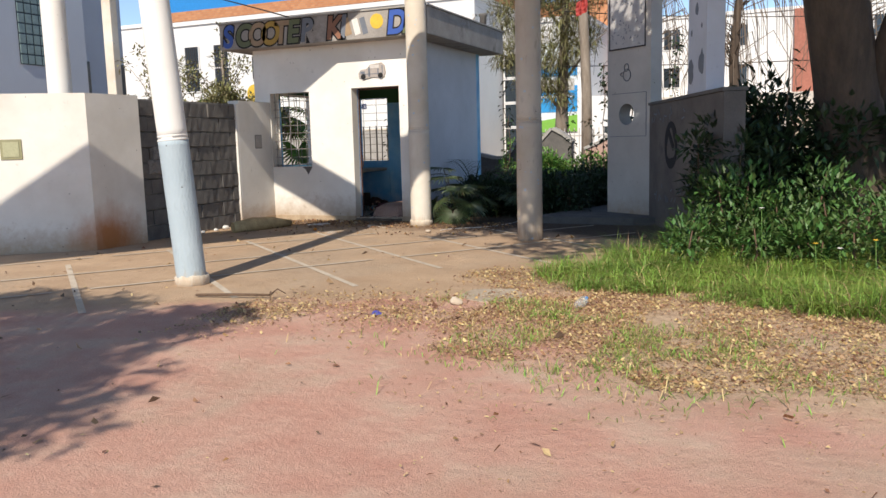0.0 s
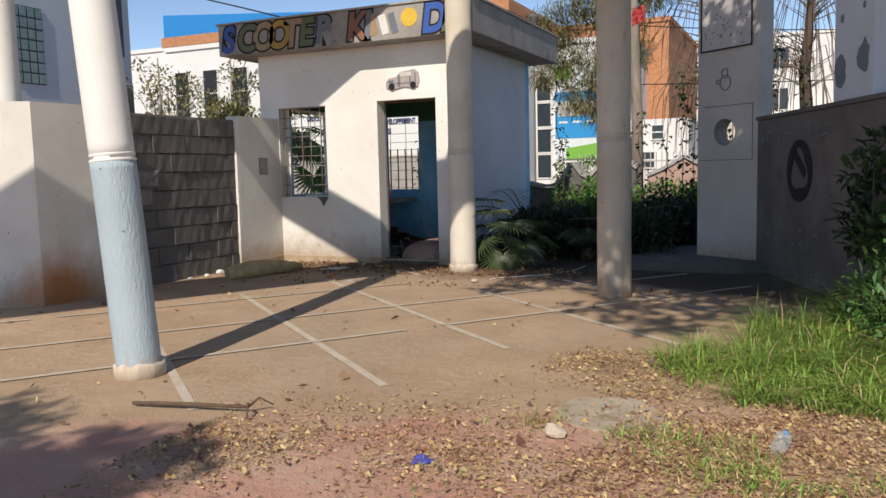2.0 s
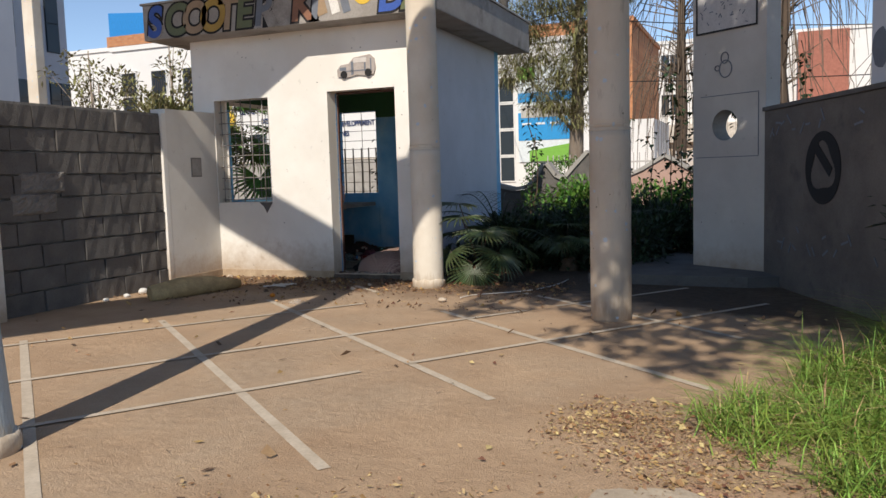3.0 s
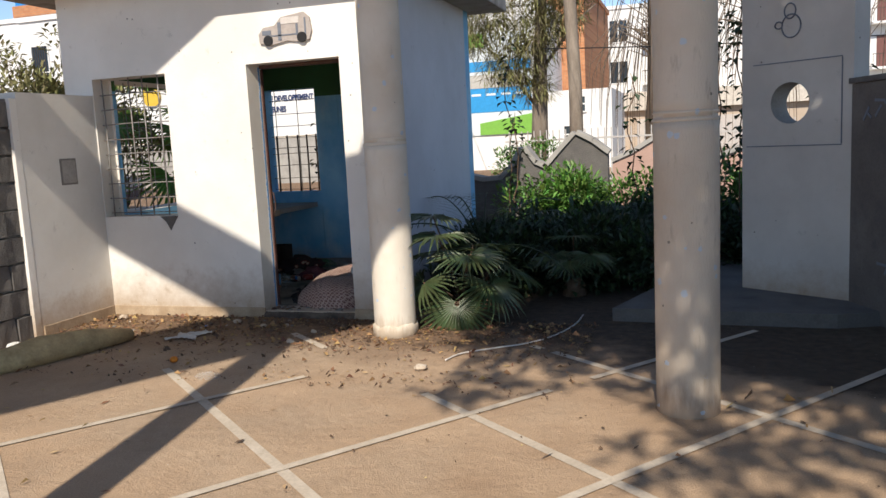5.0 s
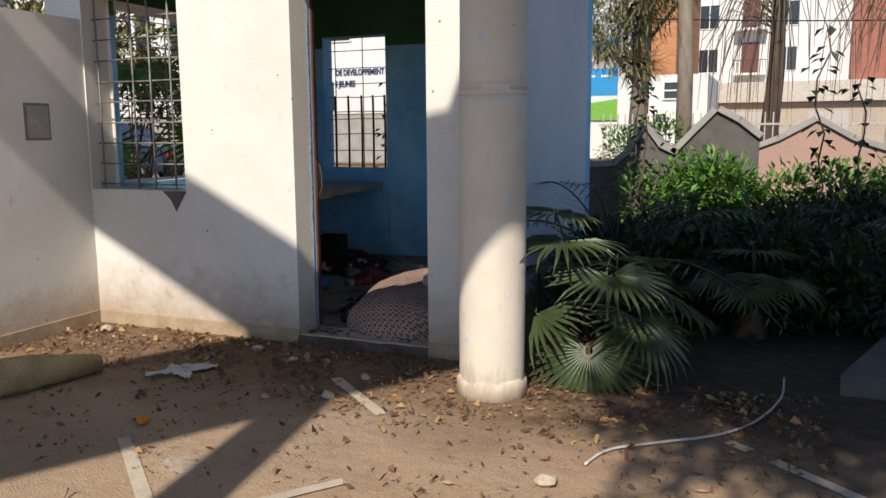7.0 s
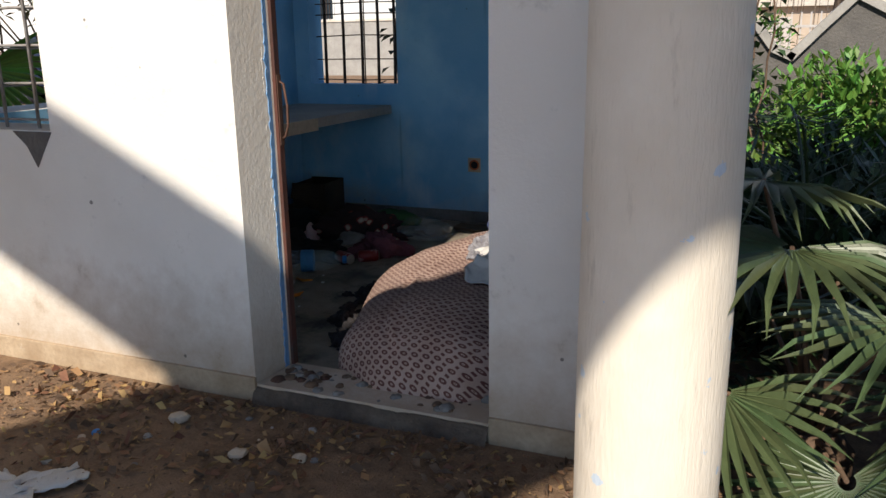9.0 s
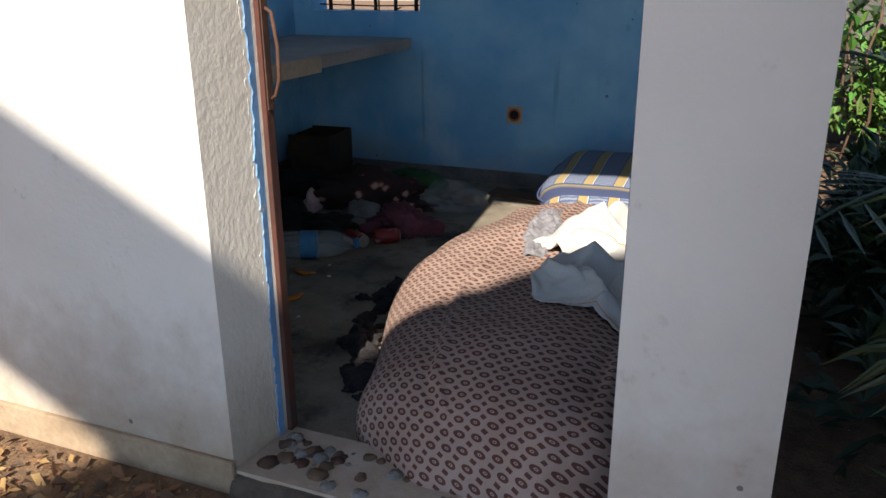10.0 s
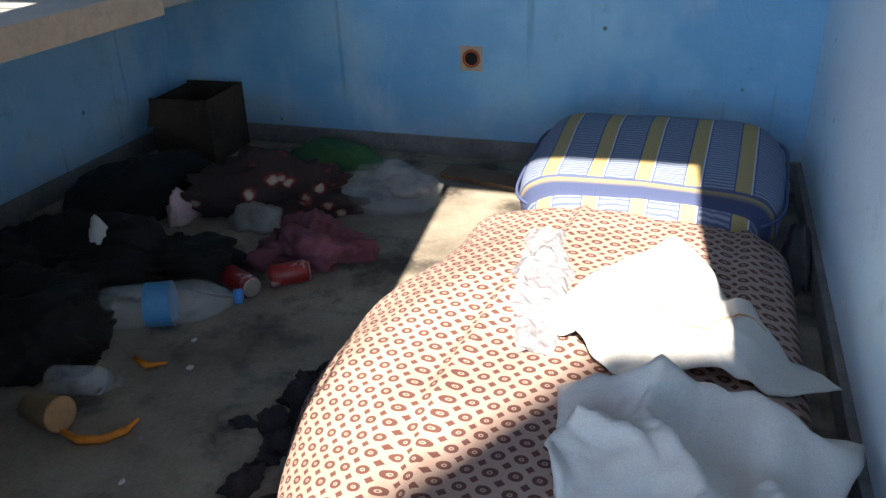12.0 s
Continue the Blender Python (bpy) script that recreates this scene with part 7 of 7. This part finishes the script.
def floral_material():
    m, n, l, b = nodes_of("floral_cloth")
    v = position(n, l)
    vo = n.new("ShaderNodeTexVoronoi")
    vo.inputs["Scale"].default_value = 13
    l.new(v, vo.inputs["Vector"])
    nz = noise_tex(n, l, v, 26, 4)
    d = calc(n, l, "MULTIPLY_ADD", nz, 0.35, vo.outputs["Distance"])
    col = ramp(n, l, d, [(0.22, (0.45, 0.40, 0.30)), (0.36, (0.38, 0.30, 0.24)), (0.42, (0.22, 0.035, 0.03)), (0.52, (0.035, 0.02, 0.02))])
    l.new(col, b.inputs["Base Color"])
    b.inputs["Roughness"].default_value = 0.95
    return m


crumple("black_garment", -6.50, 12.87, 0.24, 0.17, 0.10, M_BLACK, "heap of black clothing on the floor", "clothing", 1, rough=0.8, sub=5)
crumple("black_garment", -6.24, 12.99, 0.20, 0.13, 0.085, M_BLACK, "heap of black clothing on the floor", "clothing", 2, rough=0.8, sub=5)
crumple("black_garment", -6.38, 12.55, 0.22, 0.18, 0.11, M_BLACK, "heap of black clothing on the floor", "clothing", 3, rough=0.8, sub=5)
crumple("black_garment", -6.60, 13.42, 0.20, 0.26, 0.12, M_BLACK, "heap of black clothing against the wall", "clothing", 4)
crumple("grey_rag", -6.37, 12.97, 0.07, 0.05, 0.115, M_CLOTH, "pale grey rag among the black clothing", "rag", 5)
crumple("grey_rag", -6.12, 13.35, 0.09, 0.07, 0.05, M_GREYC, "dirty grey rag on the floor", "rag", 6)
crumple("floral_garment", -6.14, 13.50, 0.24, 0.13, 0.12, floral_material(), "dark floral garment with cream and red flowers", "clothing", 7, turn=12, rough=0.75, sub=5)
crumple("pink_garment", -5.83, 13.17, 0.12, 0.09, 0.09, M_PINKC, "dusty dark pink garment on the floor", "clothing", 8, turn=20, rough=0.8, sub=5)
crumple("pale_rag", -6.75, 12.98, 0.10, 0.07, 0.06, M_GREYC, "grey rag near the wall", "rag", 9)
crumple("green_bag", -6.12, 13.93, 0.16, 0.09, 0.07, plain("green_cloth", (0.05, 0.14, 0.05), None, 6, 0.9), "dark green bag by the back wall", "bag", 10)
crumple("plastic_bag", -5.78, 13.66, 0.16, 0.11, 0.085, M_FILM, "clear crumpled plastic bag of scraps", "plastic bag", 11, rough=0.6)
crumple("scrap_heap", -5.76, 13.72, 0.09, 0.06, 0.04, M_GREYC, "pale scraps inside the plastic bag", "scraps", 12, rough=0.7)
M_LINT = plain("dark_lint", (0.045, 0.038, 0.040), (0.02, 0.018, 0.02), 30, 1.0, 1.0, 0.01)
rng = random.Random(52)
for i in range(26):
    y = 11.80 + 0.88 * (i + rng.random()) / 26
    sc = rng.uniform(0.012, 0.034)
    crumple("lint", mattress_edge(y) - 0.015 - abs(rng.gauss(0, 0.045)), y, sc * rng.uniform(0.7, 1.3), sc * rng.uniform(0.8, 1.8), sc * rng.uniform(0.5, 1.0), M_LINT, "dark burnt lint pulled out of the mattress", "lint", i + 90, turn=rng.uniform(0, 180), rough=1.1, sub=3)
crumple("lint", -4.53, 13.45, 0.03, 0.14, 0.09, plain("ash_lint", (0.06, 0.055, 0.06), None, 30, 1.0), "ashy lint along the wall", "lint", 15, rough=0.6)
# cardboard box in the corner
cb = thing("cardboard_box", "scorched brown cardboard box in the corner", "box", at=pose(-6.66, 13.92, 0.03, 0, 0, 4))
for a in ((-0.13, 0.11, -0.14, -0.135, 0, 0.25), (-0.13, 0.11, 0.135, 0.14, 0, 0.25), (-0.13, -0.125, -0.135, 0.135, 0, 0.24), (0.105, 0.11, -0.135, 0.135, 0, 0.25)):
    part("side", boxed(*a), M_CARD, cb)
part("bottom", boxed(-0.124, 0.104, -0.134, 0.134, 0.0, 0.006), M_CARD, cb)
part("flap", boxed(-0.12, 0.09, -0.1, 0.0, 0, 0.005), M_CARD, cb, at=pose(0, -0.141, 0.245, 62))
# wooden board by the wall
solid("wood_board", boxed(-0.16, 0.16, -0.045, 0.045, 0, 0.022, bevel=0.003), plain("dark_wood", (0.16, 0.10, 0.06), None, 6, 0.8, 0.4, 0.003, stretch=(0.2, 1, 1)), "short dark wooden board on the floor", "board", at=pose(-5.51, 13.87, 0.03, 6, 0, -14))


def bottle(x, y, turn, L, r, label, cap, wrap):
    """A clear plastic bottle lying on its side."""
    b = thing("plastic_bottle", label, "bottle", "bottles on the floor", at=pose(x, y, 0.03 + r, 0, 90, turn))
    bm = bmesh.new()
    prof = [(r * 0.75, 0), (r * 0.98, 0.012), (r, 0.03)]
    for k in range(7):
        z = 0.05 + (L * 0.62 - 0.05) * k / 6
        prof += [(r, z), (r * 0.965, z + 0.008), (r, z + 0.016)]
    prof += [(r, L * 0.68), (r * 0.8, L * 0.80), (r * 0.42, L * 0.92), (r * 0.32, L * 0.94), (r * 0.32, L)]
    lathe(bm, prof, 24)
    part("body", bm, M_FILM2, b)
    bm = bmesh.new()
    lathe(bm, [(r * 0.37, L * 0.965), (r * 0.37, L * 1.02), (r * 0.34, L * 1.03)], 16)
    part("cap", bm, cap, b)
    if wrap:
        bm = bmesh.new()
        rings = [[bm.verts.new(((r + 0.001) * math.cos(2 * math.pi * k / 24), (r + 0.001) * math.sin(2 * math.pi * k / 24), z)) for k in range(24)] for z in (L * 0.33, L * 0.52)]
        for k in range(24):
            bm.faces.new((rings[0][k], rings[0][(k + 1) % 24], rings[1][(k + 1) % 24], rings[1][k])).smooth = True
        part("wrapper", bm, wrap, b, "blue paper wrapper")
    return b


def bottle_plastic():
    m, n, l, b = nodes_of("clear_bottle_plastic")
    b.inputs["Base Color"].default_value = (0.70, 0.78, 0.78, 1)
    b.inputs["Roughness"].default_value, b.inputs["Alpha"].default_value = 0.06, 0.16
    return m


M_FILM2 = bottle_plastic()
CAP_BLUE, WRAP_BLUE = flat("blue_cap", (0.05, 0.25, 0.62), 0.4), flat("blue_wrapper", (0.07, 0.27, 0.52), 0.5)
bottle(-6.16, 12.68, 26, 0.33, 0.055, "big clear water bottle with blue label, lying down", CAP_BLUE, WRAP_BLUE)
bottle(-6.10, 12.43, 12, 0.16, 0.032, "small clear crushed bottle, lying down", flat("grey_cap", (0.2, 0.2, 0.2)), None)
RED = plain("red_can_paint", (0.28, 0.018, 0.016), None, 30, 0.4, 0, stain=(0.7, 0.68, 0.66), stain_scale=22, stain_from=0.56, local=True)


def can(x, y, turn, label):
    c = thing("red_can", label, "drink can", "cans on the floor", at=pose(x, y, 0.03 + 0.031, 0, 90, turn))
    bm = bmesh.new()
    lathe(bm, [(0.024, 0), (0.031, 0.008), (0.031, 0.095), (0.026, 0.107)], 20)
    part("body", bm, RED, c)
    bm = bmesh.new()
    lathe(bm, [(0.025, 0.1075), (0.027, 0.110), (0.024, 0.111)], 20)
    part("lid", bm, flat("can_lid", (0.6, 0.58, 0.52), 0.35, 0.8), c)


can(-5.98, 12.96, -25, "crushed red drink can with white marks")
can(-5.87, 12.98, 35, "crushed red drink can with white marks")
cup = thing("paper_cup", "crumpled brown paper cup, lying down", "cup", at=pose(-6.07, 12.335, 0.03 + 0.034, 0, 84, -8))
bm = bmesh.new()
lathe(bm, [(0.024, 0), (0.036, 0.095), (0.038, 0.10), (0.034, 0.101)], 20)
part("body", bm, plain("brown_paper", (0.40, 0.25, 0.12), None, 12, 0.8), cup)
bm = bmesh.new()
tube(bm, [(-5.97, 12.31, 0.04), (-5.92, 12.30, 0.038), (-5.875, 12.315, 0.038), (-5.845, 12.35, 0.041), (-5.84, 12.385, 0.045)], [0.006, 0.009, 0.009, 0.008, 0.003], 6)
M_PEEL = plain("orange_peel", (0.75, 0.24, 0.015), None, 30, 0.6, 0.3, 0.002)
solid("orange_peel", bm, M_PEEL, "curled strip of orange peel on the floor", "peel")
bm = bmesh.new()
tube(bm, [(-6.0, 12.58, 0.038), (-5.95, 12.56, 0.038), (-5.91, 12.58, 0.04)], [0.006, 0.008, 0.003], 6)
solid("orange_peel", bm, M_PEEL, "curled strip of orange peel on the floor", "peel")
crumple("pink_scrap", -6.35, 13.30, 0.02, 0.05, 0.09, plain("pale_pink_scrap", (0.68, 0.48, 0.47), None, 9, 0.7), "pale pink scrap standing among the rags", "scrap", 16, turn=-20)
rng = random.Random(19)
for i in range(46):
    x, y = rng.uniform(-6.9, -5.6), rng.uniform(11.75, 13.9)
    if mattress_edge(y) - x < 0.03 and y > 11.6:
        continue
    s = rng.uniform(0.006, 0.02)
    crumple("floor_crumb", x, y, s, s * rng.uniform(0.6, 1.6), s * 0.5, rng.choice([M_CLOTH, M_GREYC, M_STEM, M_BLACK, M_GREYC]), "small scrap of rubbish on the floor", "scrap", i + 20, sub=2)
for i in range(60):
    s = rng.choice((0.006, 0.009, 0.013, 0.020)) * rng.uniform(0.8, 1.3)
    crumple("rubble", rng.choice((rng.uniform(-5.36, -5.18), rng.uniform(-5.36, -4.62))), rng.uniform(11.42, 11.56), s, s, s * 0.7, rng.choice([M_MORTAR, M_STEM, M_RUST]), "rubble crumb on the door sill", "rubble", i + 70, z=0.058, sub=2)

# ---- things lying in the yard ----
log = thing("fallen_log", "rotten pale log half buried in dead leaves", "log")
bm = bmesh.new()
pts = [(-6.42, 9.55, 0.07), (-6.30, 9.85, 0.085), (-6.18, 10.2, 0.08), (-6.08, 10.52, 0.055)]
tube(bm, pts, [0.075, 0.10, 0.09, 0.05], 14)
for v in bm.verts:
    v.co += Vector((noise.noise(v.co * 9), noise.noise(v.co * 11), noise.noise(v.co * 10))) * 0.018
part("bark", bm, plain("rotten_wood", (0.58, 0.43, 0.22), (0.36, 0.25, 0.12), 8, 0.9, 0.7, 0.01), log)
rag = thing("white_rag", "torn white rag on the ground by the kiosk", "rag")
for line in (((-5.78, 10.53), (-5.72, 10.60), (-5.67, 10.70), (-5.60, 10.82)), ((-5.78, 10.72), (-5.70, 10.66), (-5.62, 10.64), (-5.54, 10.56)), ((-5.68, 10.68), (-5.63, 10.70), (-5.57, 10.78), (-5.54, 10.80))):
    bm = bmesh.new()
    prev = None
    for k in range(19):
        t = k / 18 * 2.999
        a, b = Vector(line[int(t)]), Vector(line[int(t) + 1])
        c = a.lerp(b, t - int(t))
        n = Vector((-(b - a).y, (b - a).x)).normalized()
        hw = 0.045 * math.sin(math.pi * (0.08 + 0.84 * k / 18)) * (1 + 0.5 * noise.noise(Vector((k * 0.7, c.x * 9, 0))))
        row = [bm.verts.new((c.x + n.x * hw * u, c.y + n.y * hw * u, 0.012 + 0.03 * abs(noise.noise(Vector((c.x * 22, c.y * 22 + u * 1.5, 3)))))) for u in (-1, -0.5, 0, 0.5, 1)]
        if prev:
            for q in range(4):
                bm.faces.new((prev[q], prev[q + 1], row[q + 1], row[q])).smooth = True
        prev = row
    strip = part("strip", bm, M_CLOTH, rag)
    sol = strip.modifiers.new("thickness", "SOLIDIFY")
    sol.thickness = 0.003
bm = bmesh.new()
bmesh.ops.create_uvsphere(bm, u_segments=14, v_segments=9, radius=0.028)
for v in bm.verts:
    v.co.z *= 0.8
solid("orange_fruit", bm, M_PEEL, "half-squashed small orange on the ground", "fruit", smooth=True, at=pose(-5.32, 10.01, 0.021))
crumple("plastic_wrap", -4.86, 9.72, 0.07, 0.05, 0.03, M_FILM, "clear torn plastic wrap on the ground", "plastic wrap", 43, z=0.0, rough=0.7)
bm = bmesh.new()
cab = [Vector(p) for p in ((-3.454, 10.262, 0.012), (-3.394, 10.434, 0.012), (-3.2, 10.595, 0.012), (-3.013, 10.745, 0.012), (-2.872, 10.972, 0.012), (-2.776, 11.32, 0.012), (-2.759, 11.646, 0.012))]
fine_pts = []
for k in range(len(cab) - 1):
    p0, p1, p2, p3 = cab[max(k - 1, 0)], cab[k], cab[k + 1], cab[min(k + 2, len(cab) - 1)]
    for s in [i / 6 for i in range(6)]:
        fine_pts.append(p1 + (p2 - p0) * 0.5 * s + (p0 * 2 - p1 * 5 + p2 * 4 - p3) * 0.5 * s * s + (p1 * 3 - p0 - p2 * 3 + p3) * 0.5 * s ** 3)
tube(bm, fine_pts + [cab[-1]], 0.0055, 7)
solid("white_cable", bm, flat("white_cable_sheath", (0.68, 0.64, 0.58)), "length of white cable lying on the yard", "cable")
br = thing("dry_branch", "dry fallen branch on the yard", "branch")
bm = bmesh.new()
tube(bm, [(-3.55, 5.30, 0.02), (-3.2, 5.36, 0.03), (-2.9, 5.42, 0.03)], [0.012, 0.013, 0.009], 6)
tube(bm, [(-2.9, 5.42, 0.03), (-2.85, 5.36, 0.07), (-2.80, 5.28, 0.02)], [0.009, 0.007, 0.004], 5)
tube(bm, [(-2.9, 5.42, 0.03), (-2.84, 5.44, 0.08), (-2.8, 5.5, 0.03)], [0.009, 0.006, 0.003], 5)
part("stick", bm, M_STEM, br)
tw = thing("forked_twig", "small forked twig on the yard", "twig")
bm = bmesh.new()
tube(bm, [(0.52, 2.55, 0.006), (0.56, 2.60, 0.02), (0.60, 2.66, 0.012)], [0.005, 0.004, 0.003], 5)
tube(bm, [(0.52, 2.55, 0.006), (0.62, 2.52, 0.025), (0.70, 2.56, 0.02), (0.74, 2.60, 0.006)], [0.005, 0.005, 0.004, 0.003], 5)
part("stick", bm, M_STEM, tw)
b2 = bottle(-0.43, 5.72, 70, 0.17, 0.033, "small clear plastic bottle on dry leaves", CAP_BLUE, None)
b2.matrix_world = pose(-0.43, 5.66, 0.033, 0, 82, 80)
crumple("blue_wrapper", -1.77, 5.11, 0.045, 0.03, 0.02, flat("blue_plastic", (0.08, 0.09, 0.42), 0.4), "scrap of blue plastic wrapper", "wrapper", 45, z=0.0, rough=0.7, sub=3)
bm = bmesh.new()
ring_n = 40
pts = []
for k in range(ring_n):
    t = 2 * math.pi * k / ring_n
    q = 1 + 0.22 * noise.noise(Vector((math.cos(t) * 1.3, math.sin(t) * 1.3, 4))) + 0.10 * noise.noise(Vector((math.cos(t) * 5, math.sin(t) * 5, 1)))
    pts.append((-1.18 + 0.27 * q * math.cos(t) - 0.06 * math.sin(t), 6.0 + 0.27 * q * math.sin(t)))
hi_v, lo_v = [[bm.verts.new((x, y, z)) for x, y in pts] for z in (0.009, -0.01)]
bm.faces.new(hi_v), bm.faces.new(lo_v[::-1])
for i in range(ring_n):
    j = (i + 1) % ring_n
    bm.faces.new((hi_v[j], hi_v[i], lo_v[i], lo_v[j]))
solid("cement_patch", bm, plain("dusty_cement", (0.50, 0.42, 0.32), (0.36, 0.29, 0.22), 6, 0.95, 0.6, 0.008, (0.28, 0.2, 0.13), 7, 0.55), "flat grey cement patch in the yard", "cement patch", kind="structure")
crumple("bottle_cap", -5.74, 11.02, 0.016, 0.016, 0.014, CAP_BLUE, "blue bottle cap on the ground", "bottle cap", 46, z=0.0, rough=0.1, sub=2)

for i, (x, y, sc) in enumerate(((-6.86, 9.95, 0.05), (-6.80, 10.12, 0.06), (-6.78, 10.28, 0.045), (-6.84, 9.7, 0.035), (-6.70, 10.02, 0.03), (-6.74, 10.40, 0.04), (-6.62, 10.22, 0.025), (-6.88, 9.45, 0.03))):
    stone(x, y, sc, M_CEIL, i + 30, "chunk of fallen white plaster at the wall foot")

# ---- concrete blocks of the infill wall ----
BLOCK = {}
rng = random.Random(3)
row, z = 0, 0.0
while z < 1.8:
    y = 8.345 - (0.25 if row % 2 else 0.0)
    while y < 10.52:
        y0, y1 = max(y, 8.345), min(y + 0.488, 10.52)
        if y1 - y0 > 0.06:
            key = round(y1 - y0, 2)
            if key not in BLOCK:
                bm = boxed(0, 0.035, 0, y1 - y0, 0, 0.194)
                bmesh.ops.subdivide_edges(bm, edges=[e for e in bm.edges if abs(e.verts[0].co.y - e.verts[1].co.y) > 0.05], cuts=5)
                for v in bm.verts:
                    v.co += Vector((noise.noise(v.co * 23) * 0.010, noise.noise(v.co * 31) * 0.006, noise.noise(v.co * 29) * 0.011))
                BLOCK[key] = mesh_of("block", bm, M_BLOCK)
            ob = new("block", BLOCK[key])
            ob.parent = bw
            ob.matrix_world = pose(-7.016 + rng.uniform(-0.010, 0.010), y0, z, rng.uniform(-0.7, 0.7), 0, rng.uniform(-0.8, 0.8))
        y += 0.50
    z += 0.21
    row += 1
for y, z in ((8.9, 1.18), (8.8, 0.99)):
    bm = bmesh.new()
    bmesh.ops.create_grid(bm, x_segments=16, y_segments=10, size=0.5)
    for v in bm.verts:
        e = max(abs(v.co.x), abs(v.co.y)) * 2
        v.co = Vector((0.03 + 0.02 * noise.noise(v.co * 15) if e < 0.95 else 0.0, v.co.x * 0.5, v.co.y * 0.2))
    solid("cement_patch", bm, M_MORTAR, "rough cement patch on the block wall", "cement patch", kind="structure", at=pose(-6.985, y, z))
# white plaster strip at the end of the block wall
bm = boxed(-6.985, -6.948, 10.48, 10.549, 0.0, 1.9, bevel=0.006)
solid("trim", bm, M_WHITE, "ragged white plaster strip beside the blocks", "trim", kind="structure")
